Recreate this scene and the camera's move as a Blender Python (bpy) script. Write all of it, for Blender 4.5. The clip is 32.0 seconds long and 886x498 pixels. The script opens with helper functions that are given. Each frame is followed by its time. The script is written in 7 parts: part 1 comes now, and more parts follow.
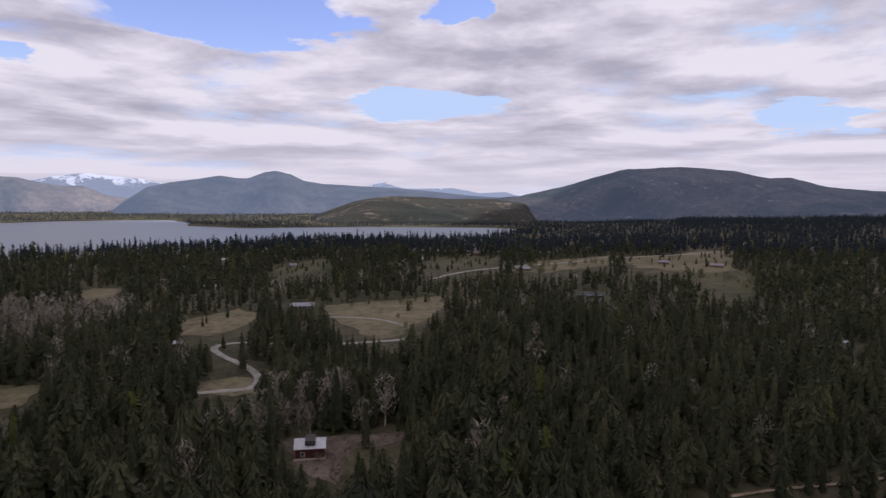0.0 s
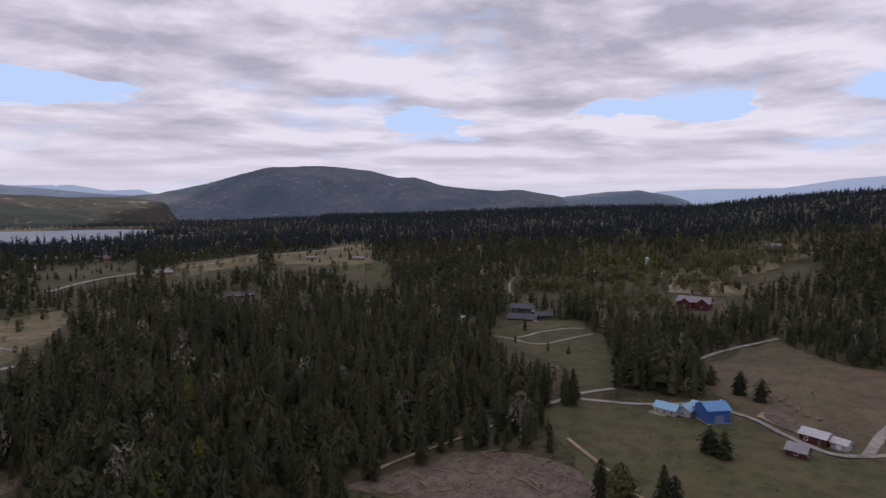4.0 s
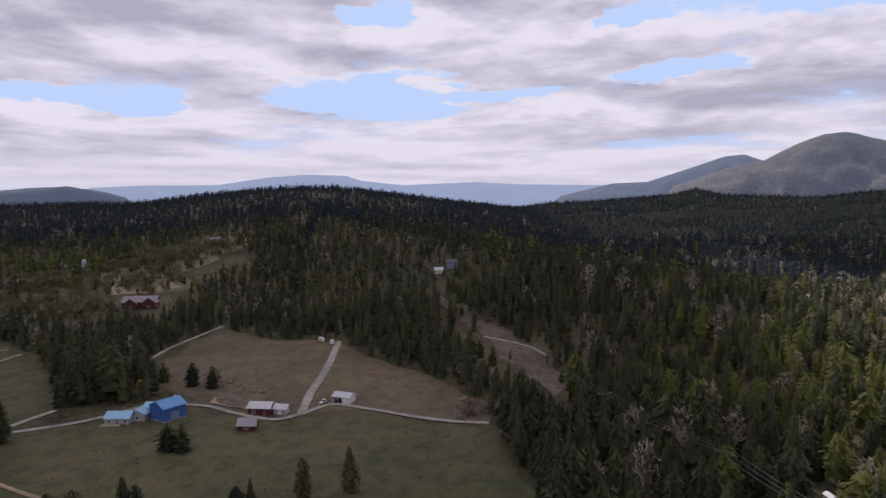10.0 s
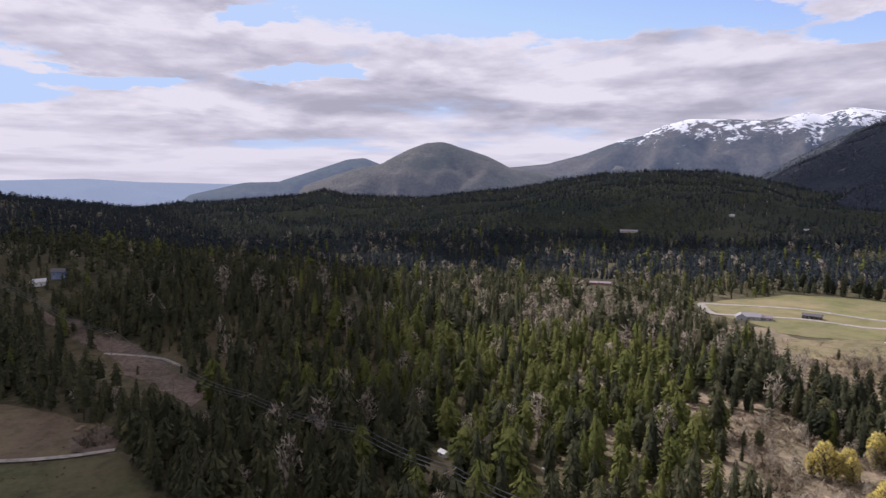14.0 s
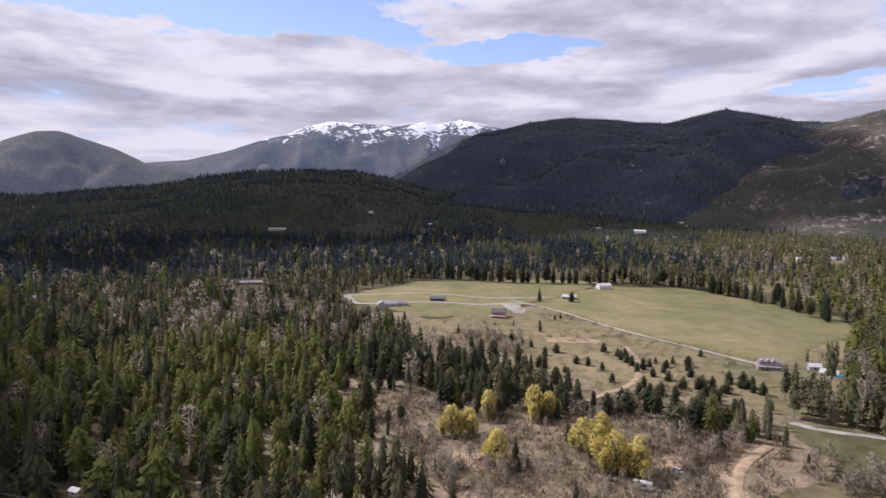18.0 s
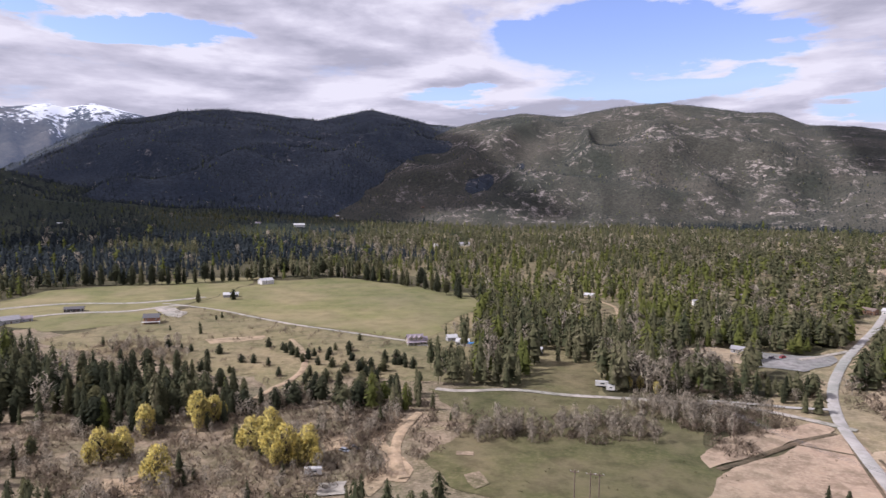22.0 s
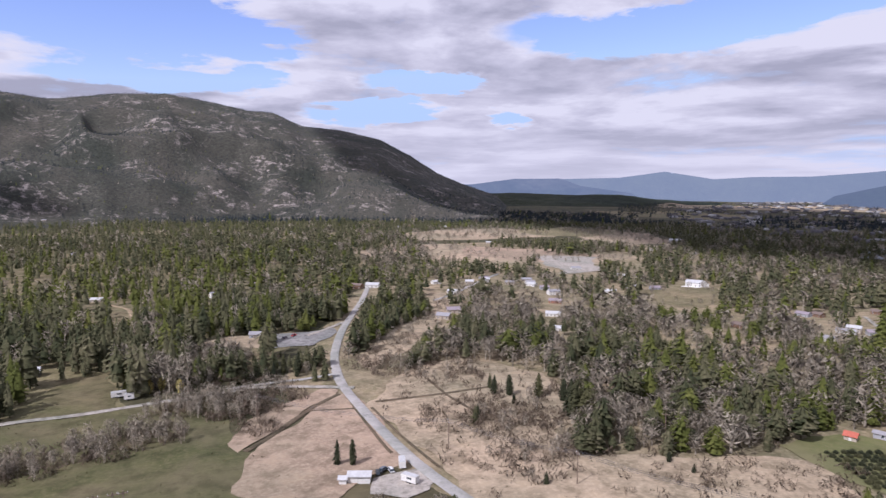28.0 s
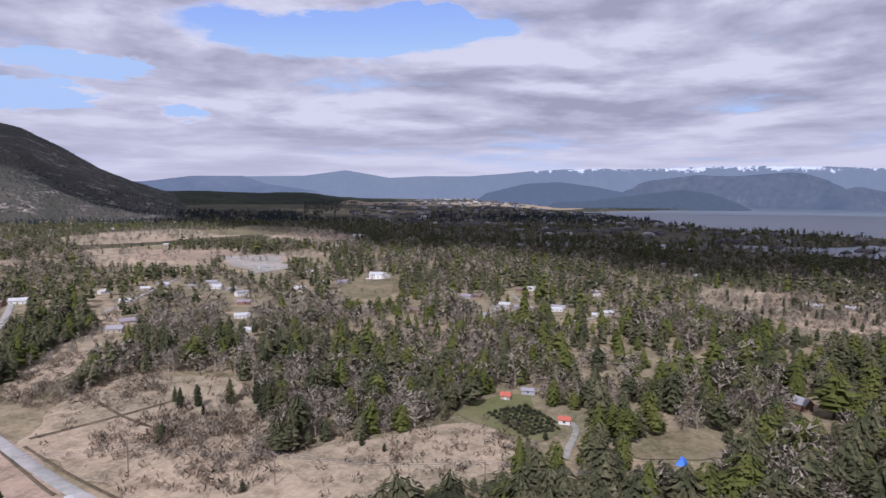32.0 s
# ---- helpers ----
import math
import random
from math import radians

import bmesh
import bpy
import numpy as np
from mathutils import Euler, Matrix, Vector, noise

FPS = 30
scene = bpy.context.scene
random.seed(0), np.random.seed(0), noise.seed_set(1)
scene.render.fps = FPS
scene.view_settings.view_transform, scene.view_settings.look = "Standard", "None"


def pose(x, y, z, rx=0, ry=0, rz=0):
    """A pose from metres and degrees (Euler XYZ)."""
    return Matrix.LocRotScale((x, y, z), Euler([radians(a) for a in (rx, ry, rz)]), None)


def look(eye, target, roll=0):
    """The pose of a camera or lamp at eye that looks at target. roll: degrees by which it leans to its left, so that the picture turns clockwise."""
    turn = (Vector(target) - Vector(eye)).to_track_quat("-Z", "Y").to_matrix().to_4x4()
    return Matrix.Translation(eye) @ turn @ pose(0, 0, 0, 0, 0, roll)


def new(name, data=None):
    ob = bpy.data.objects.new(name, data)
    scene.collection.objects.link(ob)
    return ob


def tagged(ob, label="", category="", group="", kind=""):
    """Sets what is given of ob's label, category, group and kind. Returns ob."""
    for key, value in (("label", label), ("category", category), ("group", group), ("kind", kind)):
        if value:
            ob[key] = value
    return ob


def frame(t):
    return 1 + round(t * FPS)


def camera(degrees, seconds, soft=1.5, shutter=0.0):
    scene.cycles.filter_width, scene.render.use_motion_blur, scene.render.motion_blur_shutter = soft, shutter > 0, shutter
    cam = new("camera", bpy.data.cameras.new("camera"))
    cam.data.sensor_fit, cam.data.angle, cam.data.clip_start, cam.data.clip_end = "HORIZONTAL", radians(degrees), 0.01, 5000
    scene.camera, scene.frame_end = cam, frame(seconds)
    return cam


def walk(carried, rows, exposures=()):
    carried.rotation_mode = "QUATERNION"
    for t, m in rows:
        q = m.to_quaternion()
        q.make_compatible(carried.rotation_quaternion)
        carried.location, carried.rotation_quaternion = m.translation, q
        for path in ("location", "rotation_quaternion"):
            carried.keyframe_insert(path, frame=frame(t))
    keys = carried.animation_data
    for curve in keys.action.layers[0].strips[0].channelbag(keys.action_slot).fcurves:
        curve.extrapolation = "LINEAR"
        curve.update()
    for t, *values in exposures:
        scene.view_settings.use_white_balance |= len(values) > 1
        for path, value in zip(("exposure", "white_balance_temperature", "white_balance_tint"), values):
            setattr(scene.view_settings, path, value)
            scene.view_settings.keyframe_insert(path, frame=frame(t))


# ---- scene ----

cam = camera(69.5, 32.0, soft=1.4, shutter=0.35)
SCALE = 1.5   # metres to one unit of the plan below; the last lines of the file bring all to metres
EYE = 80.0    # the drone hovers 120 m up
# seconds, heading clockwise from +y, pitch, lean to the right (degrees); a drone that hovers and turns on the spot
TURNS = [
    (0.0, 0.00, -4.70, -0.42), (1.0, 7.87, -4.62, -0.33), (2.0, 15.53, -4.61, -0.23), (3.0, 23.24, -4.67, -0.25),
    (3.5, 27.07, -4.69, -0.27), (5.5, 42.23, -4.76, -0.31), (6.5, 49.87, -4.78, -0.29), (7.5, 57.59, -4.78, -0.22),
    (8.5, 65.31, -4.80, -0.14), (9.0, 69.35, -4.82, -0.09), (9.5, 73.71, -4.84, -0.06), (10.0, 78.15, -4.85, -0.08),
    (10.5, 82.53, -4.84, -0.17), (11.0, 86.80, -4.84, -0.26), (12.0, 94.62, -4.84, -0.33), (13.0, 102.45, -4.82, -0.35),
    (14.0, 110.21, -4.76, -0.40), (14.5, 114.07, -4.74, -0.41), (16.5, 129.48, -4.65, -0.45), (17.5, 137.19, -4.66, -0.48),
    (18.5, 144.82, -4.70, -0.46), (19.5, 152.43, -4.76, -0.43), (20.5, 160.03, -4.85, -0.43), (21.5, 167.43, -4.94, -0.39),
    (22.5, 174.34, -5.02, -0.29), (23.5, 181.70, -5.09, -0.28), (24.5, 188.65, -5.15, -0.30), (25.5, 195.57, -5.21, -0.30),
    (27.5, 209.14, -5.28, -0.31), (28.5, 216.25, -5.27, -0.35), (29.5, 223.17, -5.23, -0.35), (30.5, 229.93, -5.24, -0.35),
    (31.5, 236.85, -5.28, -0.38), (32.0, 240.29, -5.31, -0.38),
]
walk(cam, [(t, pose(0, 0, EYE * SCALE, 90 + pitch, 0, -yaw) @ pose(0, 0, 0, 0, 0, -lean)) for t, yaw, pitch, lean in TURNS],
     [(0.0, 0.0, 6150.0, 20.0), (15.0, 0.0, 6100.0, 20.0), (22.0, 0.12, 5950.0, 20.0), (25.0, 0.07, 5800.0, 20.0), (29.0, -0.09, 5680.0, 21.0), (32.0, -0.20, 5600.0, 21.0)])

# ---------------------------------------------------------------- light
SUN_AZ, SUN_EL = 76.0, 46.0


def nd(tree, kind, ins=(), **attrs):
    n = tree.nodes.new(kind)
    for k, v in attrs.items():
        setattr(n, k, v)
    for k, v in dict(ins).items():
        if isinstance(v, bpy.types.NodeSocket):
            tree.links.new(v, n.inputs[k])
        else:
            n.inputs[k].default_value = v
    return n


def ramp(tree, fac, stops):
    n = nd(tree, "ShaderNodeValToRGB", {0: fac})
    els = n.color_ramp.elements
    while len(els) < len(stops):
        els.new(0.5)
    for e, (p, c) in zip(els, stops):
        e.position, e.color = p, (*c, 1) if len(c) == 3 else c
    return n.outputs[0]


def math_n(tree, op, a, b=0.0, c=0.0, clamp=False):
    return nd(tree, "ShaderNodeMath", {0: a, 1: b, 2: c}, operation=op, use_clamp=clamp).outputs[0]


def mix_rgb(tree, fac, a, b, blend="MIX"):
    n = nd(tree, "ShaderNodeMix", {0: fac}, data_type="RGBA", blend_type=blend)
    for sock, v in ((n.inputs[6], a), (n.inputs[7], b)):
        if isinstance(v, bpy.types.NodeSocket):
            tree.links.new(v, sock)
        else:
            sock.default_value = (*v, 1)
    return n.outputs[2]


# openings of blue in the cloud cover: az, height, half-widths (degrees)
GAPS = [
    (-18.5, 14.8, 9.5, 2.0), (1.1, 15.7, 2.5, 1.0), (-33.3, 9.9, 1.6, 0.6), (-2.8, 8.0, 5.5, 0.9), (29, 6.5, 3.6, 1.1),
    (51.8, 7.0, 4.4, 0.9), (45.3, 7.3, 2.5, 0.8), (71.5, 15.0, 2.8, 0.8), (71, 8.5, 7.5, 1.6), (81, 8.8, 4.5, 0.6), (94.5, 14.8, 2.4, 0.6), (98.2, 10.1, 5, 0.6),
    (117.6, 16.0, 20, 1.9), (134.7, 14.3, 5.6, 1.2), (145.8, 12.8, 6, 1.0), (178.5, 13.5, 4.1, 1.6), (172.7, 8.2, 4.2, 0.8),
    (187, 12.8, 10, 3.0), (189.5, 9.0, 9.2, 1.2), (206.2, 6.8, 5.0, 0.9), (210.4, 9.2, 4.5, 0.7), (230.6, 13.2, 11, 1.8), (237.7, 13.9, 3.6, 1.2), (219.5, 5.9, 2.2, 0.7),
]


def build_sky():
    w = bpy.data.worlds.new("sky")
    scene.world = w
    w.use_nodes = True
    t = w.node_tree
    t.nodes.clear()
    sky = nd(t, "ShaderNodeTexSky", sky_type="NISHITA", sun_disc=False, sun_elevation=radians(SUN_EL),
             sun_rotation=radians(SUN_AZ), air_density=1.0, dust_density=0.0, ozone_density=2.5)
    co = nd(t, "ShaderNodeTexCoord").outputs["Generated"]
    sep = nd(t, "ShaderNodeSeparateXYZ", {0: co})
    rise = math_n(t, "MULTIPLY", math_n(t, "LOGARITHM", math_n(t, "MAXIMUM", math_n(t, "ADD", sep.outputs[2], 0.07), 0.02), 2.718), 1.0)
    wide = nd(t, "ShaderNodeCombineXYZ", {0: sep.outputs[0], 1: sep.outputs[1], 2: rise}).outputs[0]
    n1 = nd(t, "ShaderNodeTexNoise", {"Vector": wide, "Scale": 3.6, "Detail": 12.0, "Roughness": 0.61, "Distortion": 0.15}).outputs[0]
    n2 = nd(t, "ShaderNodeTexNoise", {"Vector": wide, "Scale": 7.0, "Detail": 9.0, "Roughness": 0.6, "Distortion": 0.1}).outputs[0]
    n3 = nd(t, "ShaderNodeTexNoise", {"Vector": wide, "Scale": 2.1, "Detail": 3.0, "Roughness": 0.5}).outputs[0]
    az = math_n(t, "MULTIPLY", math_n(t, "ARCTAN2", sep.outputs[0], sep.outputs[1]), 57.29578)
    az = math_n(t, "ADD", az, math_n(t, "MULTIPLY", math_n(t, "LESS_THAN", az, -62.5), 360.0))
    az = math_n(t, "ADD", az, math_n(t, "MULTIPLY_ADD", n1, 18.0, -9.0))
    el = math_n(t, "MULTIPLY", math_n(t, "ARCSINE", sep.outputs[2]), 57.29578)
    el2 = math_n(t, "ADD", el, math_n(t, "MULTIPLY_ADD", n2, 4.6, -2.3))
    hole = None
    for a, e, da, de in GAPS:
        u = math_n(t, "MULTIPLY_ADD", az, 0.70 / da, -a * 0.70 / da)
        v = math_n(t, "MULTIPLY_ADD", el2, 0.70 / de, -e * 0.70 / de)
        q = math_n(t, "SUBTRACT", 1.0, math_n(t, "ADD", math_n(t, "MULTIPLY", u, u), math_n(t, "MULTIPLY", v, v)))
        hole = q if hole is None else nd(t, "ShaderNodeMath", {0: hole, 1: q, 2: 0.3}, operation="SMOOTH_MAX").outputs[0]
    hole = math_n(t, "MAXIMUM", hole, 0.0)
    thick = math_n(t, "SUBTRACT", math_n(t, "MULTIPLY_ADD", n1, 4.2, -1.31), math_n(t, "MULTIPLY", hole, 1.75))
    cover = ramp(t, thick, [(0.0, (0, 0, 0)), (0.22, (0.66, 0.66, 0.66)), (0.5, (1, 1, 1))])
    above = nd(t, "ShaderNodeVectorMath", {0: wide, 1: (0.03, -0.01, 0.10)}, operation="ADD").outputs[0]
    n4 = nd(t, "ShaderNodeTexNoise", {"Vector": above, "Scale": 3.6, "Detail": 9.0, "Roughness": 0.57, "Distortion": 0.15}).outputs[0]
    n5 = nd(t, "ShaderNodeTexNoise", {"Vector": wide, "Scale": 3.6, "Detail": 9.0, "Roughness": 0.57, "Distortion": 0.15}).outputs[0]
    lit = math_n(t, "MULTIPLY_ADD", math_n(t, "SUBTRACT", n5, n4), 3.0, 0.66)
    lit = math_n(t, "ADD", lit, math_n(t, "MULTIPLY_ADD", n3, -0.9, 0.45))
    lit = math_n(t, "ADD", lit, math_n(t, "MULTIPLY", math_n(t, "MINIMUM", thick, 1.0), -0.30))
    cloud = ramp(t, lit, [(0.05, (0.47, 0.46, 0.52)), (0.40, (0.68, 0.655, 0.71)), (0.70, (0.88, 0.85, 0.88))])
    low = ramp(t, math_n(t, "MULTIPLY", el, 0.1), [(0.10, (0.85, 0.85, 0.85)), (0.62, (0, 0, 0))])
    cover = math_n(t, "MAXIMUM", cover, low)
    cloud = mix_rgb(t, math_n(t, "MULTIPLY", low, 0.75), cloud, (0.80, 0.77, 0.82))
    blue = mix_rgb(t, 1.0, sky.outputs[0], (1.16, 0.99, 1.10), "MULTIPLY")
    blue = mix_rgb(t, 1.0, blue, (3.3, 4.3, 5.7), "DARKEN")   # caps the sky colour to hold down the glare round the sun
    a = nd(t, "ShaderNodeBackground", {0: blue, 1: 0.155})
    b = nd(t, "ShaderNodeBackground", {0: cloud, 1: 0.90})
    m = nd(t, "ShaderNodeMixShader", {0: cover, 1: a.outputs[0], 2: b.outputs[0]})
    nd(t, "ShaderNodeOutputWorld", {0: m.outputs[0]})


build_sky()
sun = new("sun", bpy.data.lights.new("sun", "SUN"))
sun.data.energy, sun.data.angle, sun.data.color = 4.6, radians(0.6), (1.0, 0.95, 0.88)
sun.matrix_world = look((0, 0, 900), (-math.sin(radians(SUN_AZ)) * math.cos(radians(SUN_EL)), -math.cos(radians(SUN_AZ)) * math.cos(radians(SUN_EL)), 900 - math.sin(radians(SUN_EL))))

# ---------------------------------------------------------------- materials


def material(name, rough=0.9):
    m = bpy.data.materials.new(name)
    m.use_nodes = True
    t = m.node_tree
    b = t.nodes["Principled BSDF"]
    b.inputs["Roughness"].default_value = rough
    b.inputs["Specular IOR Level"].default_value = 0.2
    return m, t, b


def place_n(t, flat=False):
    """The place of the shaded point, in units of the plan; flat: its ground plan alone."""
    k = 1 / SCALE
    p = nd(t, "ShaderNodeNewGeometry").outputs["Position"]
    return nd(t, "ShaderNodeVectorMath", {0: p, 1: (k, k, 0 if flat else k)}, operation="MULTIPLY").outputs[0]


def noise_n(t, scale, detail=4.0, rough=0.6, co=None, dist=0.0):
    ins = {"Scale": scale, "Detail": detail, "Roughness": rough, "Distortion": dist}
    if co is not None:
        ins["Vector"] = co
    return nd(t, "ShaderNodeTexNoise", ins).outputs[0]


def ground_mat(name, coarse, fine, a, b, c, bump=0.4, rough=0.95, worn=0.55):
    """Several scales of noise blend three tones, with darker worn spots and faint streaks; metres."""
    m, t, p = material(name, rough)
    co = place_n(t)
    n1 = noise_n(t, 1 / coarse, 6, 0.62, co, 0.4)
    n2 = noise_n(t, 1 / fine, 6, 0.7, co)
    n3 = noise_n(t, 1 / (coarse * 0.32), 6, 0.68, co, 0.15)
    n4 = noise_n(t, 1 / (coarse * 3.5), 3, 0.6, co)
    col = mix_rgb(t, ramp(t, n1, [(0.40, (0, 0, 0)), (0.60, (1, 1, 1))]), a, b)
    col = mix_rgb(t, ramp(t, n2, [(0.45, (0, 0, 0)), (0.72, (1, 1, 1))]), col, c)
    dark = 1 - worn * 0.62
    col = mix_rgb(t, 1.0, col, ramp(t, n3, [(0.38, (dark, dark, dark * 0.96)), (0.52, (1, 1, 1)), (0.70, (1.14, 1.12, 1.08))]), "MULTIPLY")
    col = mix_rgb(t, 1.0, col, ramp(t, n4, [(0.36, (0.80, 0.84, 0.78)), (0.62, (1.12, 1.08, 1.04))]), "MULTIPLY")
    t.links.new(col, p.inputs["Base Color"])
    bm_ = nd(t, "ShaderNodeBump", {"Strength": bump, "Distance": fine * 0.3, "Height": n2})
    t.links.new(bm_.outputs[0], p.inputs["Normal"])
    return m


def plain(name, rgb, rough=0.7, metal=0.0, vary=0.12, scale=1.5):
    m, t, p = material(name, rough)
    co = nd(t, "ShaderNodeTexCoord").outputs["Object"]
    n1 = noise_n(t, scale, 5, 0.65, co)
    lo, hi = [max(0, v * (1 - vary)) for v in rgb], [min(1, v * (1 + vary)) for v in rgb]
    t.links.new(ramp(t, n1, [(0.3, lo), (0.7, hi)]), p.inputs["Base Color"])
    p.inputs["Metallic"].default_value = metal
    t.links.new(nd(t, "ShaderNodeBump", {"Strength": 0.15, "Distance": 0.02, "Height": n1}).outputs[0], p.inputs["Normal"])
    return m


def leaf_mat(name, stops, scale=6.0, per_object=False, through_light=0.25, low=0.52, by_tree=True):
    """Foliage: tone by tree, then lighter and darker sprays."""
    m, t, p = material(name, 0.85)
    if per_object:
        src = nd(t, "ShaderNodeObjectInfo").outputs["Random"]
    else:
        src = nd(t, "ShaderNodeNewGeometry").outputs["Random Per Island"]
        if by_tree:
            tree = math_n(t, "MULTIPLY_ADD", noise_n(t, 0.21, 1.0, 0.5, place_n(t, True)), 2.1, -0.55, clamp=True)
            stand_ = math_n(t, "MULTIPLY_ADD", noise_n(t, 0.022, 2.0, 0.5, place_n(t, True)), 2.0, -0.5, clamp=True)
            src = math_n(t, "ADD", math_n(t, "MULTIPLY", src, 0.28), math_n(t, "ADD", math_n(t, "MULTIPLY", tree, 0.44), math_n(t, "MULTIPLY", stand_, 0.28)))
    col = ramp(t, src, stops)
    n = noise_n(t, 1 / scale * 8, 4, 0.7, place_n(t))
    col = mix_rgb(t, 1.0, col, ramp(t, n, [(0.3, (low, low, low)), (0.72, (1.25, 1.25, 1.2))]), "MULTIPLY")
    t.links.new(col, p.inputs["Base Color"])
    p.inputs["Specular IOR Level"].default_value = 0.1
    tr = nd(t, "ShaderNodeBsdfTranslucent", {0: col})
    mx = nd(t, "ShaderNodeMixShader", {0: through_light, 1: p.outputs[0], 2: tr.outputs[0]})
    t.links.new(mx.outputs[0], t.nodes["Material Output"].inputs[0])
    return m


def slope_mat(name, forest, light, rock, rock_amount, air, fine=16.0, snow=None, veil=0.0):
    """A wooded mountainside: dark stands, paler stands and bare rock; far backdrops glow with the blue light of the air (veil)."""
    m, t, p = material(name, 0.95)
    co = place_n(t)
    a = noise_n(t, 1 / 310, 6, 0.62, co, 0.8)
    b = noise_n(t, 1.35 / fine, 5, 0.75, co)
    c = noise_n(t, 1 / 95, 7, 0.72, co, 0.5)
    e = noise_n(t, 1 / 22, 6, 0.75, co, 0.3)
    col = mix_rgb(t, ramp(t, a, [(0.38, (0, 0, 0)), (0.62, (1, 1, 1))]), forest, light)
    col = mix_rgb(t, 1.0, col, ramp(t, b, [(0.32, (0.5, 0.5, 0.5)), (0.7, (1.4, 1.4, 1.4))]), "MULTIPLY")
    r = ramp(t, c, [(0.66 - rock_amount, (0, 0, 0)), (0.74 - rock_amount * 0.8, (1, 1, 1))])
    r = math_n(t, "MULTIPLY", r, ramp(t, e, [(0.50, (0, 0, 0)), (0.60, (1, 1, 1))]))
    r = math_n(t, "MULTIPLY", r, ramp(t, b, [(0.42, (0.25, 0.25, 0.25)), (0.56, (1, 1, 1))]))
    col = mix_rgb(t, r, col, rock)
    if snow:
        z = nd(t, "ShaderNodeSeparateXYZ", {0: co}).outputs[2]
        s = math_n(t, "ADD", math_n(t, "MULTIPLY_ADD", z, 1 / snow[1], -snow[0] / snow[1]), math_n(t, "ADD", math_n(t, "MULTIPLY_ADD", c, 7.5, -4.0), math_n(t, "MULTIPLY_ADD", e, 6.0, -3.1)))
        s = ramp(t, math_n(t, "ADD", s, 0.5), [(0.62, (0, 0, 0)), (0.78, (1, 1, 1))])
        col = mix_rgb(t, s, col, (0.85, 0.87, 0.92))
    t.links.new(col, p.inputs["Base Color"])
    t.links.new(nd(t, "ShaderNodeBump", {"Strength": 0.7, "Distance": fine * 0.5, "Height": b}).outputs[0], p.inputs["Normal"])
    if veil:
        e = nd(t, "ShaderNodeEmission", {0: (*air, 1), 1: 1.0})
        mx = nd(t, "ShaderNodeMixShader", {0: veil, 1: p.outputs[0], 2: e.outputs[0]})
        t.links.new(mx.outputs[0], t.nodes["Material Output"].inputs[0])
    return m


# haze tints, mixed into the far ranges as emission by slope_mat
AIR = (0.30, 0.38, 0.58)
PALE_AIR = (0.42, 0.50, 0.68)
M_FLOOR = ground_mat("forest_floor", 60, 3.0, (0.045, 0.047, 0.022), (0.10, 0.085, 0.05), (0.13, 0.11, 0.065))
M_WATER, _t, _p = material("lake_water", 0.34)
_p.inputs["Base Color"].default_value = (0.10, 0.13, 0.16, 1)
_p.inputs["Specular IOR Level"].default_value = 0.5
_t.links.new(nd(_t, "ShaderNodeBump", {"Strength": 0.35, "Distance": 0.4, "Height": noise_n(_t, 0.12, 3, 0.6, place_n(_t))}).outputs[0], _p.inputs["Normal"])
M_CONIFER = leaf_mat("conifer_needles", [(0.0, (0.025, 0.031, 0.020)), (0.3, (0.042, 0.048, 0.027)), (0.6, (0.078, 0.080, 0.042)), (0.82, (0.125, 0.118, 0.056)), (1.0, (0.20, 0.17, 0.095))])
# olive pines of the east, tones lightened to carry sunlit brightness
M_LIT_PINE = leaf_mat("lit_pine_needles", [(0.0, (0.030, 0.037, 0.021)), (0.3, (0.062, 0.070, 0.036)), (0.55, (0.118, 0.115, 0.062)), (0.78, (0.19, 0.174, 0.103)), (1.0, (0.30, 0.262, 0.18))])
# far conifers, base colour shifted to blue to stand in for distance haze
M_HAZED_FIR = leaf_mat("far_hazed_needles", [(0.0, (0.023, 0.032, 0.040)), (0.6, (0.040, 0.051, 0.058)), (1.0, (0.070, 0.078, 0.074))])
M_BARE = leaf_mat("bare_twigs", [(0.0, (0.26, 0.22, 0.17)), (0.5, (0.40, 0.345, 0.275)), (1.0, (0.58, 0.52, 0.43))], 6.0, False, 0.45, 0.75)
M_BUD = leaf_mat("budding_leaves", [(0.0, (0.14, 0.14, 0.07)), (0.5, (0.23, 0.22, 0.11)), (1.0, (0.36, 0.31, 0.19))], 6.0, False, 0.4, 0.75)
M_LARCH = leaf_mat("larch_needles", [(0.0, (0.052, 0.066, 0.018)), (0.5, (0.115, 0.128, 0.034)), (1.0, (0.20, 0.198, 0.062))])
M_BARK = plain("bark", (0.10, 0.08, 0.065), 0.95, vary=0.3)

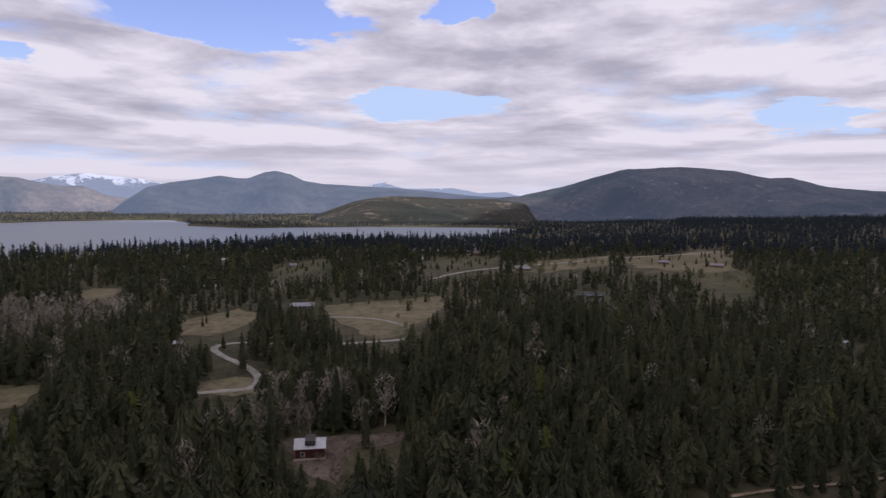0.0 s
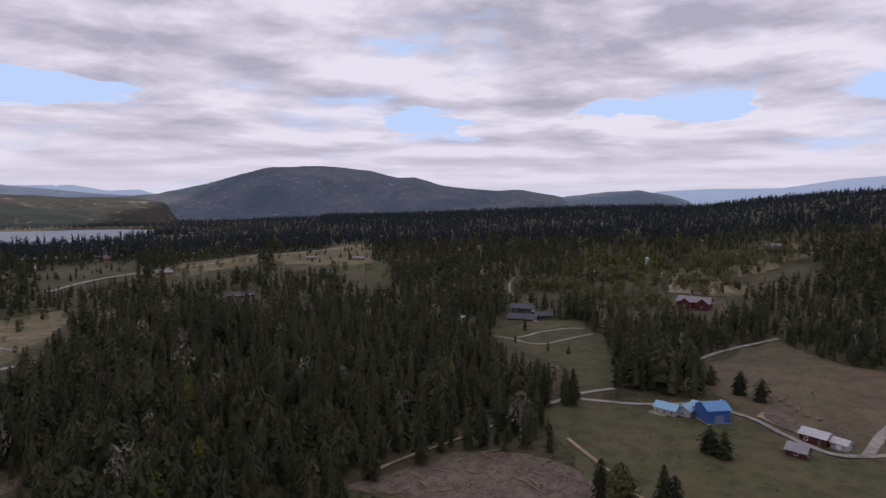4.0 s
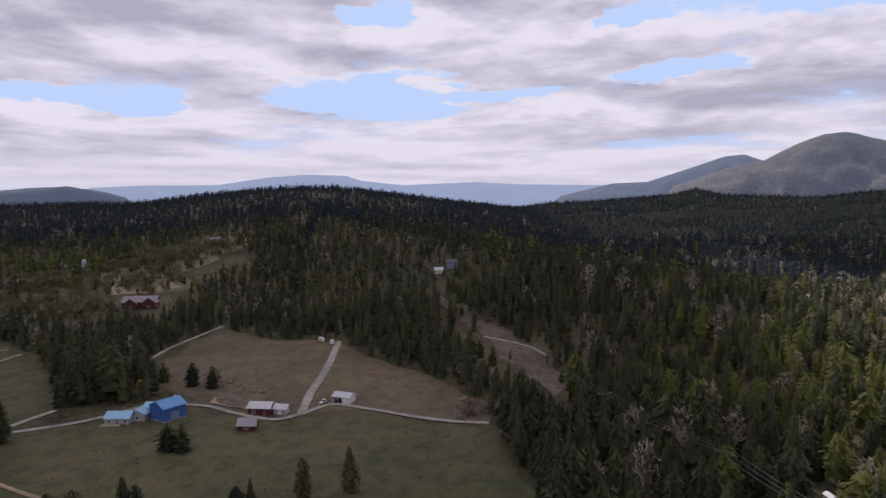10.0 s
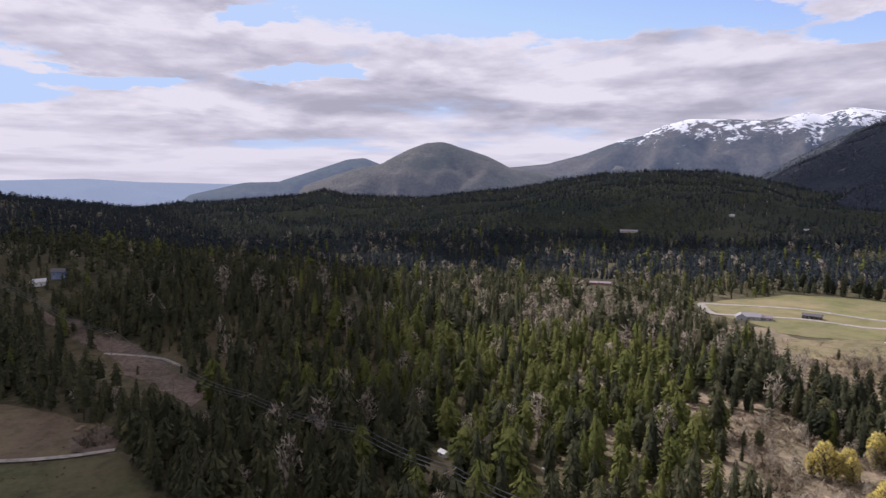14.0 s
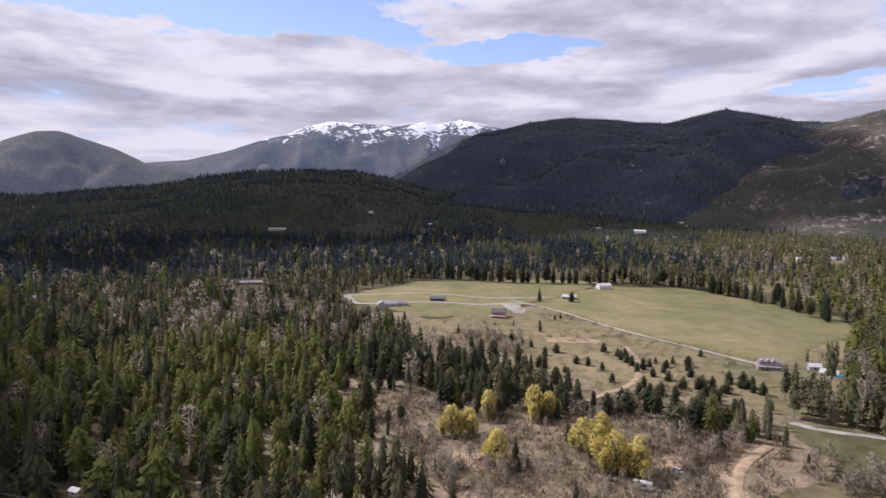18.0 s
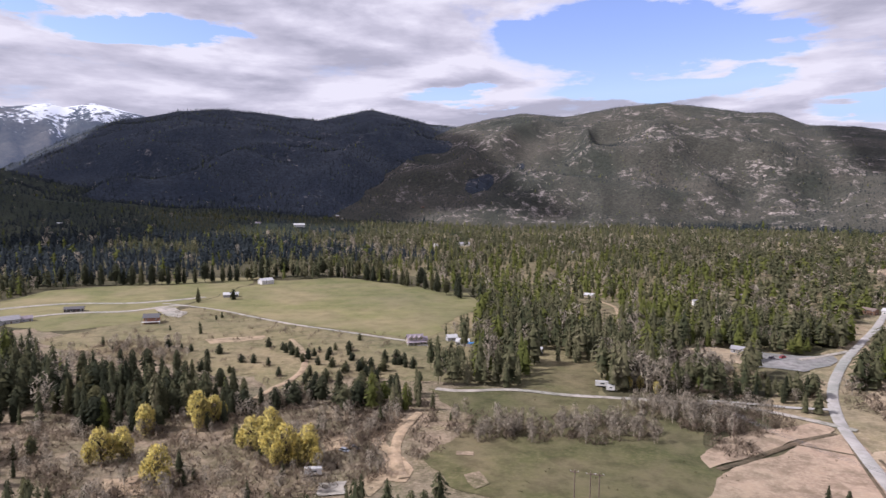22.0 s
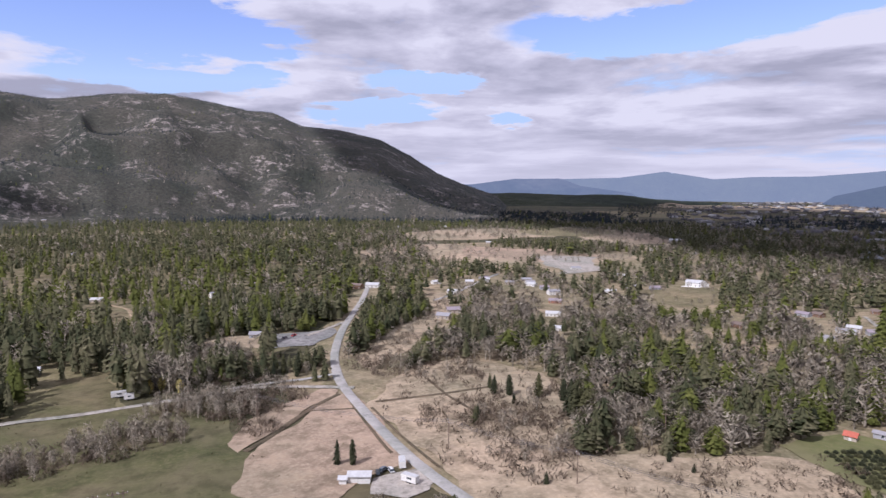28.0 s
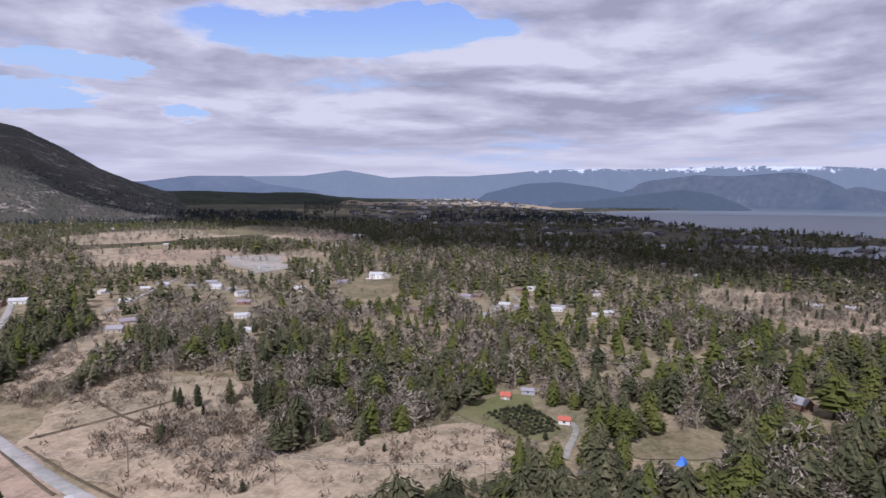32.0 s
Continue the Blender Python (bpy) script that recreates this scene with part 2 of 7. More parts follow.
# ---------------------------------------------------------------- land: heights in metres, az in degrees clockwise from +y


def vnoise(x, y, size, seed=0, octaves=1):
    """Smooth value noise in -1..1 for arrays."""
    x, y = np.asarray(x, float) / size, np.asarray(y, float) / size
    total, amp, norm = 0.0, 1.0, 0.0
    for o in range(octaves):
        xi, yi = np.floor(x).astype(np.int64), np.floor(y).astype(np.int64)
        fx, fy = x - xi, y - yi
        fx, fy = fx * fx * (3 - 2 * fx), fy * fy * (3 - 2 * fy)

        def h(i, j):
            k = (i * 374761393 + j * 668265263 + (seed + o * 101) * 1442695041) & 0x7FFFFFFF
            k = ((k ^ (k >> 13)) * 1274126177) & 0x7FFFFFFF
            k = k ^ (k >> 16)
            return (k % 100003) / 50001.5 - 1
        a = h(xi, yi) * (1 - fx) + h(xi + 1, yi) * fx
        b = h(xi, yi + 1) * (1 - fx) + h(xi + 1, yi + 1) * fx
        total = total + amp * (a * (1 - fy) + b * fy)
        norm += amp
        x, y, amp = x * 2.03, y * 2.03, amp * 0.5
    return total / norm


def sstep(a, b, v):
    u = np.clip((np.asarray(v, float) - a) / (b - a), 0, 1)
    return u * u * (3 - 2 * u)


def polar(x, y):
    az = np.degrees(np.arctan2(x, y))
    return np.where(az < -62.5, az + 360, az), np.hypot(x, y)


def spot(az, d):
    return d * math.sin(radians(az)), d * math.cos(radians(az))


def table(az, *pairs):
    return np.interp(az, [p[0] for p in pairs], [p[1] for p in pairs])


LAKE_Z = 6.0


def far(d):
    """Distances past 2000 drawn in, so that the farthest ranges stay within sight of the lens."""
    d = np.asarray(d, float)
    return np.where(d > 2000, 2000 + (d - 2000) * 0.44, d)


def lake_near(az):
    return far(table(az, (-62.5, 900), (-35, 930), (-20, 1010), (4, 1180), (8, 1450), (10, 9000), (248, 9000), (250, 2620), (254, 2300), (256, 1800), (260, 1500), (265, 1350), (275, 1250), (297.5, 900)))


def lake_far(az):
    return far(table(az, (-62.5, 2000), (-35, 1900), (-31, 2000), (-23, 2000), (-21.5, 1605), (-17, 1470), (-11, 1500), (4, 1530), (8, 1440), (10, 1200), (248, 2500), (254.4, 2700), (260, 3350), (265.1, 3780), (265.6, 4650), (275, 4720), (285, 4500), (297.5, 2000)))


def ridge_el(az):
    """Crest of the near wooded ridge, as degrees above the eye."""
    return table(az, (-62.5, -2.6), (4, -2.5), (12.7, -1.98), (18.7, -1.53), (27.3, -1.3), (36.8, -0.8), (45.8, -0.52), (52.3, -0.39), (56.8, 0.28), (61.6, 0.88), (66.1, 1.2), (70.1, 1.1), (74.2, 0.65), (77.7, 0.2), (82.1, -0.3), (86, -1.0), (92, -2.2), (100, -2.5), (297.5, -2.6))


def land(x, y):
    """Height of the open ground."""
    x, y = np.asarray(x, float), np.asarray(y, float)
    az, d = polar(x, y)
    top = EYE + 1500 * np.tan(np.radians(ridge_el(az))) - 19
    z = 7.5 * sstep(500, 1200, d)
    z = z + np.maximum(top - 7.5, 0) * sstep(360, 1450, d) * (1 - 0.85 * sstep(1600, 2200, d))
    # a spur that comes down from the ridge to the creek, with a hollow behind it
    out = table(az, (64, 720), (71, 650), (80, 560), (90, 470), (104, 380), (116, 340))
    spur = table(az, (64, 40), (67, 62), (71, 50), (75, 42), (80, 34), (84.4, 29), (89, 25), (94, 24), (104, 19), (110, 8), (115, 0))
    hump = spur * sstep(64, 68, az) * sstep(0.56, 1.0, d / out) * (1 - sstep(1.05, 1.6, d / out))
    z = np.maximum(z, hump)
    z = z + 2.2 * vnoise(x, y, 170, 3, 2) * sstep(120, 420, d) + 6 * vnoise(x, y, 420, 4) * sstep(500, 900, d) * sstep(8, 16, z)
    z = z + 26 * sstep(1300, 3290, d) * sstep(205, 216, az) * (1 - sstep(244, 251, az))   # the plain climbs slowly
    wet = sstep(-30, 30, d - lake_near(az)) * (1 - sstep(-30, 30, d - lake_far(az)))
    return z * (1 - wet) + 1.0 * wet


# name: foot, crest distance, then the crest line (az, degrees above the eye)
RANGES = {
    "south_snow_peaks": (4450, 4850, [(-36, 1.2), (-32.6, 0.99), (-31.1, 1.37), (-29.2, 1.63), (-27.6, 1.45), (-25.2, 1.23), (-23.6, 0.9), (-21.4, 0.42)]),
    "south_brown_hills": (3900, 4400, [(-62, 1.0), (-48, 1.3), (-34.6, 1.24), (-33.6, 1.22), (-32.6, 0.91), (-30.7, 0.6), (-29.6, 0.66), (-28.8, 0.41), (-27.9, -0.06), (-26.1, -0.32)]),
    "blue_mountain": (3300, 4200, [(-26.3, -0.41), (-24.8, 0.6), (-23.1, 1.0), (-21, 1.31), (-19.2, 1.63), (-17.8, 1.42), (-16.9, 1.43), (-15.5, 1.99), (-14.6, 2.1), (-13.4, 1.83), (-12.2, 1.26), (-10.7, 1.03), (-8.3, 0.91), (-6.8, 0.83), (-4.3, 0.71), (-1.3, 0.48), (2.3, 0.11), (5.8, -0.11)]),
    "far_white_peak": (4600, 4880, [(-7.3, 0.77), (-5.3, 1.25), (-4.3, 0.86), (-3.3, 0.66), (0.8, 0.75), (3.3, 0.32), (5.5, 0.44), (6.5, 0.15), (8.8, -0.03)]),
    "logged_hill": (1640, 2400, [(-11.2, -1.69), (-8.3, -0.58), (-6.8, -0.22), (-4.3, 0), (-2.3, -0.03), (0.8, -0.21), (4.3, -0.17), (7.3, -0.55)]),
    "broad_mountain": (1900, 3000, [(3.8, -0.18), (6.8, 0.1), (10.7, 0.97), (13.1, 1.72), (15.5, 2.4), (20, 2.61), (22.2, 2.45), (24.3, 2.25), (25.6, 1.93), (26.8, 1.61), (28.4, 1.69), (29.6, 1.33), (31, 0.9), (35.3, 0.53), (37.8, 0.64), (41.3, 0.01)]),
    "round_hill": (2900, 3500, [(39.8, -0.19), (44.8, 0.43), (47.8, 0.6), (50.3, 0.21), (51.8, -0.24)]),
    "west_far_range": (4400, 4850, [(49.3, 0.5), (53.3, 0.72), (58.7, 0.78), (62.9, 1.46), (66.1, 1.73), (69.6, 1.66), (70.8, 1.24), (74.6, 0.85), (77.7, 1.0), (81.1, 1.14), (84.9, 0.94), (92.5, 0.86), (95, 0.53)]),
    "small_peak": (3600, 4350, [(88.6, -0.07), (92.9, 1.0), (95.8, 1.12), (99.2, 2.26), (101.7, 3.13), (103.2, 3.29), (104.7, 2.7), (108.2, 1.81)]),
    "cone_mountain": (3000, 3900, [(98, 0.8), (102.2, 2.28), (104.7, 2.8), (106.7, 3.89), (108.7, 4.68), (110.2, 4.77), (112.1, 4.17), (114.1, 3.52), (116.2, 2.5), (119.2, 2.02), (122, 1.2)]),
    "snow_mountain": (3200, 4500, [(112, 1.9), (115.6, 2.49), (119.3, 2.85), (122.4, 3.66), (125.4, 4.74), (127, 5.1), (129, 5.97), (131, 6.44), (134, 6.32), (137, 6.14), (139.5, 6.58), (140.5, 6.33), (142.5, 6.8), (144.4, 6.39), (146.3, 5.98), (150, 5.2)]),
    "dark_foothill": (950, 2200, [(79, -2.2), (83.5, -1.35), (87.4, -0.8), (91.2, -0.6), (97.7, -0.05), (99.7, 0.42), (101.7, 0.0), (108.3, -0.19), (113.2, 0.34), (117, 0.69), (120.3, 1.42), (124.7, 2.01), (128.9, 2.19), (133.1, 2.11), (136.6, 1.49), (139.1, 0.8), (144.1, 0.2), (150, -0.4), (158, -1.0), (166, -1.7), (174, -2.3)]),
    "shaded_mountain": (1500, 3900, [(132, -0.5), (137, 2.0), (141, 4.2), (143.9, 5.53), (146.3, 5.98), (148.7, 6.55), (152.3, 6.83), (155.4, 6.68), (157.5, 6.42), (160, 6.2), (162.5, 6.75), (164.5, 7.21), (166.5, 6.78), (169.5, 6.09), (172, 5.79), (178, 5.2)]),
    "rocky_mountain": (1450, 3300, [(150, -2.0), (157, -0.4), (162, 1.8), (168.5, 4.73), (172, 5.79), (174.4, 6.39), (177.7, 6.95), (181.4, 6.62), (185.8, 7.33), (189.6, 7.58), (193, 7.1), (195.9, 6.53), (197.8, 6.48), (200.3, 5.39), (203.7, 5.12), (207.1, 4.35), (209.9, 2.89), (212.2, 1.46), (214.4, 0.52), (217.4, -0.47)]),
    "east_near_range": (4000, 4500, [(212, 0.2), (214.7, 0.45), (218.9, 1.01), (223, 1.07), (224.8, 0.41), (229.1, -0.19)]),
    "east_far_range": (4740, 4880, [(210, 0.3), (216.8, 0.6), (219.8, 0.8), (223.3, 1.02), (228, 1.13), (231.7, 1.65), (235.5, 1.0), (238.5, 1.18), (242.6, 1.2), (246.1, 1.47), (248, 1.67), (251, 1.83), (253.9, 1.92), (256.7, 1.82), (260.8, 1.99), (264.6, 2.06), (269.4, 2.05), (274.8, 1.77), (285, 1.6), (297, 1.2)]),
    "east_wooded_hill": (3700, 4300, [(244.1, -0.29), (247.6, 0.58), (250.5, 0.74), (253.4, 0.36), (255.8, -0.11)]),
    "lake_mountain": (4725, 4820, [(255.3, 0.03), (258.1, 0.87), (261.7, 1.34), (264.7, 1.24), (268.7, 1.53), (269.8, 1.4), (272.5, 0.44), (275, 0.3), (281, 0.9), (288, 0.2)]),
    "headland": (3500, 3900, [(250, -1.0), (254, -0.8), (258.1, -0.23), (260.8, 0.12), (263, -0.19), (265.0, -0.95)]),
    "low_rise": (2700, 3700, [(213, -0.3), (216.3, -0.26), (219.3, -0.2), (223.8, -0.37), (228.1, -0.29), (231, -0.67), (236, -0.95)]),
}


RANGES = {k: (float(far(f)), float(far(c)), line) for k, (f, c, line) in RANGES.items()}


def range_z(name, x, y, detail=1.0):
    """Height of one mountain at x, y; far below the ground beside it."""
    foot, crest, line = RANGES[name]
    az, d = polar(x, y)
    a0, a1 = line[0][0], line[-1][0]
    edge = np.clip(np.minimum(az - a0 + 2.5, a1 + 2.5 - az) / 2.5, 0, 1)
    el = np.interp(az, [p[0] for p in line], [p[1] for p in line])
    wob = 0.12 * (crest - foot) * vnoise(x, y, 450, 11) * detail
    u = (d - foot - wob) / (crest - foot - wob)
    up = np.clip(u, 0, 1)
    s = np.where(u <= 1, 0.42 * up + 0.58 * sstep(0, 1, up), 1 - 1.3 * (u - 1))
    z0 = 4.0
    zc = EYE + crest * np.tan(np.radians(el))
    tall = np.maximum(zc - z0, 8)
    fold = (0.5 - np.abs(vnoise(x, y, tall * 0 + max(190, (crest - foot) * 0.28), 21, 3))) * 0.6
    z = z0 + tall * (s + fold * 4 * up * (1 - up) * detail * np.clip(1.15 - s, 0, 1))
    z = np.where(u < 0, z0 + u * np.maximum(tall * 0.4, 70), z)
    return np.where(edge > 0, z * edge + (-30) * (1 - edge), -60)


NEAR_RANGES = ("dark_foothill", "shaded_mountain", "rocky_mountain", "logged_hill", "broad_mountain", "low_rise")


def surface(x, y):
    z = land(x, y)
    for k in NEAR_RANGES:
        z = np.maximum(z, range_z(k, x, y))
    return z

# ---- end of land ----


def mesh_ob(name, verts, faces, mat, smooth=True, parent=None):
    me = bpy.data.meshes.new(name)
    v, f = np.asarray(verts, np.float32), np.asarray(faces, np.int32)
    k = f.shape[1]
    me.vertices.add(len(v)); me.vertices.foreach_set("co", v.ravel())
    me.loops.add(f.size); me.loops.foreach_set("vertex_index", f.ravel())
    me.polygons.add(len(f)); me.polygons.foreach_set("loop_start", np.arange(0, f.size, k, dtype=np.int32))
    me.polygons.foreach_set("loop_total", np.full(len(f), k, np.int32))
    if smooth:
        me.polygons.foreach_set("use_smooth", np.ones(len(f), bool))
    me.materials.append(mat)
    me.update(calc_edges=True)
    ob = new(name, me)
    ob.parent = parent
    return ob


def grid_faces(nr, nc, wrap=False):
    i, j = np.meshgrid(np.arange(nr - 1), np.arange(nc if wrap else nc - 1), indexing="ij")
    i, j = i.ravel(), j.ravel()
    k = (j + 1) % nc
    return np.stack([i * nc + j, i * nc + k, (i + 1) * nc + k, (i + 1) * nc + j], 1)


def build_ground():
    rr = np.concatenate([[0.0], np.linspace(40, 160, 6), np.geomspace(170, 3290, 170)])
    aa = np.radians(np.arange(-62.5, 297.5, 1.0))
    R, A = np.meshgrid(rr, aa, indexing="ij")
    X, Y = R * np.sin(A), R * np.cos(A)
    V = np.stack([X, Y, land(X, Y)], -1).reshape(-1, 3)
    F = grid_faces(len(rr), len(aa), True)[:, ::-1]
    return tagged(mesh_ob("ground", V, F, M_FLOOR), "brown and green forest floor with moss and dry grass", "ground", kind="structure")


def build_lake():
    rr = np.linspace(860, 3210, 60)
    aa = np.radians(np.concatenate([np.arange(246, 372, 1.5)]))
    R, A = np.meshgrid(rr, aa, indexing="ij")
    V = np.stack([R * np.sin(A), R * np.cos(A), R * 0 + LAKE_Z], -1).reshape(-1, 3)
    return tagged(mesh_ob("lake_water", V, grid_faces(len(rr), len(aa))[:, ::-1], M_WATER), "pale grey-blue lake water with faint ripples", "water", kind="structure")


def build_range(name, mat, label, step=0.3, rows=44):
    foot, crest, line = RANGES[name]
    rr = np.linspace(foot * 0.9, min(crest + (crest - foot) * 0.5, 3300), rows)
    rr = np.sort(np.append(rr, crest))
    aa = np.radians(np.arange(line[0][0] - 2.4, line[-1][0] + 2.4, step))
    R, A = np.meshgrid(rr, aa, indexing="ij")
    X, Y = R * np.sin(A), R * np.cos(A)
    Z = range_z(name, X, Y) + vnoise(X, Y, 26, 31, 2) * (2.0 if crest < 2880 else 0.6)
    V = np.stack([X, Y, Z], -1).reshape(-1, 3)
    return tagged(mesh_ob(name, V, grid_faces(len(rr), len(aa))[:, ::-1], mat), label, "mountain", kind="structure")


build_ground()
build_lake()
DARK, OLIVE, ROCK, DRY = (0.018, 0.027, 0.017), (0.042, 0.048, 0.026), (0.26, 0.22, 0.20), (0.20, 0.16, 0.11)
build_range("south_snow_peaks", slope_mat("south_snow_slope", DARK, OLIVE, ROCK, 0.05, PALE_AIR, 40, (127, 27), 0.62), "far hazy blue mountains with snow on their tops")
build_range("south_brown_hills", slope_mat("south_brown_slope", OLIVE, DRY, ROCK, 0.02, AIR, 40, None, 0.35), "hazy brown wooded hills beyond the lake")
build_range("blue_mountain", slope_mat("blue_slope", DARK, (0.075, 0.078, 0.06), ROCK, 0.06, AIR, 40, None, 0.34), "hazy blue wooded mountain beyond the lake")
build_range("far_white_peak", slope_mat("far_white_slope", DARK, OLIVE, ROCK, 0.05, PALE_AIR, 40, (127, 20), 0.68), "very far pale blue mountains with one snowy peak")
build_range("logged_hill", slope_mat("logged_slope", (0.020, 0.027, 0.021), (0.042, 0.040, 0.029), (0.40, 0.30, 0.24), 0.13, AIR, 14), "low wooded hill with brown logged clearings by the lake")
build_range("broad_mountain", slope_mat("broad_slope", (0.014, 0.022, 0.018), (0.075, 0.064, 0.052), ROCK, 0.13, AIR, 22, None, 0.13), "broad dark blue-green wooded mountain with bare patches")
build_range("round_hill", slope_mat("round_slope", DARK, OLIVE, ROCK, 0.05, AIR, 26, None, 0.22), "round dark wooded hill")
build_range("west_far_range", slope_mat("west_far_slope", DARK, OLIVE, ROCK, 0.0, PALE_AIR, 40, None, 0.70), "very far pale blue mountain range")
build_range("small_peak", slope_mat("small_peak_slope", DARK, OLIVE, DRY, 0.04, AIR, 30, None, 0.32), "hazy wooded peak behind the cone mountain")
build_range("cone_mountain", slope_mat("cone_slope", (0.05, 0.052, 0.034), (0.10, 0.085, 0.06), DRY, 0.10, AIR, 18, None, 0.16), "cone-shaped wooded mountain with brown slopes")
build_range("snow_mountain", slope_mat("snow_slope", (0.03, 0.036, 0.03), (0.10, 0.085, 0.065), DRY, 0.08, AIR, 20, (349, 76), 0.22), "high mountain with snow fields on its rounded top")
build_range("dark_foothill", slope_mat("foothill_slope", DARK, OLIVE, DRY, 0.0, AIR, 12), "long dark wooded foothill")
# slope colours darkened for cloud shade and shifted to blue for haze
build_range("shaded_mountain", slope_mat("hazed_shaded_slope", (0.028, 0.038, 0.056), (0.050, 0.060, 0.076), (0.34, 0.30, 0.27), 0.10, AIR, 9), "dark wooded mountain, cloud shade and haze blue in its colour")
build_range("rocky_mountain", slope_mat("rocky_slope", (0.043, 0.047, 0.037), (0.083, 0.077, 0.062), (0.43, 0.37, 0.335), 0.16, AIR, 8), "wooded mountain with pale rock outcrops", 0.25, 60)
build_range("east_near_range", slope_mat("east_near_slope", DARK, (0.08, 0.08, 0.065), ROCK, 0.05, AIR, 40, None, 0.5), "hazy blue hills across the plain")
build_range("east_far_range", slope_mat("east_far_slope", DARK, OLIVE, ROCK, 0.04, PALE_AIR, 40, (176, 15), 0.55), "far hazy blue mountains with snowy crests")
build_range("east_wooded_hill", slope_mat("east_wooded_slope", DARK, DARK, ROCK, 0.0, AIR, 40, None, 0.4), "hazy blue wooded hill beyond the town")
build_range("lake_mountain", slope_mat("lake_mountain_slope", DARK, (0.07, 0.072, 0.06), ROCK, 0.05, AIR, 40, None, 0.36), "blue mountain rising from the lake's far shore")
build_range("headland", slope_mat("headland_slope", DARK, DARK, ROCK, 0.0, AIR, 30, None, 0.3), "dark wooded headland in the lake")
build_range("low_rise", slope_mat("low_rise_slope", DARK, OLIVE, DRY, 0.04, AIR, 20), "low dark wooded rise on the plain")


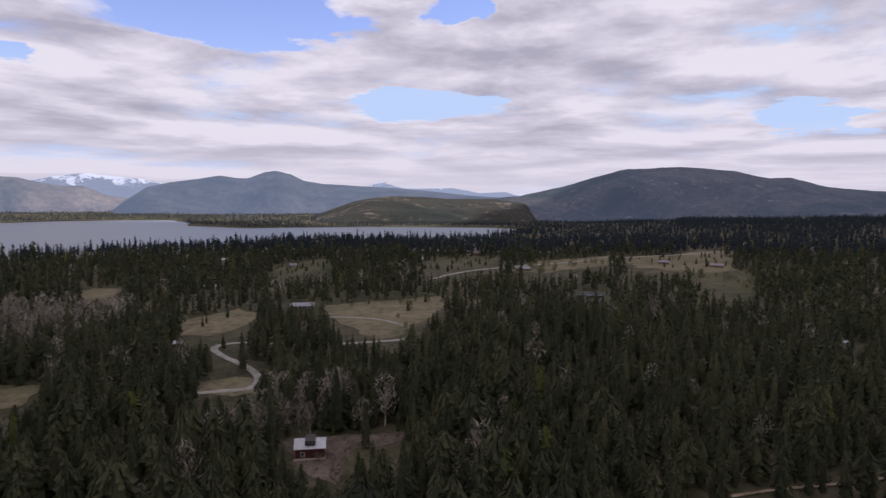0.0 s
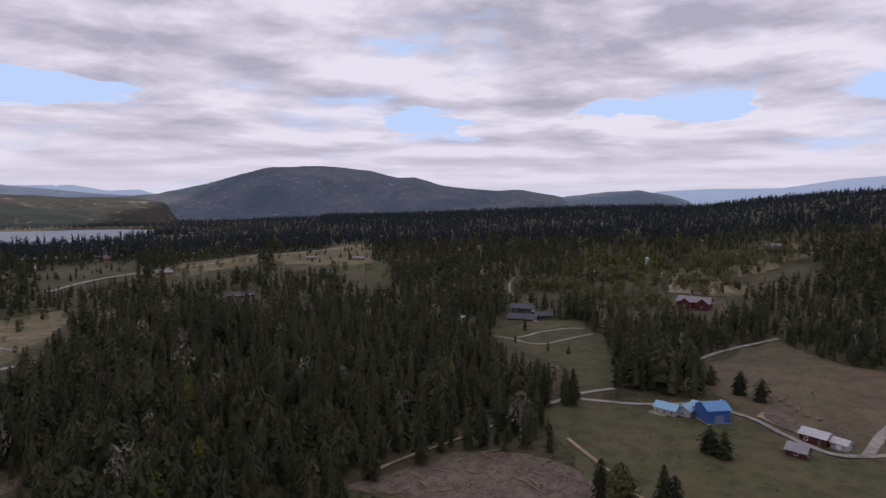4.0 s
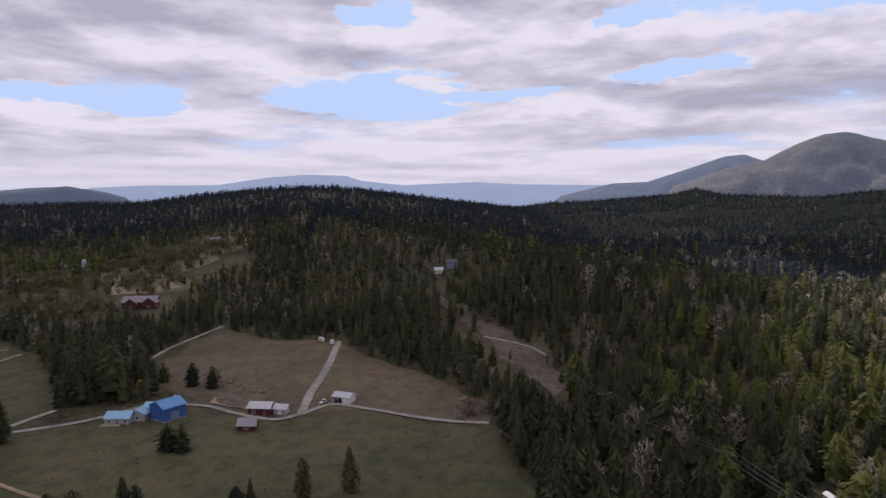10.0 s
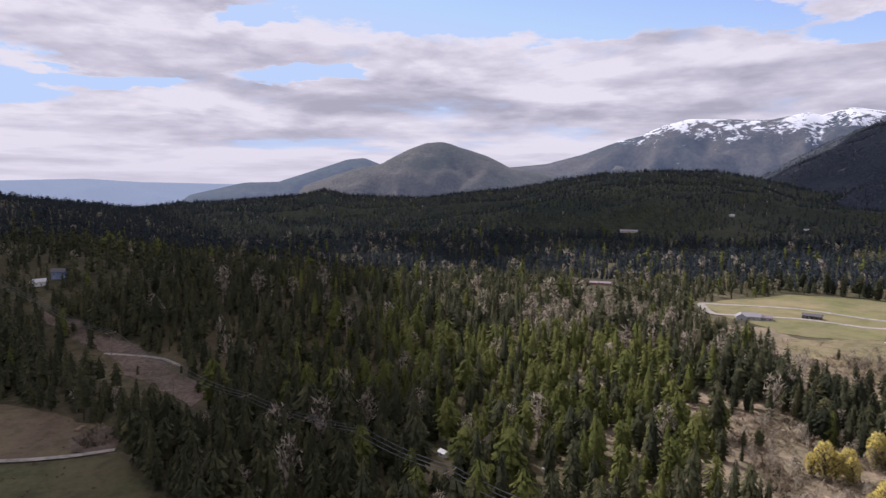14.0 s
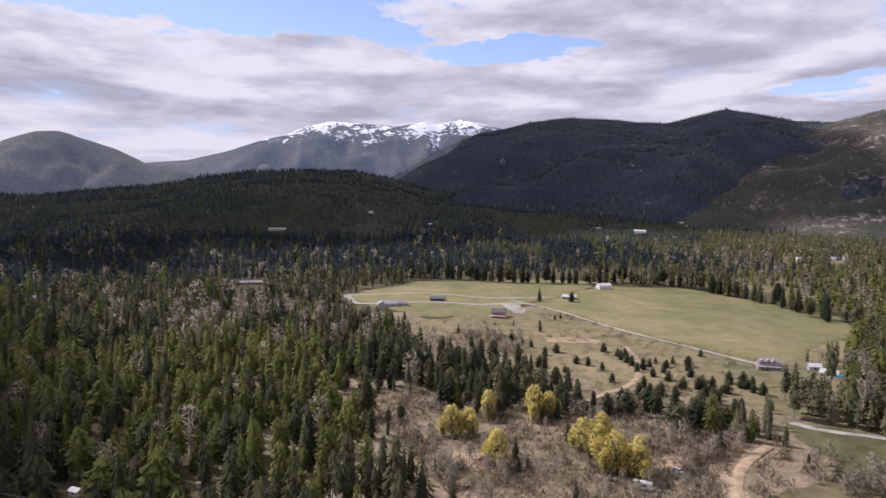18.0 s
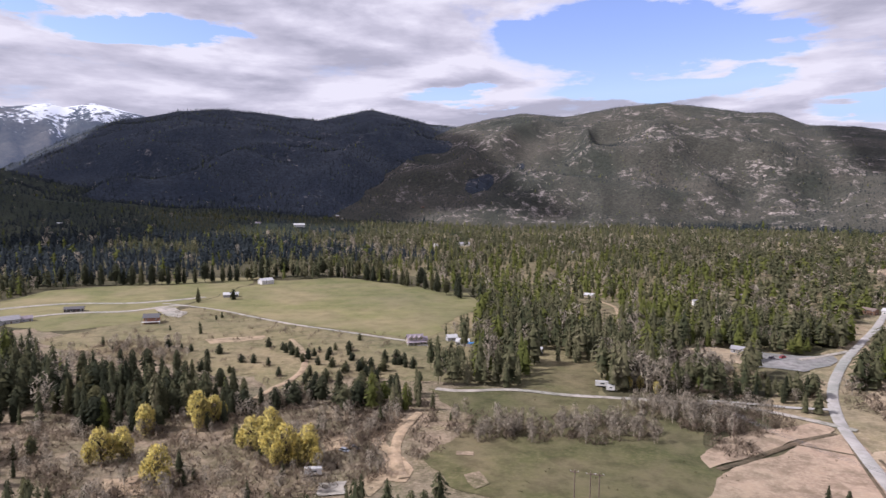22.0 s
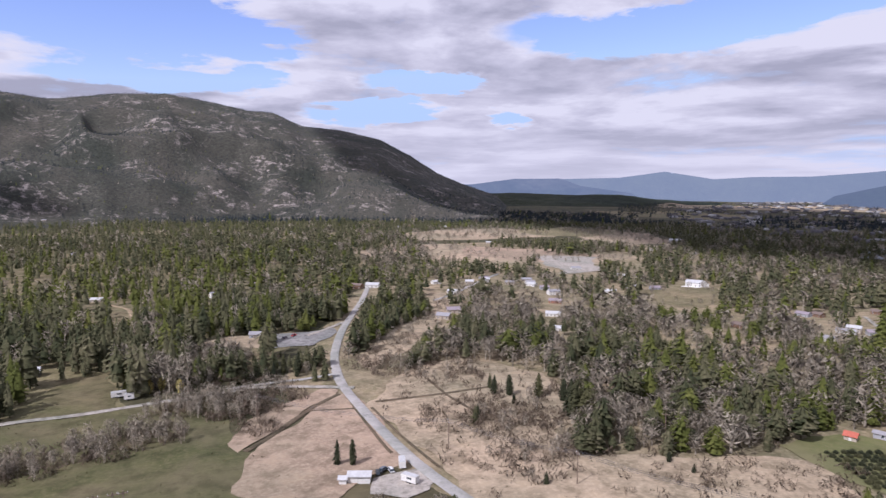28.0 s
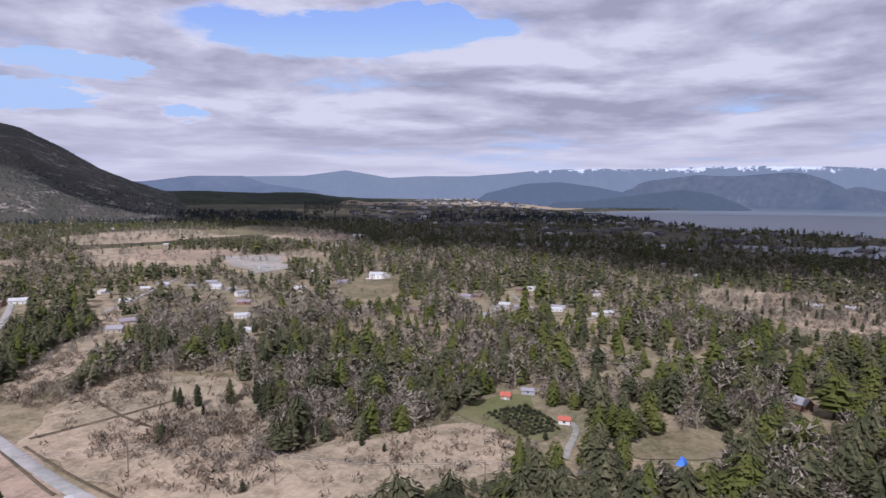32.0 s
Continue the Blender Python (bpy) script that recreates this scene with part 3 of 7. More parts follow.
# ---------------------------------------------------------------- clearings and roads (metres)
REGIONS = {
    "upper_meadow": ("brown", [(220, 157), (239, 180), (258, 193), (298, 202), (347, 210), (334, 185), (322, 158), (321, 138), (321, 125), (309, 108), (280, 81), (261, 55), (243, 39), (234, 30), (216, 28), (218, 46), (218, 65), (220, 81), (215, 93), (206, 100), (207, 116), (212, 132)]),
    "lower_meadow": ("green", [(133, 124), (165, 154), (177, 163), (182, 154), (192, 146), (200, 136), (203, 127), (202, 113), (203, 100), (211, 91), (217, 80), (214, 62), (214, 45), (213, 28), (193, 22), (176, 14), (158, 7)]),
    "west_meadow": ("green", [(156, 179), (178, 187), (187, 178), (190, 162), (188, 147), (125, 97), (125, 121), (139, 152)]),
    "house_lawn": ("green", [(215, 303), (249, 311), (281, 304), (257, 259), (212, 202), (185, 181), (170, 184), (202, 226), (197, 255)]),
    "slash_patch": ("slash", [(63, 159), (78, 162), (104, 163), (117, 158), (128, 146), (131, 136), (127, 119), (120, 101)]),
    "south_field": ("dry", [(-85, 444), (-61, 473), (-28, 495), (8, 515), (-3, 452), (-14, 401), (-19, 363), (-36, 345), (-53, 378)]),
    "dry_clearing": ("dry", [(-160, 357), (-162, 405), (-138, 438), (-117, 418), (-120, 389), (-134, 361)]),
    "lane_bank": ("dry", [(-101, 248), (-103, 263), (-94, 273), (-86, 270), (-79, 270), (-76, 252), (-85, 245)]),
    "west_clearing": ("dry", [(-187, 258), (-161, 261), (-160, 246), (-158, 229), (-165, 227)]),
    "small_clearing": ("dry", [(-309, 547), (-268, 531), (-257, 484), (-272, 479)]),
    "lake_lawn": ("green", [(-172, 605), (-180, 712), (-150, 755), (-114, 696), (-143, 632)]),
    "hill_lawn": ("green", [(-39, 683), (4, 795), (69, 810), (55, 718), (4, 654)]),
    "hill_yard": ("dry", [(68, 682), (121, 770), (210, 812), (202, 742), (140, 695), (103, 653)]),
    "ridge_yard": ("dry", [(222, 777), (296, 800), (373, 821), (306, 665), (261, 642), (214, 694)]),
    "ridge_slope": ("green", [(242, 652), (302, 657), (273, 540), (251, 514), (234, 562)]),
    "cabin_yard": ("slash", [(-54, 206), (-34, 209), (-17, 210), (-8, 213), (-15, 199), (-28, 194), (-29, 170), (-39, 181), (-44, 191)]),
    "orchard_slope": ("dry", [(506, 426), (611, 430), (683, 398), (664, 358), (573, 346), (509, 357), (467, 310), (427, 316), (427, 359)]),
    "gravel_yard": ("bare", [(470, 396), (490, 391), (492, 346), (453, 320), (429, 327), (418, 344)]),
    "line_clearing": ("slash", [(418.8, 95.8), (399.6, 74.3), (355.9, 45.2), (311.7, 17.6), (272.5, -2), (255, 5), (272.1, 17), (299.9, 34), (337.1, 46.8), (380.4, 75.9)]),
    "plateau_field": ("lush", [(253, -539), (220, -550), (192, -570), (142, -542), (95, -535), (70, -515), (53, -493), (48, -432), (59, -380), (64, -340), (86, -345), (103, -353), (145, -356), (185, -379), (242, -410), (253, -474)]),
    "farm_field": ("lush", [(378, -350), (393, -389), (383, -453), (358, -509), (315, -534), (262, -557), (253, -474), (246, -413), (244, -376), (253, -340), (279, -319), (324, -321)]),
    "tan_slope": ("olive", [(266, -298), (253, -340), (242, -372), (239, -406), (184, -377), (144, -354), (102, -351), (64, -337), (54, -306), (67, -270), (83, -266), (94, -238), (111, -238), (126, -265), (141, -256), (172, -266), (206, -278), (238, -281)]),
    "creek_scrub": ("scrub", [(182, -174), (171, -188), (142, -181), (125, -201), (119, -226), (94, -238), (74, -215), (62, -223), (53, -223), (46, -217), (39, -172), (95, -126), (108, -133), (131, -145)]),
    "green_bottom": ("pasture", [(44, -250), (30, -255), (16, -256), (-10, -253), (-36, -253), (-61, -253), (-63, -237), (-52, -208), (-55, -186), (-52, -167), (-48, -146), (24, -166), (37, -183), (28, -204), (27, -221)]),
    "paddock": ("pasture", [(13, -256), (5, -289), (-7, -304), (-24, -301), (-28, -265), (-23, -255)]),
    "mud_yard": ("bare", [(51, -217), (44, -214), (45, -204), (52, -200), (51, -189), (46, -182), (38, -176), (37, -168), (42, -167), (45, -158), (49, -157), (47, -171), (55, -190), (57, -202), (54, -210)]),
    "pink_field": ("pink", [(-41, -164), (-50, -184), (-60, -195), (-80, -213), (-93, -226), (-103, -228), (-102, -211), (-93, -174), (-91, -159), (-76, -155), (-61, -148)]),
    "road_field": ("tan", [(-97, -206), (-121, -225), (-140, -239), (-168, -245), (-179, -225), (-184, -204), (-178, -179), (-167, -162), (-142, -153), (-137, -133), (-161, -117), (-182, -103), (-192, -91), (-179, -75), (-161, -67), (-91, -123), (-96, -151), (-99, -184)]),
    "verge_slope": ("tan", [(-129, -272), (-158, -306), (-208, -348), (-265, -410), (-265, -395), (-207, -327), (-165, -283), (-141, -261), (-123, -248)]),
    "shrub_lawn": ("lush", [(-192, -106), (-210, -102), (-225, -97), (-227, -88), (-215, -82), (-211, -74), (-195, -66), (-185, -70), (-184, -80), (-188, -93)]),
    "plain_field": ("tan", [(-318, -704), (-407, -782), (-483, -748), (-501, -634), (-517, -567), (-606, -545), (-575, -486), (-486, -483), (-416, -553), (-345, -624)]),
    "plain_strip": ("tan", [(-477, -914), (-608, -969), (-722, -957), (-757, -829), (-687, -752), (-587, -778), (-517, -801), (-451, -826)]),
    "plain_meadow": ("tan", [(-796, -858), (-910, -845), (-871, -705), (-761, -574), (-705, -612), (-712, -720)]),
    "hill_clearing": ("dry", [(-407, -345), (-444, -335), (-487, -325), (-434, -284), (-384, -264), (-372, -291)]),
    "birch_flat": ("tan", [(-523, -79), (-571, -49), (-564, -8), (-520, 21), (-506, 58), (-426, 49), (-424, 18), (-428, -5), (-466, -29)]),
    "lot": ("grey", [(-100, -333), (-108, -343), (-126, -335), (-143, -336), (-133, -317), (-115, -305), (-94, -315)]),
    "lot_field": ("tan", [(-68, -344), (-85, -351), (-102, -342), (-94, -319), (-70, -329)]),
    "barn_yard": ("gravel", [(-71.1, -147.8), (-74.9, -153.1), (-83.1, -153.8), (-89.7, -154), (-91.9, -149.1), (-90.1, -144.4), (-83.7, -142.1), (-76.4, -141.4)]),
    "side_yard": ("dry", [(-190, -45), (-211, -41), (-218, -34), (-214, -18), (-202, -17), (-194, -30)]),
    "brick_house_yard": ("gravel", [(264, -405), (247, -403), (232, -385), (233, -365), (246, -369)]),
    "plain_far_field": ("tan", [(-1996, -1608), (-2365, -1247), (-2768, -865), (-2419, -756), (-2004, -1056), (-1862, -1500)]),
    "plain_green_field": ("olive", [(-724, -886), (-882, -925), (-883, -778), (-737, -709), (-677, -774)]),
    "plain_brown_field": ("pink", [(-487, -707), (-561, -620), (-552, -532), (-472, -522), (-422, -613)]),
    "plain_east_field": ("olive", [(-1485, -1428), (-1694, -1316), (-1629, -970), (-1392, -950), (-1327, -1190)]),
    "vegetable_plot": ("bare", [(222.1, 141.9), (218.9, 123.8), (211.4, 120.1), (214.4, 137.5)]),
    "reddish_bank": ("slash", [(231.2, 46.8), (239, 36.5), (227.1, 29.6), (217.4, 31.3), (219.6, 41.6)]),
    "pink_corner": ("pink", [(-99.3, -231.8), (-92.1, -236.6), (-75.3, -227.9), (-60.1, -215.1), (-51.1, -204.7), (-50.3, -191.4), (-59.2, -197.5), (-69.9, -207.1), (-85.2, -220.1)]),
    "garden_bed": ("slash", [(225, 144), (232, 138), (218, 122), (211, 122), (215, 133)]),
    "pale_worn_patch": ("bare", [(183, -320), (173, -326), (158, -330), (154, -321), (162, -313), (174, -312)]),
    "creek_wash": ("bare", [(107, -207), (102, -208), (94, -191), (100, -187), (107, -198)]),
    "creek_wash_two": ("bare", [(88, -194), (79, -196), (76, -189), (83, -187)]),
    "creek_wash_three": ("bare", [(71, -197), (61, -201), (58, -185), (65, -184)]),
    "creek_wash_four": ("bare", [(119, -155), (109, -160), (99, -148), (113, -145)]),
    "mud_spot": ("scrub", [(25, -188), (21, -189), (21, -185), (25, -184)]),
    "mud_spot_two": ("scrub", [(23, -173), (19, -175), (16, -170), (20, -167)]),
    "camper_pad": ("gravel", [(60, -161), (52, -164), (49, -158), (58, -155)]),
    "gravel_site": ("gravel", [(-505, -566), (-541, -519), (-466, -442), (-417, -442)]),
    "sand_bank": ("dry", [(-32, -505), (-48, -480), (-54, -440), (-43, -428), (-40, -465), (-25, -495)]),
}
ROADS = {
    "lane_south": (6.5, [(-101, 249), (-88, 254), (-80, 257), (-79, 270), (-89, 288), (-105, 306), (-117, 322), (-117, 333), (-104, 338), (-79, 334), (-55, 336), (-29, 343), (-13, 351)]),
    "ridge_road": (9, [(-13, 605), (40, 677), (145, 756), (208, 792), (230, 783), (292, 789), (369, 820)]),
    "south_track": (5, [(-96, 406), (-67, 409), (-41, 403), (-22, 382)]),
    "hill_drive": (4, [(364, 478), (333, 444), (300, 395), (281, 361), (275, 337)]),
    "yard_loop": (5, [(455, 381), (430, 351), (427, 336), (445, 329), (474, 338), (492, 369), (478, 382)]),
    "house_path": (3, [(207, 299), (214, 285), (216, 270), (222, 264), (233, 265), (246, 267), (261, 268)]),
    "garden_path": (3, [(218, 284), (227, 285), (239, 288), (250, 288), (260, 287), (267, 282)]),
    "lodge_loop": (4, [(474, 406), (482, 396), (469, 378), (442, 363), (434, 345), (463, 336)]),
    "house_drive": (4, [(266, 344), (258, 324), (256, 311)]),
    "west_lane": (4, [(135, 181), (147, 184), (163, 186), (179, 189), (195, 187)]),
    "farm_lane": (4, [(173, 185), (184, 172), (193, 165), (208, 156), (212, 137), (207, 121), (204, 104), (212, 97), (224, 90), (222, 75), (217, 53), (216, 41), (217, 29)]),
    "wide_drive": (5.8, [(211, 97), (236, 104), (261, 109), (292, 117), (324, 126)]),
    "field_drive": (4, [(264, 200), (295, 206), (345, 208)]),
    "slash_track": (2.2, [(77, 165), (91, 169), (106, 172), (124, 176), (137, 181)]),
    "slash_track_two": (2.4, [(141, 155), (137, 140), (133, 125), (127, 104)]),
    "line_road": (3, [(340.7, 48.5), (331.8, 34), (321.5, 21.4), (307.8, 12.7)]),
    "plateau_road": (10, [(341, -324), (362, -335), (382, -351), (371, -362), (354, -384), (331, -401), (295, -410), (274, -424), (254, -445)]),
    "plateau_branch": (9, [(342, -325), (332, -338), (323, -350), (305, -370), (275, -382), (259, -404), (247, -409)]),
    "field_lane": (4.5, [(269, -414), (255, -411), (213, -394), (185, -378), (150, -360), (121, -349), (91, -338), (76, -333), (66, -331)]),
    "creek_track": (5, [(135, -323), (119, -299), (109, -276), (106, -257), (109, -240), (110, -227)]),
    "mud_track": (5.7, [(44, -223), (46, -209), (46, -195), (43, -181), (38, -169)]),
    "cross_road": (5.5, [(43, -252), (32, -251), (12, -256), (-10, -253), (-36, -253), (-60, -252), (-71, -253), (-91, -242), (-106, -231)]),
    "cross_road_end": (4, [(-62, -256), (-82, -255), (-93, -253), (-108, -253)]),
    "main_road": (7.0, [(-238, -486), (-197, -414), (-171, -373), (-146, -333), (-125, -294), (-113, -267), (-104, -239), (-98, -208), (-93, -174), (-91, -151), (-91, -129), (-92, -116)]),
    "diagonal_road": (5.4, [(-239, -385), (-272, -405), (-320, -442), (-366, -474)]),
    "lot_lane": (5, [(-122, -327), (-137, -337), (-154, -350)]),
    "east_drive": (4, [(-209, -70), (-203, -64), (-188, -61), (-177, -59)]),
    "hill_lane": (5, [(-375, -127), (-389, -117), (-416, -108)]),
    "hill_lane_two": (5, [(-454, -197), (-410, -163), (-414, -146)]),
    "sand_lane": (5, [(-42, -487), (-50, -465), (-49, -431)]),
}

M_LAND = {
    "brown": ground_mat("brown_meadow", 22, 1.6, (0.138, 0.102, 0.072), (0.155, 0.130, 0.078), (0.112, 0.096, 0.055), worn=0.4),
    "green": ground_mat("green_meadow", 22, 1.6, (0.074, 0.080, 0.036), (0.108, 0.094, 0.052), (0.118, 0.106, 0.058), worn=0.45),
    "pasture": ground_mat("spring_pasture", 26, 1.6, (0.086, 0.087, 0.037), (0.142, 0.120, 0.070), (0.145, 0.128, 0.070), worn=0.5),
    "olive": ground_mat("olive_dry_slope", 30, 1.6, (0.205, 0.172, 0.100), (0.155, 0.142, 0.072), (0.265, 0.215, 0.14)),
    "grey": ground_mat("grey_hardstanding", 10, 0.8, (0.21, 0.205, 0.205), (0.25, 0.245, 0.245), (0.18, 0.175, 0.175)),
    "floor": ground_mat("open_wood_floor", 22, 1.6, (0.27, 0.215, 0.145), (0.17, 0.15, 0.085), (0.34, 0.275, 0.195)),
    "ditch": ground_mat("dark_ditch", 10, 1.0, (0.12, 0.090, 0.062), (0.085, 0.068, 0.046), (0.17, 0.13, 0.09)),
    "lush": ground_mat("lush_grass", 44, 2.0, (0.150, 0.152, 0.064), (0.215, 0.185, 0.105), (0.195, 0.175, 0.088), worn=0.3),
    "tan": ground_mat("dry_grass", 26, 1.4, (0.36, 0.285, 0.205), (0.26, 0.208, 0.145), (0.46, 0.37, 0.275)),
    "pink": ground_mat("mown_dry_field", 22, 1.2, (0.35, 0.26, 0.195), (0.27, 0.20, 0.15), (0.42, 0.33, 0.25)),
    "dry": ground_mat("dry_yard", 18, 1.4, (0.20, 0.165, 0.10), (0.13, 0.12, 0.06), (0.26, 0.21, 0.14)),
    "slash": ground_mat("felled_slash", 9, 0.9, (0.105, 0.078, 0.062), (0.15, 0.115, 0.09), (0.21, 0.175, 0.145), 0.8),
    "scrub": ground_mat("creek_scrub_soil", 14, 1.2, (0.22, 0.172, 0.122), (0.135, 0.118, 0.068), (0.33, 0.265, 0.20), 0.6),
    "bare": ground_mat("bare_earth", 12, 1.0, (0.36, 0.27, 0.18), (0.29, 0.22, 0.15), (0.42, 0.33, 0.24)),
    "gravel": ground_mat("pale_gravel", 10, 0.7, (0.34, 0.31, 0.28), (0.28, 0.26, 0.235), (0.42, 0.39, 0.36)),
}
M_ASPHALT = ground_mat("grey_road", 14, 0.8, (0.33, 0.315, 0.31), (0.38, 0.365, 0.355), (0.29, 0.28, 0.275), 0.2, worn=0.25)
LAND_LABEL = {
    "pasture": "yellowish green spring pasture with tan patches",
    "floor": "dry tan grass under open pine woods", "grey": "grey hard-packed vehicle lot", "olive": "olive-tan dry grass slope with worn spots", "ditch": "dark weedy ditch",
    "brown": "brown winter meadow grass on a gentle slope", "green": "dull green spring meadow with dry tufts",
    "lush": "bright green hay field with yellowish grass", "tan": "pale tan dry grass field", "pink": "mown pinkish dry field",
    "dry": "dry grassy yard with worn earth", "slash": "reddish brown felled ground with slash", "scrub": "muddy scrub ground by the creek",
    "bare": "bare pale earth", "gravel": "pale gravel yard",
}


def inside(px, py, poly):
    """Which of the points lie in the polygon."""
    px, py = np.asarray(px, float), np.asarray(py, float)
    hit = np.zeros(px.shape, bool)
    for (x0, y0), (x1, y1) in zip(poly, poly[1:] + poly[:1]):
        if y0 == y1:
            continue
        c = ((y0 > py) != (y1 > py)) & (px < (x1 - x0) * (py - y0) / (y1 - y0) + x0)
        hit ^= c
    return hit


def near_line(px, py, pts):
    best = np.full(np.shape(px), 1e9)
    for (x0, y0), (x1, y1) in zip(pts, pts[1:]):
        dx, dy = x1 - x0, y1 - y0
        u = np.clip(((px - x0) * dx + (py - y0) * dy) / max(dx * dx + dy * dy, 1e-6), 0, 1)
        best = np.minimum(best, np.hypot(px - x0 - u * dx, py - y0 - u * dy))
    return best


def rag_by(x, y):
    """How far a clearing's rim strays from its plan."""
    d = np.hypot(x, y)
    wide = 2.0 + 0.022 * np.clip(d - 150, 0, 900)
    return 4.0 * vnoise(x, y, 13, 51, 3) + wide * vnoise(x, y, 45, 53, 2), 4.0 * vnoise(x, y, 13, 52, 3) + wide * vnoise(x, y, 45, 54, 2)


def build_patch(name, kind, poly, lift):
    """A clearing as a sheet laid over the ground, with a ragged rim."""
    from mathutils import geometry
    rim = []
    for (x0, y0), (x1, y1) in zip(poly, poly[1:] + poly[:1]):
        n = max(1, int(math.hypot(x1 - x0, y1 - y0) / 2.5))
        rim += [(x0 + (x1 - x0) * k / n, y0 + (y1 - y0) * k / n) for k in range(n)]
    rx, ry = np.array(rim).T
    ex, ey = rag_by(rx, ry)
    rx, ry = rx + ex, ry + ey
    size = max(rx.max() - rx.min(), ry.max() - ry.min())
    st = max(7.0, size / 40)
    gx, gy = np.meshgrid(np.arange(rx.min(), rx.max(), st), np.arange(ry.min(), ry.max(), st))
    gx, gy = gx.ravel(), gy.ravel()
    ring = list(zip(rx, ry))
    ok = inside(gx, gy, ring) & (near_line(gx, gy, ring + ring[:1]) > 2.5)
    pts = [Vector(p) for p in ring] + [Vector(p) for p in zip(gx[ok], gy[ok])]
    n = len(ring)
    v, _, f, *_ = geometry.delaunay_2d_cdt(pts, [(k, (k + 1) % n) for k in range(n)], [], 1, 1e-4)
    v = np.array([(p.x, p.y) for p in v])
    z = surface(v[:, 0], v[:, 1]) + lift
    f = [t if (v[t[1]][0] - v[t[0]][0]) * (v[t[2]][1] - v[t[0]][1]) - (v[t[1]][1] - v[t[0]][1]) * (v[t[2]][0] - v[t[0]][0]) > 0 else t[::-1] for t in f if len(t) == 3]
    ob = mesh_ob(name, np.column_stack([v, z]), f, M_LAND[kind])
    return tagged(ob, LAND_LABEL[kind], "meadow" if kind in ("brown", "green", "lush", "tan", "pink") else "clearing", kind="structure")


def smooth_line(pts, step=3.0):
    """A curve through the points (Catmull-Rom), in even steps."""
    p = np.array([pts[0]] + list(pts) + [pts[-1]], float)
    out = []
    for a, b, c, d in zip(p, p[1:], p[2:], p[3:]):
        n = max(2, int(np.hypot(*(c - b)) / step))
        for u in np.arange(n) / n:
            out.append(0.5 * (2 * b + (c - a) * u + (2 * a - 5 * b + 4 * c - d) * u * u + (3 * b - a - 3 * c + d) * u ** 3))
    return np.array(out + [p[-1]])


def build_road(name, width, pts, mat, label, lift):
    width *= 0.58
    c = smooth_line(pts, 1.6)
    t = np.gradient(c, axis=0)
    t /= np.linalg.norm(t, axis=1)[:, None] + 1e-9
    side = np.column_stack([t[:, 1], -t[:, 0]])
    rag = 0.05 if width > 4 else 0.2
    cols = []
    for u in (-0.5, -0.42, 0, 0.42, 0.5):
        wob = 1 + rag * vnoise(c[:, 0], c[:, 1], 6, 61 + (u > 0), 3) + 0.08 * vnoise(c[:, 0], c[:, 1], 25, 63)
        q = c + side * (u * width * wob)[:, None]
        z = surface(q[:, 0], q[:, 1]) + lift + (0.08 if u == 0 else 0.05 if abs(u) < 0.5 else -0.1)
        cols.append(np.column_stack([q, z]))
    V = np.stack(cols, 1).reshape(-1, 3)
    ob = mesh_ob(name, V, grid_faces(len(c), 5)[:, ::-1], mat)
    return tagged(ob, label, "road", kind="structure")


DITCHES = [
    (2.2, [(-97.7, -227), (-85.3, -219.2), (-70.1, -206.3), (-59.3, -196.7), (-50.8, -190.6)]), (0.9, [(-80.5, -215.1), (-88.7, -211.4), (-98.1, -207.5)]),
    (2.0, [(-105.4, -211), (-122, -207.3), (-136.1, -204.8), (-156.4, -202.1)]), (1.3, [(-140.7, -241.5), (-136.6, -222.7), (-132.9, -204.3), (-131.4, -186.5), (-130.6, -172.2)]),
    (1.1, [(-101, -229), (-95.5, -206), (-89.5, -174), (-88.5, -166)]), (1.1, [(-101.5, -206), (-97.5, -176), (-95.5, -150)]),
]
for _i, (_w, _pts) in enumerate(DITCHES):
    build_road("ditch", _w / 0.58, _pts, M_LAND["ditch"], "dark weedy ditch across the dry field", 0.37 + 0.004 * _i)
build_patch("east_wood_floor", "floor", [spot(a, r) for a, r in ((198, 260), (206, 560), (214, 900), (226, 980), (238, 860), (250, 720), (262, 640), (276, 560), (284, 300), (280, 130), (262, 125), (240, 120), (222, 140), (210, 170))], 0.06)
build_patch("slope_floor", "olive", [spot(a, r) for a, r in ((142, 430), (150, 470), (156, 500), (166, 480), (174, 430), (180, 380), (186, 320), (186, 250), (176, 235), (160, 235), (148, 290))], 0.075)
build_patch("valley_floor", "dry", [spot(a, r) for a, r in ((160, 620), (162, 900), (170, 1180), (182, 1240), (194, 1220), (204, 1100), (210, 860), (204, 560), (197, 280), (188, 340), (181, 430), (175, 540), (167, 615))], 0.066)
build_patch("creek_wood_floor", "scrub", [spot(a, r) for a, r in ((118, 330), (126, 430), (138, 440), (150, 300), (166, 270), (182, 262), (188, 200), (172, 150), (150, 120), (130, 150), (118, 220))], 0.09)
for _i, (_k, (_kind, _pts)) in enumerate(REGIONS.items()):
    build_patch(_k, _kind, _pts, 0.12 + 0.006 * _i)
for _i, (_k, (_w, _pts)) in enumerate(ROADS.items()):
    _paved = _k in ("main_road", "diagonal_road", "cross_road_end")
    _mud = _k in ("creek_track", "mud_track", "sand_lane", "slash_track", "slash_track_two")
    build_road(_k, _w, _pts, M_ASPHALT if _paved else M_LAND["bare"] if _mud else M_LAND["gravel"],
               "worn grey asphalt road" if _paved else "rutted track of bare pale earth" if _mud else "pale gravel lane", 0.40 + 0.005 * _i)


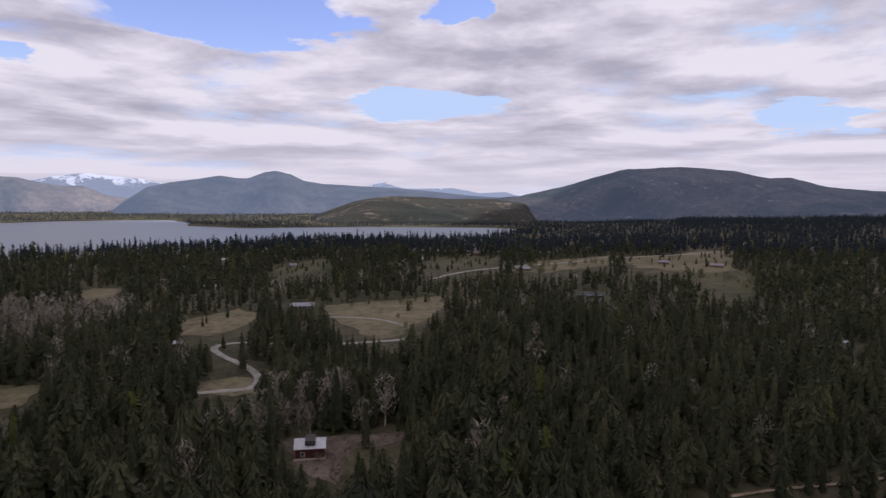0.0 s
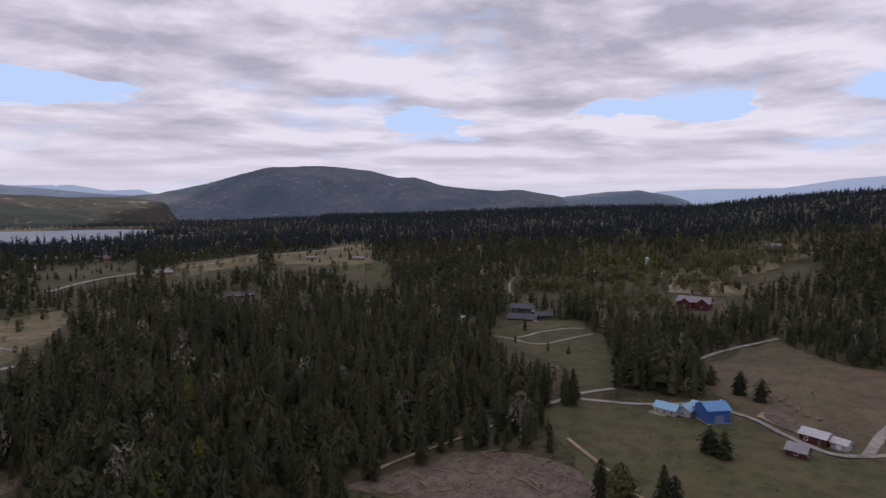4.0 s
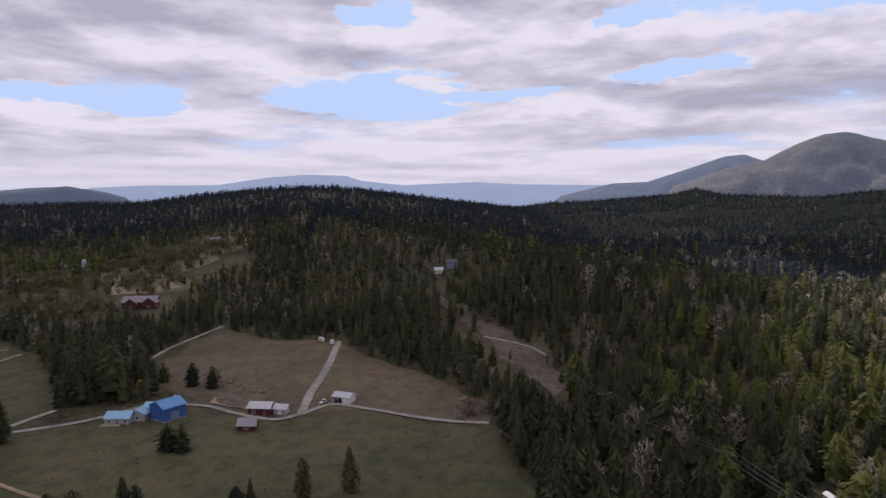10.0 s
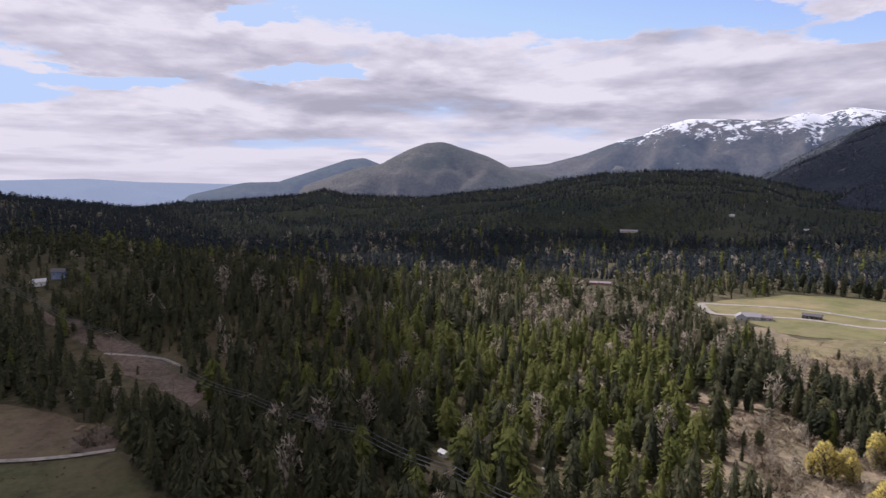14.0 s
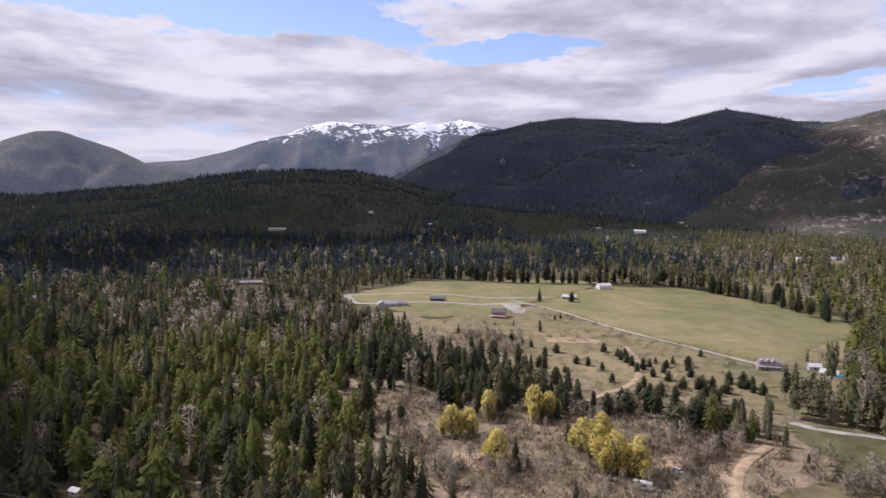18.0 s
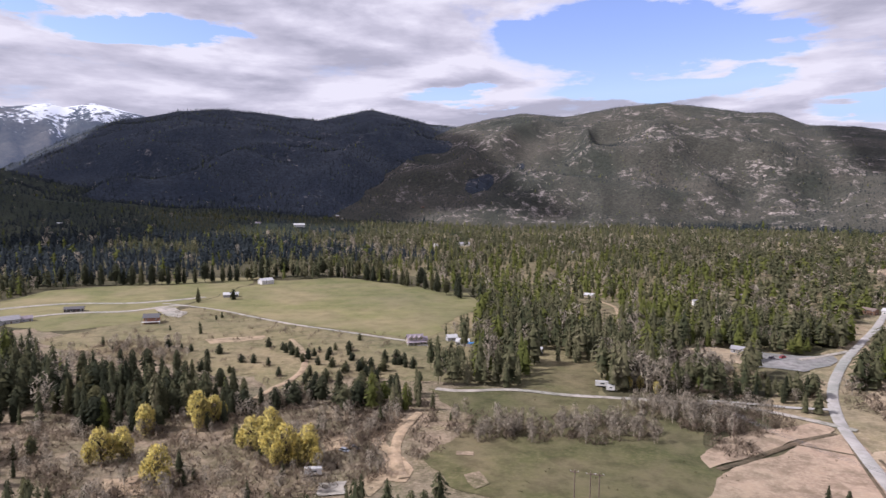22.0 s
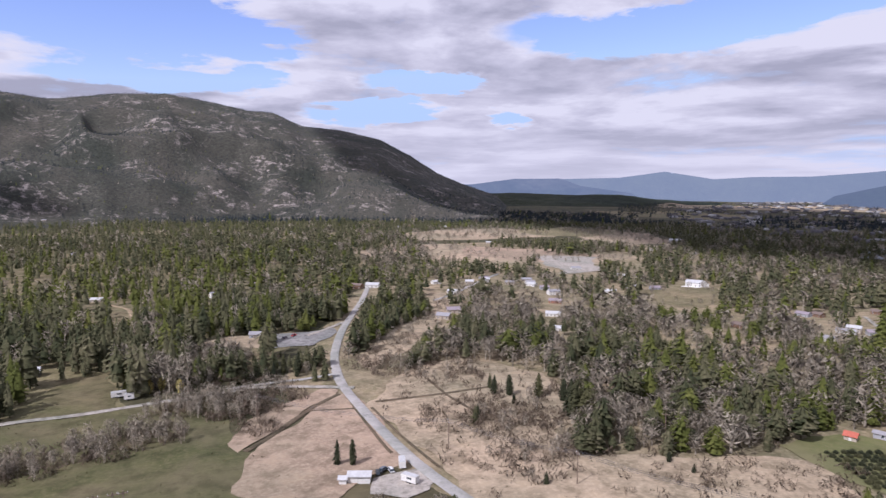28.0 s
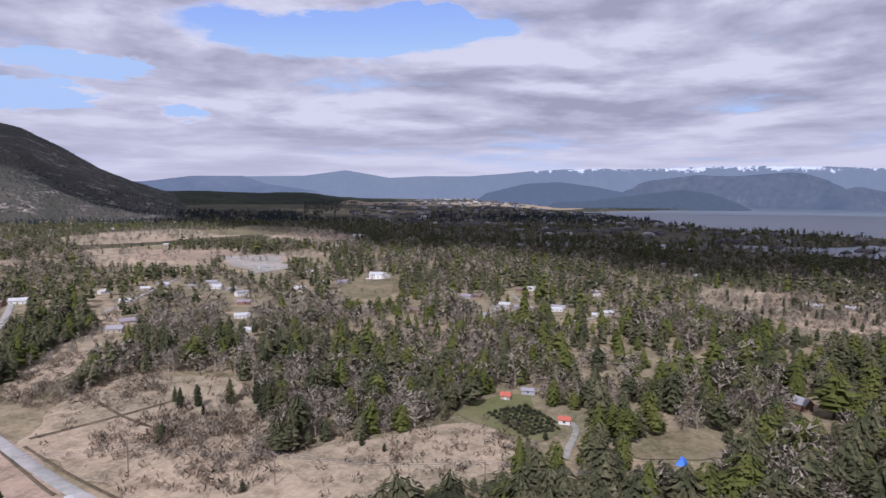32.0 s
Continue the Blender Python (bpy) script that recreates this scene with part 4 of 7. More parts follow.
# ---------------------------------------------------------------- clouds high overhead, whose shade lies on the land
M_CLOUD, _t, _p = material("cloud", 1.0)
_p.inputs["Base Color"].default_value = (0.9, 0.9, 0.92, 1)


def build_cloud(shade, seed):
    """A flat-bottomed lumpy cloud 6 km up; shade: the outline of its shadow on the land, as (az, distance) or (az, None, degrees above the eye)."""
    up = 4000.0
    rim, ring = [], []
    for q in shade:
        d = np.geomspace(150, 3290, 1200) if q[1] is None else np.array([q[1]])
        z = surface(*spot(q[0], d))
        k = int(np.argmax(z + 7 >= EYE + d * math.tan(radians(q[2])))) if q[1] is None else 0
        k = k or len(d) - 1
        x, y = spot(q[0], float(d[k]))
        ox, oy = spot(SUN_AZ, (up - float(z[k])) / math.tan(radians(SUN_EL)))
        ring.append((x + ox, y + oy))
    for (x0, y0), (x1, y1) in zip(ring, ring[1:] + ring[:1]):
        n = max(1, int(math.hypot(x1 - x0, y1 - y0) / 60))
        rim += [(x0 + (x1 - x0) * k / n, y0 + (y1 - y0) * k / n) for k in range(n)]
    rx, ry = np.array(rim).T
    rx, ry = rx + 45 * vnoise(rx, ry, 260, seed, 3), ry + 45 * vnoise(rx, ry, 260, seed + 1, 3)
    ring = list(zip(rx, ry))
    cx, cy = float(rx.mean()), float(ry.mean())
    gx, gy = np.meshgrid(np.arange(rx.min(), rx.max(), 110), np.arange(ry.min(), ry.max(), 110))
    gx, gy = gx.ravel(), gy.ravel()
    ok = inside(gx, gy, ring)
    ok[ok] &= near_line(gx[ok], gy[ok], ring + ring[:1]) > 40
    n = len(ring)
    pts = [Vector(q) for q in ring] + [Vector(q) for q in zip(gx[ok], gy[ok])]
    from mathutils import geometry
    v, _, f, *_ = geometry.delaunay_2d_cdt(pts, [(k, (k + 1) % n) for k in range(n)], [], 1, 1e-3)
    v = np.array([(q.x, q.y) for q in v])
    f = np.array([t for t in f if len(t) == 3])
    e = np.clip(near_line(v[:, 0], v[:, 1], ring + ring[:1]) / 300, 0, 1) ** 0.5
    top = up + e * (150 + 160 * (0.5 + 0.5 * vnoise(v[:, 0], v[:, 1], 260, seed + 2, 3)))
    low = up - e * (25 + 25 * vnoise(v[:, 0], v[:, 1], 300, seed + 3, 2))
    V = np.concatenate([np.column_stack([v - (cx, cy), top - up]), np.column_stack([v - (cx, cy), low - up])])
    ob = mesh_ob("cloud", V, np.concatenate([f, f[:, ::-1] + len(v)]), M_CLOUD)
    ob.location = (cx, cy, up)
    return tagged(ob, "broad grey-white cloud drifting high above the valley", "cloud", kind="structure")


build_cloud([(-55, 300), (-50, 1500), (-30, 2090), (-12, 1600), (0, 1500), (6, 2000), (12, 2570), (30, 2660), (50, 2570), (72, 2180), (90, 2090), (100, 900), (108, 520), (111, 240), (108, 60), (200, 40), (270, 60)], 71)
build_cloud([(88, 1400), (97, 1050), (108, 700), (116, 640), (121.2, None, -5.04), (132.1, None, -4.61), (141.8, None, -3.94), (152.0, None, -3.03), (161.9, None, -2.58), (168.8, None, -1.77), (174.4, None, -1.19), (180.3, None, -1.85), (184.1, None, -1.22), (180.3, None, 0.31), (176.8, None, 2.05), (173.8, None, 3.62), (171.2, None, 5.35), (171, 3250), (158, 3250), (149, 3200), (142, 2440), (134, 2264), (118, 2220), (104, 2220), (88, 2300)], 75)
build_cloud([(202.4, None, 4.43), (203.0, None, 2.66), (206.4, None, 1.42), (209.5, None, -0.24), (209.4, None, 0.06), (213.5, None, -1.52), (217.5, None, -2.15), (214.6, None, -2.56), (222.2, None, -3.04), (229.1, None, -4.21), (235.7, None, -4.99), (244.3, None, -5.10), (253.7, None, -6.00), (262.2, None, -6.62), (268.4, None, -6.40), (280, 640), (296, 900), (300, 2130), (275, 2400), (255, 2220), (240, 2440), (226, 2750), (208, 2840), (201.5, 2660)], 79)

# ---------------------------------------------------------------- trees
rng = np.random.default_rng(7)


PROFILE = {
    "fir": (0.06, lambda u: 0.165 * (1 - u) ** 0.72 * min(1, 0.6 + 2.4 * u)),
    "column": (0.05, lambda u: 0.135 * math.sqrt(max(0.0, 1 - u ** 2.4)) * min(1, 0.6 + 1.8 * u)),
    "pine": (0.22, lambda u: 0.165 * math.sin(math.pi * min(1, 0.16 + 0.84 * u)) ** 0.6),
    "egg": (0.0, lambda u: 0.25 * math.sin(math.pi * (0.24 + 0.74 * u)) ** 0.75),
}


def cone_tree(sprays, sides, kind, seed, trunk=True):
    """A conifer 1 m high: overlapping drooping sprays set round a ragged core, not in rings."""
    r = np.random.default_rng(seed)
    z0, prof = PROFILE[kind]
    V, F = [], []
    mid = z0 + (1 - z0) * 0.28
    for top, low, k in ((0.98, mid, 0.74), (mid + 0.3, z0 + 0.03, 0.74)) if sprays > 30 else ((0.97, z0 + 0.06, 0.62),):
        c = len(V)
        V.append((0, 0, top))
        rad = prof(0.33) * k
        V += [(rad * math.cos(6.283 * q / sides), rad * math.sin(6.283 * q / sides), low) for q in range(sides)]
        F += [(c, c + 1 + q, c + 1 + (q + 1) % sides) for q in range(sides)]
    lean = r.uniform(0.75, 1.25, 7)
    for k in range(sprays):
        u = ((k + r.uniform(0, 1)) / sprays) ** 0.92
        a = 2.39996 * k + r.uniform(-0.5, 0.5)
        R_ = prof(u) * r.uniform(0.72, 1.2) * lean[int(a * 1.114) % 7] + 0.008
        z = z0 + (1 - z0) * u
        half = r.uniform(0.12, 0.30) if sprays > 90 else r.uniform(0.2, 0.4) if sprays > 30 else r.uniform(0.5, 0.8)
        lift, drop = r.uniform(0.035, 0.085) * (1.0 if sprays > 30 else 1.6), r.uniform(0.0, 0.035)
        c = len(V)
        inner = 0.38 if sprays > 90 else 0.2
        V.append((inner * R_ * math.cos(a), inner * R_ * math.sin(a), min(1.0, z + lift)))
        for sg in (-1, 1):
            q = R_ * r.uniform(0.85, 1.08)
            V.append((q * math.cos(a + sg * half), q * math.sin(a + sg * half), z - drop - r.uniform(0, 0.02)))
        F.append((c, c + 1, c + 2))
    if trunk:
        c = len(V)
        V += [(0.014 * math.cos(2.09 * k), 0.014 * math.sin(2.09 * k), -0.03) for k in range(3)] + [(0, 0, 0.6)]
        F += [(c, c + 1, c + 3), (c + 1, c + 2, c + 3), (c + 2, c, c + 3)]
    return np.array(V), np.array(F)


def twig_tree(n, seed, spread=0.26, size=0.10, low=0.25, slim=0.2):
    """A leafless or budding broadleaf 1 m high: trunk, limbs and a loose crown of small sprays."""
    r = np.random.default_rng(seed)
    V, F = [], []

    def limb(a, b, w):
        a, b = np.array(a), np.array(b)
        c = len(V)
        d = b - a
        s = np.cross(d, (0.3, 0.5, 0.2)); s /= np.linalg.norm(s)
        s2 = np.cross(d, s); s2 /= np.linalg.norm(s2)
        V.extend([a + s * w, a - 0.5 * s * w + 0.87 * s2 * w, a - 0.5 * s * w - 0.87 * s2 * w, b])
        F.extend([(c, c + 1, c + 3), (c + 1, c + 2, c + 3), (c + 2, c, c + 3)])
    limb((0, 0, -0.03), (0.02, 0, 0.85), 0.02)
    tips = []
    for k in range(max(3, n // 8)):
        a = r.uniform(0, 6.283); z = r.uniform(low, 0.7); q = spread * r.uniform(0.5, 1.0)
        tip = (q * math.cos(a), q * math.sin(a), min(1, z + r.uniform(0.15, 0.35)))
        limb((0.01, 0, z * 0.8), tip, 0.009)
        tips.append(tip)
    for k in range(n):
        z = low + (1 - low) * r.beta(1.6, 1.3)
        env = spread * math.sin(math.pi * min(1, max(0.06, (z - low * 0.6) / (1.06 - low * 0.6)))) ** 0.6
        a, q = r.uniform(0, 6.283), env * math.sqrt(r.uniform(0.05, 1))
        c = len(V)
        p = np.array((q * math.cos(a), q * math.sin(a), z))
        d1 = r.normal(size=3); d1 /= np.linalg.norm(d1)
        d1[2] = abs(d1[2]) + 0.55
        d2 = np.cross(d1, r.normal(size=3)); d2 /= np.linalg.norm(d2)
        s = size * r.uniform(0.6, 1.3)
        V.extend([p - d1 * s * 0.5 - d2 * s * slim, p - d1 * s * 0.4 + d2 * s * slim, p + d1 * s * 0.75])
        F.append((c, c + 1, c + 2))
    return np.array(V), np.array(F)


def soft_normals(V, F, keep=0.35):
    """Normals of a crown, mostly pointing away from its axis, so that it shades as one soft body."""
    fn = np.cross(V[F[:, 1]] - V[F[:, 0]], V[F[:, 2]] - V[F[:, 0]])
    fn /= np.linalg.norm(fn, axis=1)[:, None] + 1e-12
    n = np.zeros_like(V)
    for k in range(3):
        np.add.at(n, F[:, k], fn)
    n /= np.linalg.norm(n, axis=1)[:, None] + 1e-12
    out = np.column_stack([V[:, 0], V[:, 1], 0.35 * (V[:, 2] - 0.25)])
    q = np.linalg.norm(out[:, :2], axis=1)
    out[:, 2] = np.maximum(out[:, 2], 0.35 * q) + 0.02
    out /= np.linalg.norm(out, axis=1)[:, None] + 1e-12
    n = np.where((n * out).sum(1)[:, None] < 0, -n, n)
    n = n * keep + out * (1 - keep)
    return n / (np.linalg.norm(n, axis=1)[:, None] + 1e-12)


def plant(name, shapes, x, y, h, w, mat, label, category="trees"):
    """Many trees as one mesh: shapes in turn, at x, y with heights h and relative widths w."""
    if not len(x):
        return None
    Vs, Fs, Ns, n0 = [], [], [], 0
    z = surface(x, y) - 0.1
    pick = rng.integers(0, len(shapes), len(x))
    turn = rng.uniform(0, 6.283, len(x))
    for k, (V, F) in enumerate(shapes):
        s = pick == k
        m = int(s.sum())
        if not m:
            continue
        c, sn = np.cos(turn[s])[:, None], np.sin(turn[s])[:, None]
        hh, ww = h[s][:, None], (h[s] * w[s])[:, None]
        X = (V[:, 0] * c - V[:, 1] * sn) * ww + x[s][:, None]
        Y = (V[:, 0] * sn + V[:, 1] * c) * ww + y[s][:, None]
        Z = V[:, 2] * hh + z[s][:, None]
        N = soft_normals(V, F)
        Ns.append(np.stack([N[:, 0] * c - N[:, 1] * sn, N[:, 0] * sn + N[:, 1] * c, N[:, 2] + 0 * c], -1).reshape(-1, 3))
        Vs.append(np.stack([X, Y, Z], -1).reshape(-1, 3))
        Fs.append((F[None] + (np.arange(m) * len(V))[:, None, None] + n0).reshape(-1, 3))
        n0 += m * len(V)
    ob = mesh_ob(name, np.concatenate(Vs), np.concatenate(Fs), mat)
    if category != "town":
        ob.data.normals_split_custom_set_from_vertices(np.concatenate(Ns).astype(np.float32))
    return tagged(ob, label, category, kind="stuff")


def scatter(d0, d1, spacing):
    """Jittered points over the ring that the camera overlooks."""
    n = int(math.ceil(2 * d1 / spacing))
    g = (np.arange(n) - n / 2 + 0.5) * spacing
    X, Y = np.meshgrid(g, g)
    X = X.ravel() + rng.uniform(-0.48, 0.48, X.size) * spacing
    Y = Y.ravel() + rng.uniform(-0.48, 0.48, Y.size) * spacing
    az, d = polar(X, Y)
    ok = (d >= d0) & (d < d1) & (az > -40) & (az < 281)
    return X[ok], Y[ok], az[ok], d[ok]


VALLEY_HOMES = [(-325, -439), (-338, -421), (-354, -414), (-628, -1104), (-657, -1020), (-718, -1022), (-808, -943), (-460, -926), (-111, -482), (-383, -711), (-540, -722), (-347, -388), (154, -886), (447, -1365), (-454, -462), (-429, -214), (-400, -179), (-402, -169), (-482, -191), (-414, -145), (-483, -140), (-354, -222), (-455, -404), (-425, -341)]
WOOD_HOMES = [(-216, -464), (-310, -441), (-333, -452), (-348, -405), (-661, -537), (-664, -481), (-364, -175), (-473, -198), (-404, -109), (-422, -220), (-279, -303), (-626, -86), (-692, -129), (-527, -225), (-577, -356), (-36, -510), (-147, -511), (-284, -453), (-270, -406), (-361, -427), (-336, -365), (-146, -888), (-265, -869), (-38, -839), (-362, -1024), (-771, -1219), (-586, -1070), (159, -896), (291, -1499), (470, -1401), (506, -1071), (760, -901), (844, -830), (-16, -1413), (657, 361), (630, 513), (-252, 733), (-165, 700), (-121, 750), (-26, 782), (850, -307), (536, -174), (400, -165)]
# open ground round buildings: x, y, radius
YARDS = [(-40, 191, 9), (-316, 500, 13), (-98, 441, 14), (45, 833, 15), (86, 681, 15), (122, 511, 17), (248, 714, 12), (294, 683, 13), (-139, 331, 6), (222, 344, 7), (-195, 532, 10), (258, 322, 20), (386, 295, 20), (498, 437, 8), (654, 403, 14), (442, 447, 13), (193, 160, 17), (460.2, 100.4, 8), (471.4, 91.6, 8), (179, -67, 6), (158, -91, 5)]
YARDS += [(320, -334, 18), (309, -376, 12), (437, -1090, 18), (116, -913, 16), (932, -689, 26), (496, -335, 22), (405, -246, 10), (46, -333, 11), (3, -317, 10), (-213, -331, 9), (-230, -345, 9), (-229, -462, 10), (-380, -348, 11), (-414, -356, 12), (-313, -338, 10), (-250, -267, 7), (-470, -337, 15), (-393, -180, 12), (-407, -144, 9), (-400, -113, 10), (-230, -92, 6)]
YARDS += [(_x, _y, 5.5 + 0.006 * math.hypot(_x, _y)) for _x, _y in VALLEY_HOMES + WOOD_HOMES]
YARDS += [(_x, _y, 21) for _x, _y in [(345, 425), (361, 420), (351, 390), (447, 438), (436, 403), (410, 361), (367, 345), (351, 316), (357, 365), (541, 432), (571, 418), (578, 401)]]
YARDS += [(38, -178, 12), (44, -200, 11), (-58, -243, 15), (-72, -240, 9), (-45, -250, 9), (-116, -246, 13), (-122, -230, 12), (-110, -262, 6), (-128, -262, 8)]
YARDS += [(-206, -69, 5), (-265, 2, 8), (-512, 7, 11), (-514, 30, 11), (-787, -599, 15), (-192, -28, 5), (-219, -97, 5), (-24, -265, 7), (-98, -338, 8), (227, 90, 10), (66, -170, 6), (60, -185, 5)]


def clear_of(x, y, h):
    """True where a tree of height h neither stands in a clearing or road nor hides one from above."""
    ok = np.ones(len(x), bool)
    z = surface(x, y)
    for part_h in (0.0, 0.35, 0.62, 0.85):
        top = z + h * part_h
        k = np.where(top < EYE - 6, (EYE - z) / np.maximum(EYE - top, 6), 14.0)
        qx, qy = x * k, y * k
        ex, ey = rag_by(qx, qy)
        qx, qy = qx - ex, qy - ey
        for nm, (kind, poly) in REGIONS.items():
            if part_h > 0.7 and kind in ("scrub", "tan"):
                continue
            b = np.array(poly)
            m = ok & (qx > b[:, 0].min()) & (qx < b[:, 0].max()) & (qy > b[:, 1].min()) & (qy < b[:, 1].max())
            if m.any():
                hit = inside(qx[m], qy[m], poly)
                if nm.startswith("plain_"):
                    hit &= vnoise(qx[m] + 0.5 * qy[m], qy[m] - 0.5 * qx[m], 75, 77, 2) < 0.10
                ok[m] &= ~hit
        for cx, cy, cr in YARDS:
            if part_h < 0.8:
                ok &= (qx - cx) ** 2 + (qy - cy) ** 2 > (cr if part_h else cr + 2) ** 2
        if part_h < 0.7:
            for nm, (w, pts) in ROADS.items():
                b = np.array(pts)
                m = ok & (qx > b[:, 0].min() - 9) & (qx < b[:, 0].max() + 9) & (qy > b[:, 1].min() - 9) & (qy < b[:, 1].max() + 9)
                if m.any():
                    ok[m] &= near_line(qx[m], qy[m], pts) > (w / 2 + 2.5 if part_h == 0 else w / 2)
    return ok


def zone(x, y, *spots):
    """Strongest of several soft round zones (x, y, radius, strength)."""
    v = np.zeros(len(x))
    for cx, cy, r, k in spots:
        v = np.maximum(v, k * np.clip(1.6 - 1.1 * np.hypot(x - cx, y - cy) / r, 0, 1))
    return v


def thin(az, d):
    """How much sparser the woods are: open valley woods to the east, closed forest elsewhere."""
    mid = sstep(158, 170, az) * (1 - sstep(204, 214, az)) * sstep(260, 330, d) * (1 - sstep(1000, 1300, d))
    return 0.06 * mid + 0.11 * sstep(205, 225, az) * (1 - sstep(900, 1200, d)) + 0.12 * sstep(112, 125, az) * (1 - sstep(150, 165, az)) * (1 - sstep(430, 600, d))


def grow(d0, d1, spacing):
    x, y, az, d = scatter(d0, d1, spacing)
    h = np.clip(rng.normal(12.2, 4.3, len(x)), 4.5, 22) + 2.5 * vnoise(x, y, 70, 41)
    h = h * (1 - 0.22 * sstep(192, 210, az))   # lower pine woods to the east
    wet = (d > lake_near(az) - 30) & (d < lake_far(az) + 15)
    gap = vnoise(x, y, 38, 43, 2) + 0.6 * vnoise(x, y, 150, 44)
    town = inside(x, y, TOWN)
    keep = ~wet & (rng.uniform(-0.95, 0.25, len(x)) < gap + 0.25 - 0.85 * town - thin(az, d))
    x, y, h, d, az = x[keep], y[keep], h[keep], d[keep], az[keep]
    keep = clear_of(x, y, h)
    return x[keep], y[keep], h[keep], d[keep], az[keep]


def leafless_share(x, y, az):
    n = vnoise(x, y, 60, 45, 2)
    v = zone(x, y, *BARE_ZONES) + np.where((az > 205) & (az < 285), 0.23, np.where((az > 160) & (az <= 205), 0.10, np.where(az < 90, 0.02, 0.045)))
    return np.clip(v + 0.45 * n * (v > 0.1), 0, 0.95)


def spring_share(x, y, az):
    v = zone(x, y, *SPRING_ZONES) + np.where(az > 95, 0.08, 0.012)
    return np.clip(v + 0.3 * vnoise(x, y, 45, 46, 2) * (v > 0.1), 0, 0.9)


TOWN = [(-1579, -1277), (-2685, -1611), (-3239, -1435), (-2466, -664), (-1810, -232), (-1400, 60), (-1195, 130), (-834, 92), (-922, -82), (-961, -240), (-1007, -445), (-1010, -681)]
BARE_ZONES = [(-284, -303, 60, 0.55), (-335, -226, 55, 0.5), (-272, -122, 45, 0.65), (299, -218, 50, 0.28), (5, -226, 40, 0.35), (-51, -269, 30, 0.4), (206, -289, 40, 0.6), (-175, -102, 24, 0.35), (-158, -154, 24, 0.35), (-473, 0, 60, 0.8), (-246, 373, 60, 0.6), (-50, 212, 30, 0.5), (329, -273, 50, 0.25)]
SPRING_ZONES = [(253, -139, 60, 0.8), (262, -92, 50, 0.6), (179, -109, 50, 0.55), (167, -104, 40, 0.5), (500, 400, 90, 0.7), (651, 5, 90, 0.3), (-330, -180, 90, 0.45), (-350, -60, 140, 0.4), (-30, -560, 200, 0.35)]
def stand(n, sides, kinds, seed, trunk):
    return [cone_tree(n, sides, k, seed + i, trunk) for i, k in enumerate(kinds)]


DARK_KINDS, PINE_KINDS, LARCH_KINDS = ("fir", "column", "fir", "column", "fir", "pine"), ("pine", "column", "pine", "fir", "column", "pine"), ("column", "fir", "column", "pine")
SIZES = {"near": (135, 7, True), "second": (42, 6, True), "middle": (12, 4, False), "far": (4, 4, False), "mountain": (3, 3, False)}
CONE = {b: stand(n, sd, DARK_KINDS, 10, tr) for b, (n, sd, tr) in SIZES.items()}
PINE = {b: stand(n, sd, PINE_KINDS, 20, tr) for b, (n, sd, tr) in SIZES.items()}
LARCH = {b: stand(n, sd, LARCH_KINDS, 30, tr) for b, (n, sd, tr) in SIZES.items()}
TWIG = {"near": [twig_tree(170, s + 40, 0.22, 0.062, 0.22) for s in range(4)], "second": [twig_tree(90, s + 45, 0.22, 0.085, 0.22) for s in range(4)], "middle": [twig_tree(40, s + 50, 0.22, 0.12) for s in range(4)], "far": [twig_tree(9, s + 60, 0.22, 0.22) for s in range(4)]}
TWIG["mountain"] = TWIG["far"]
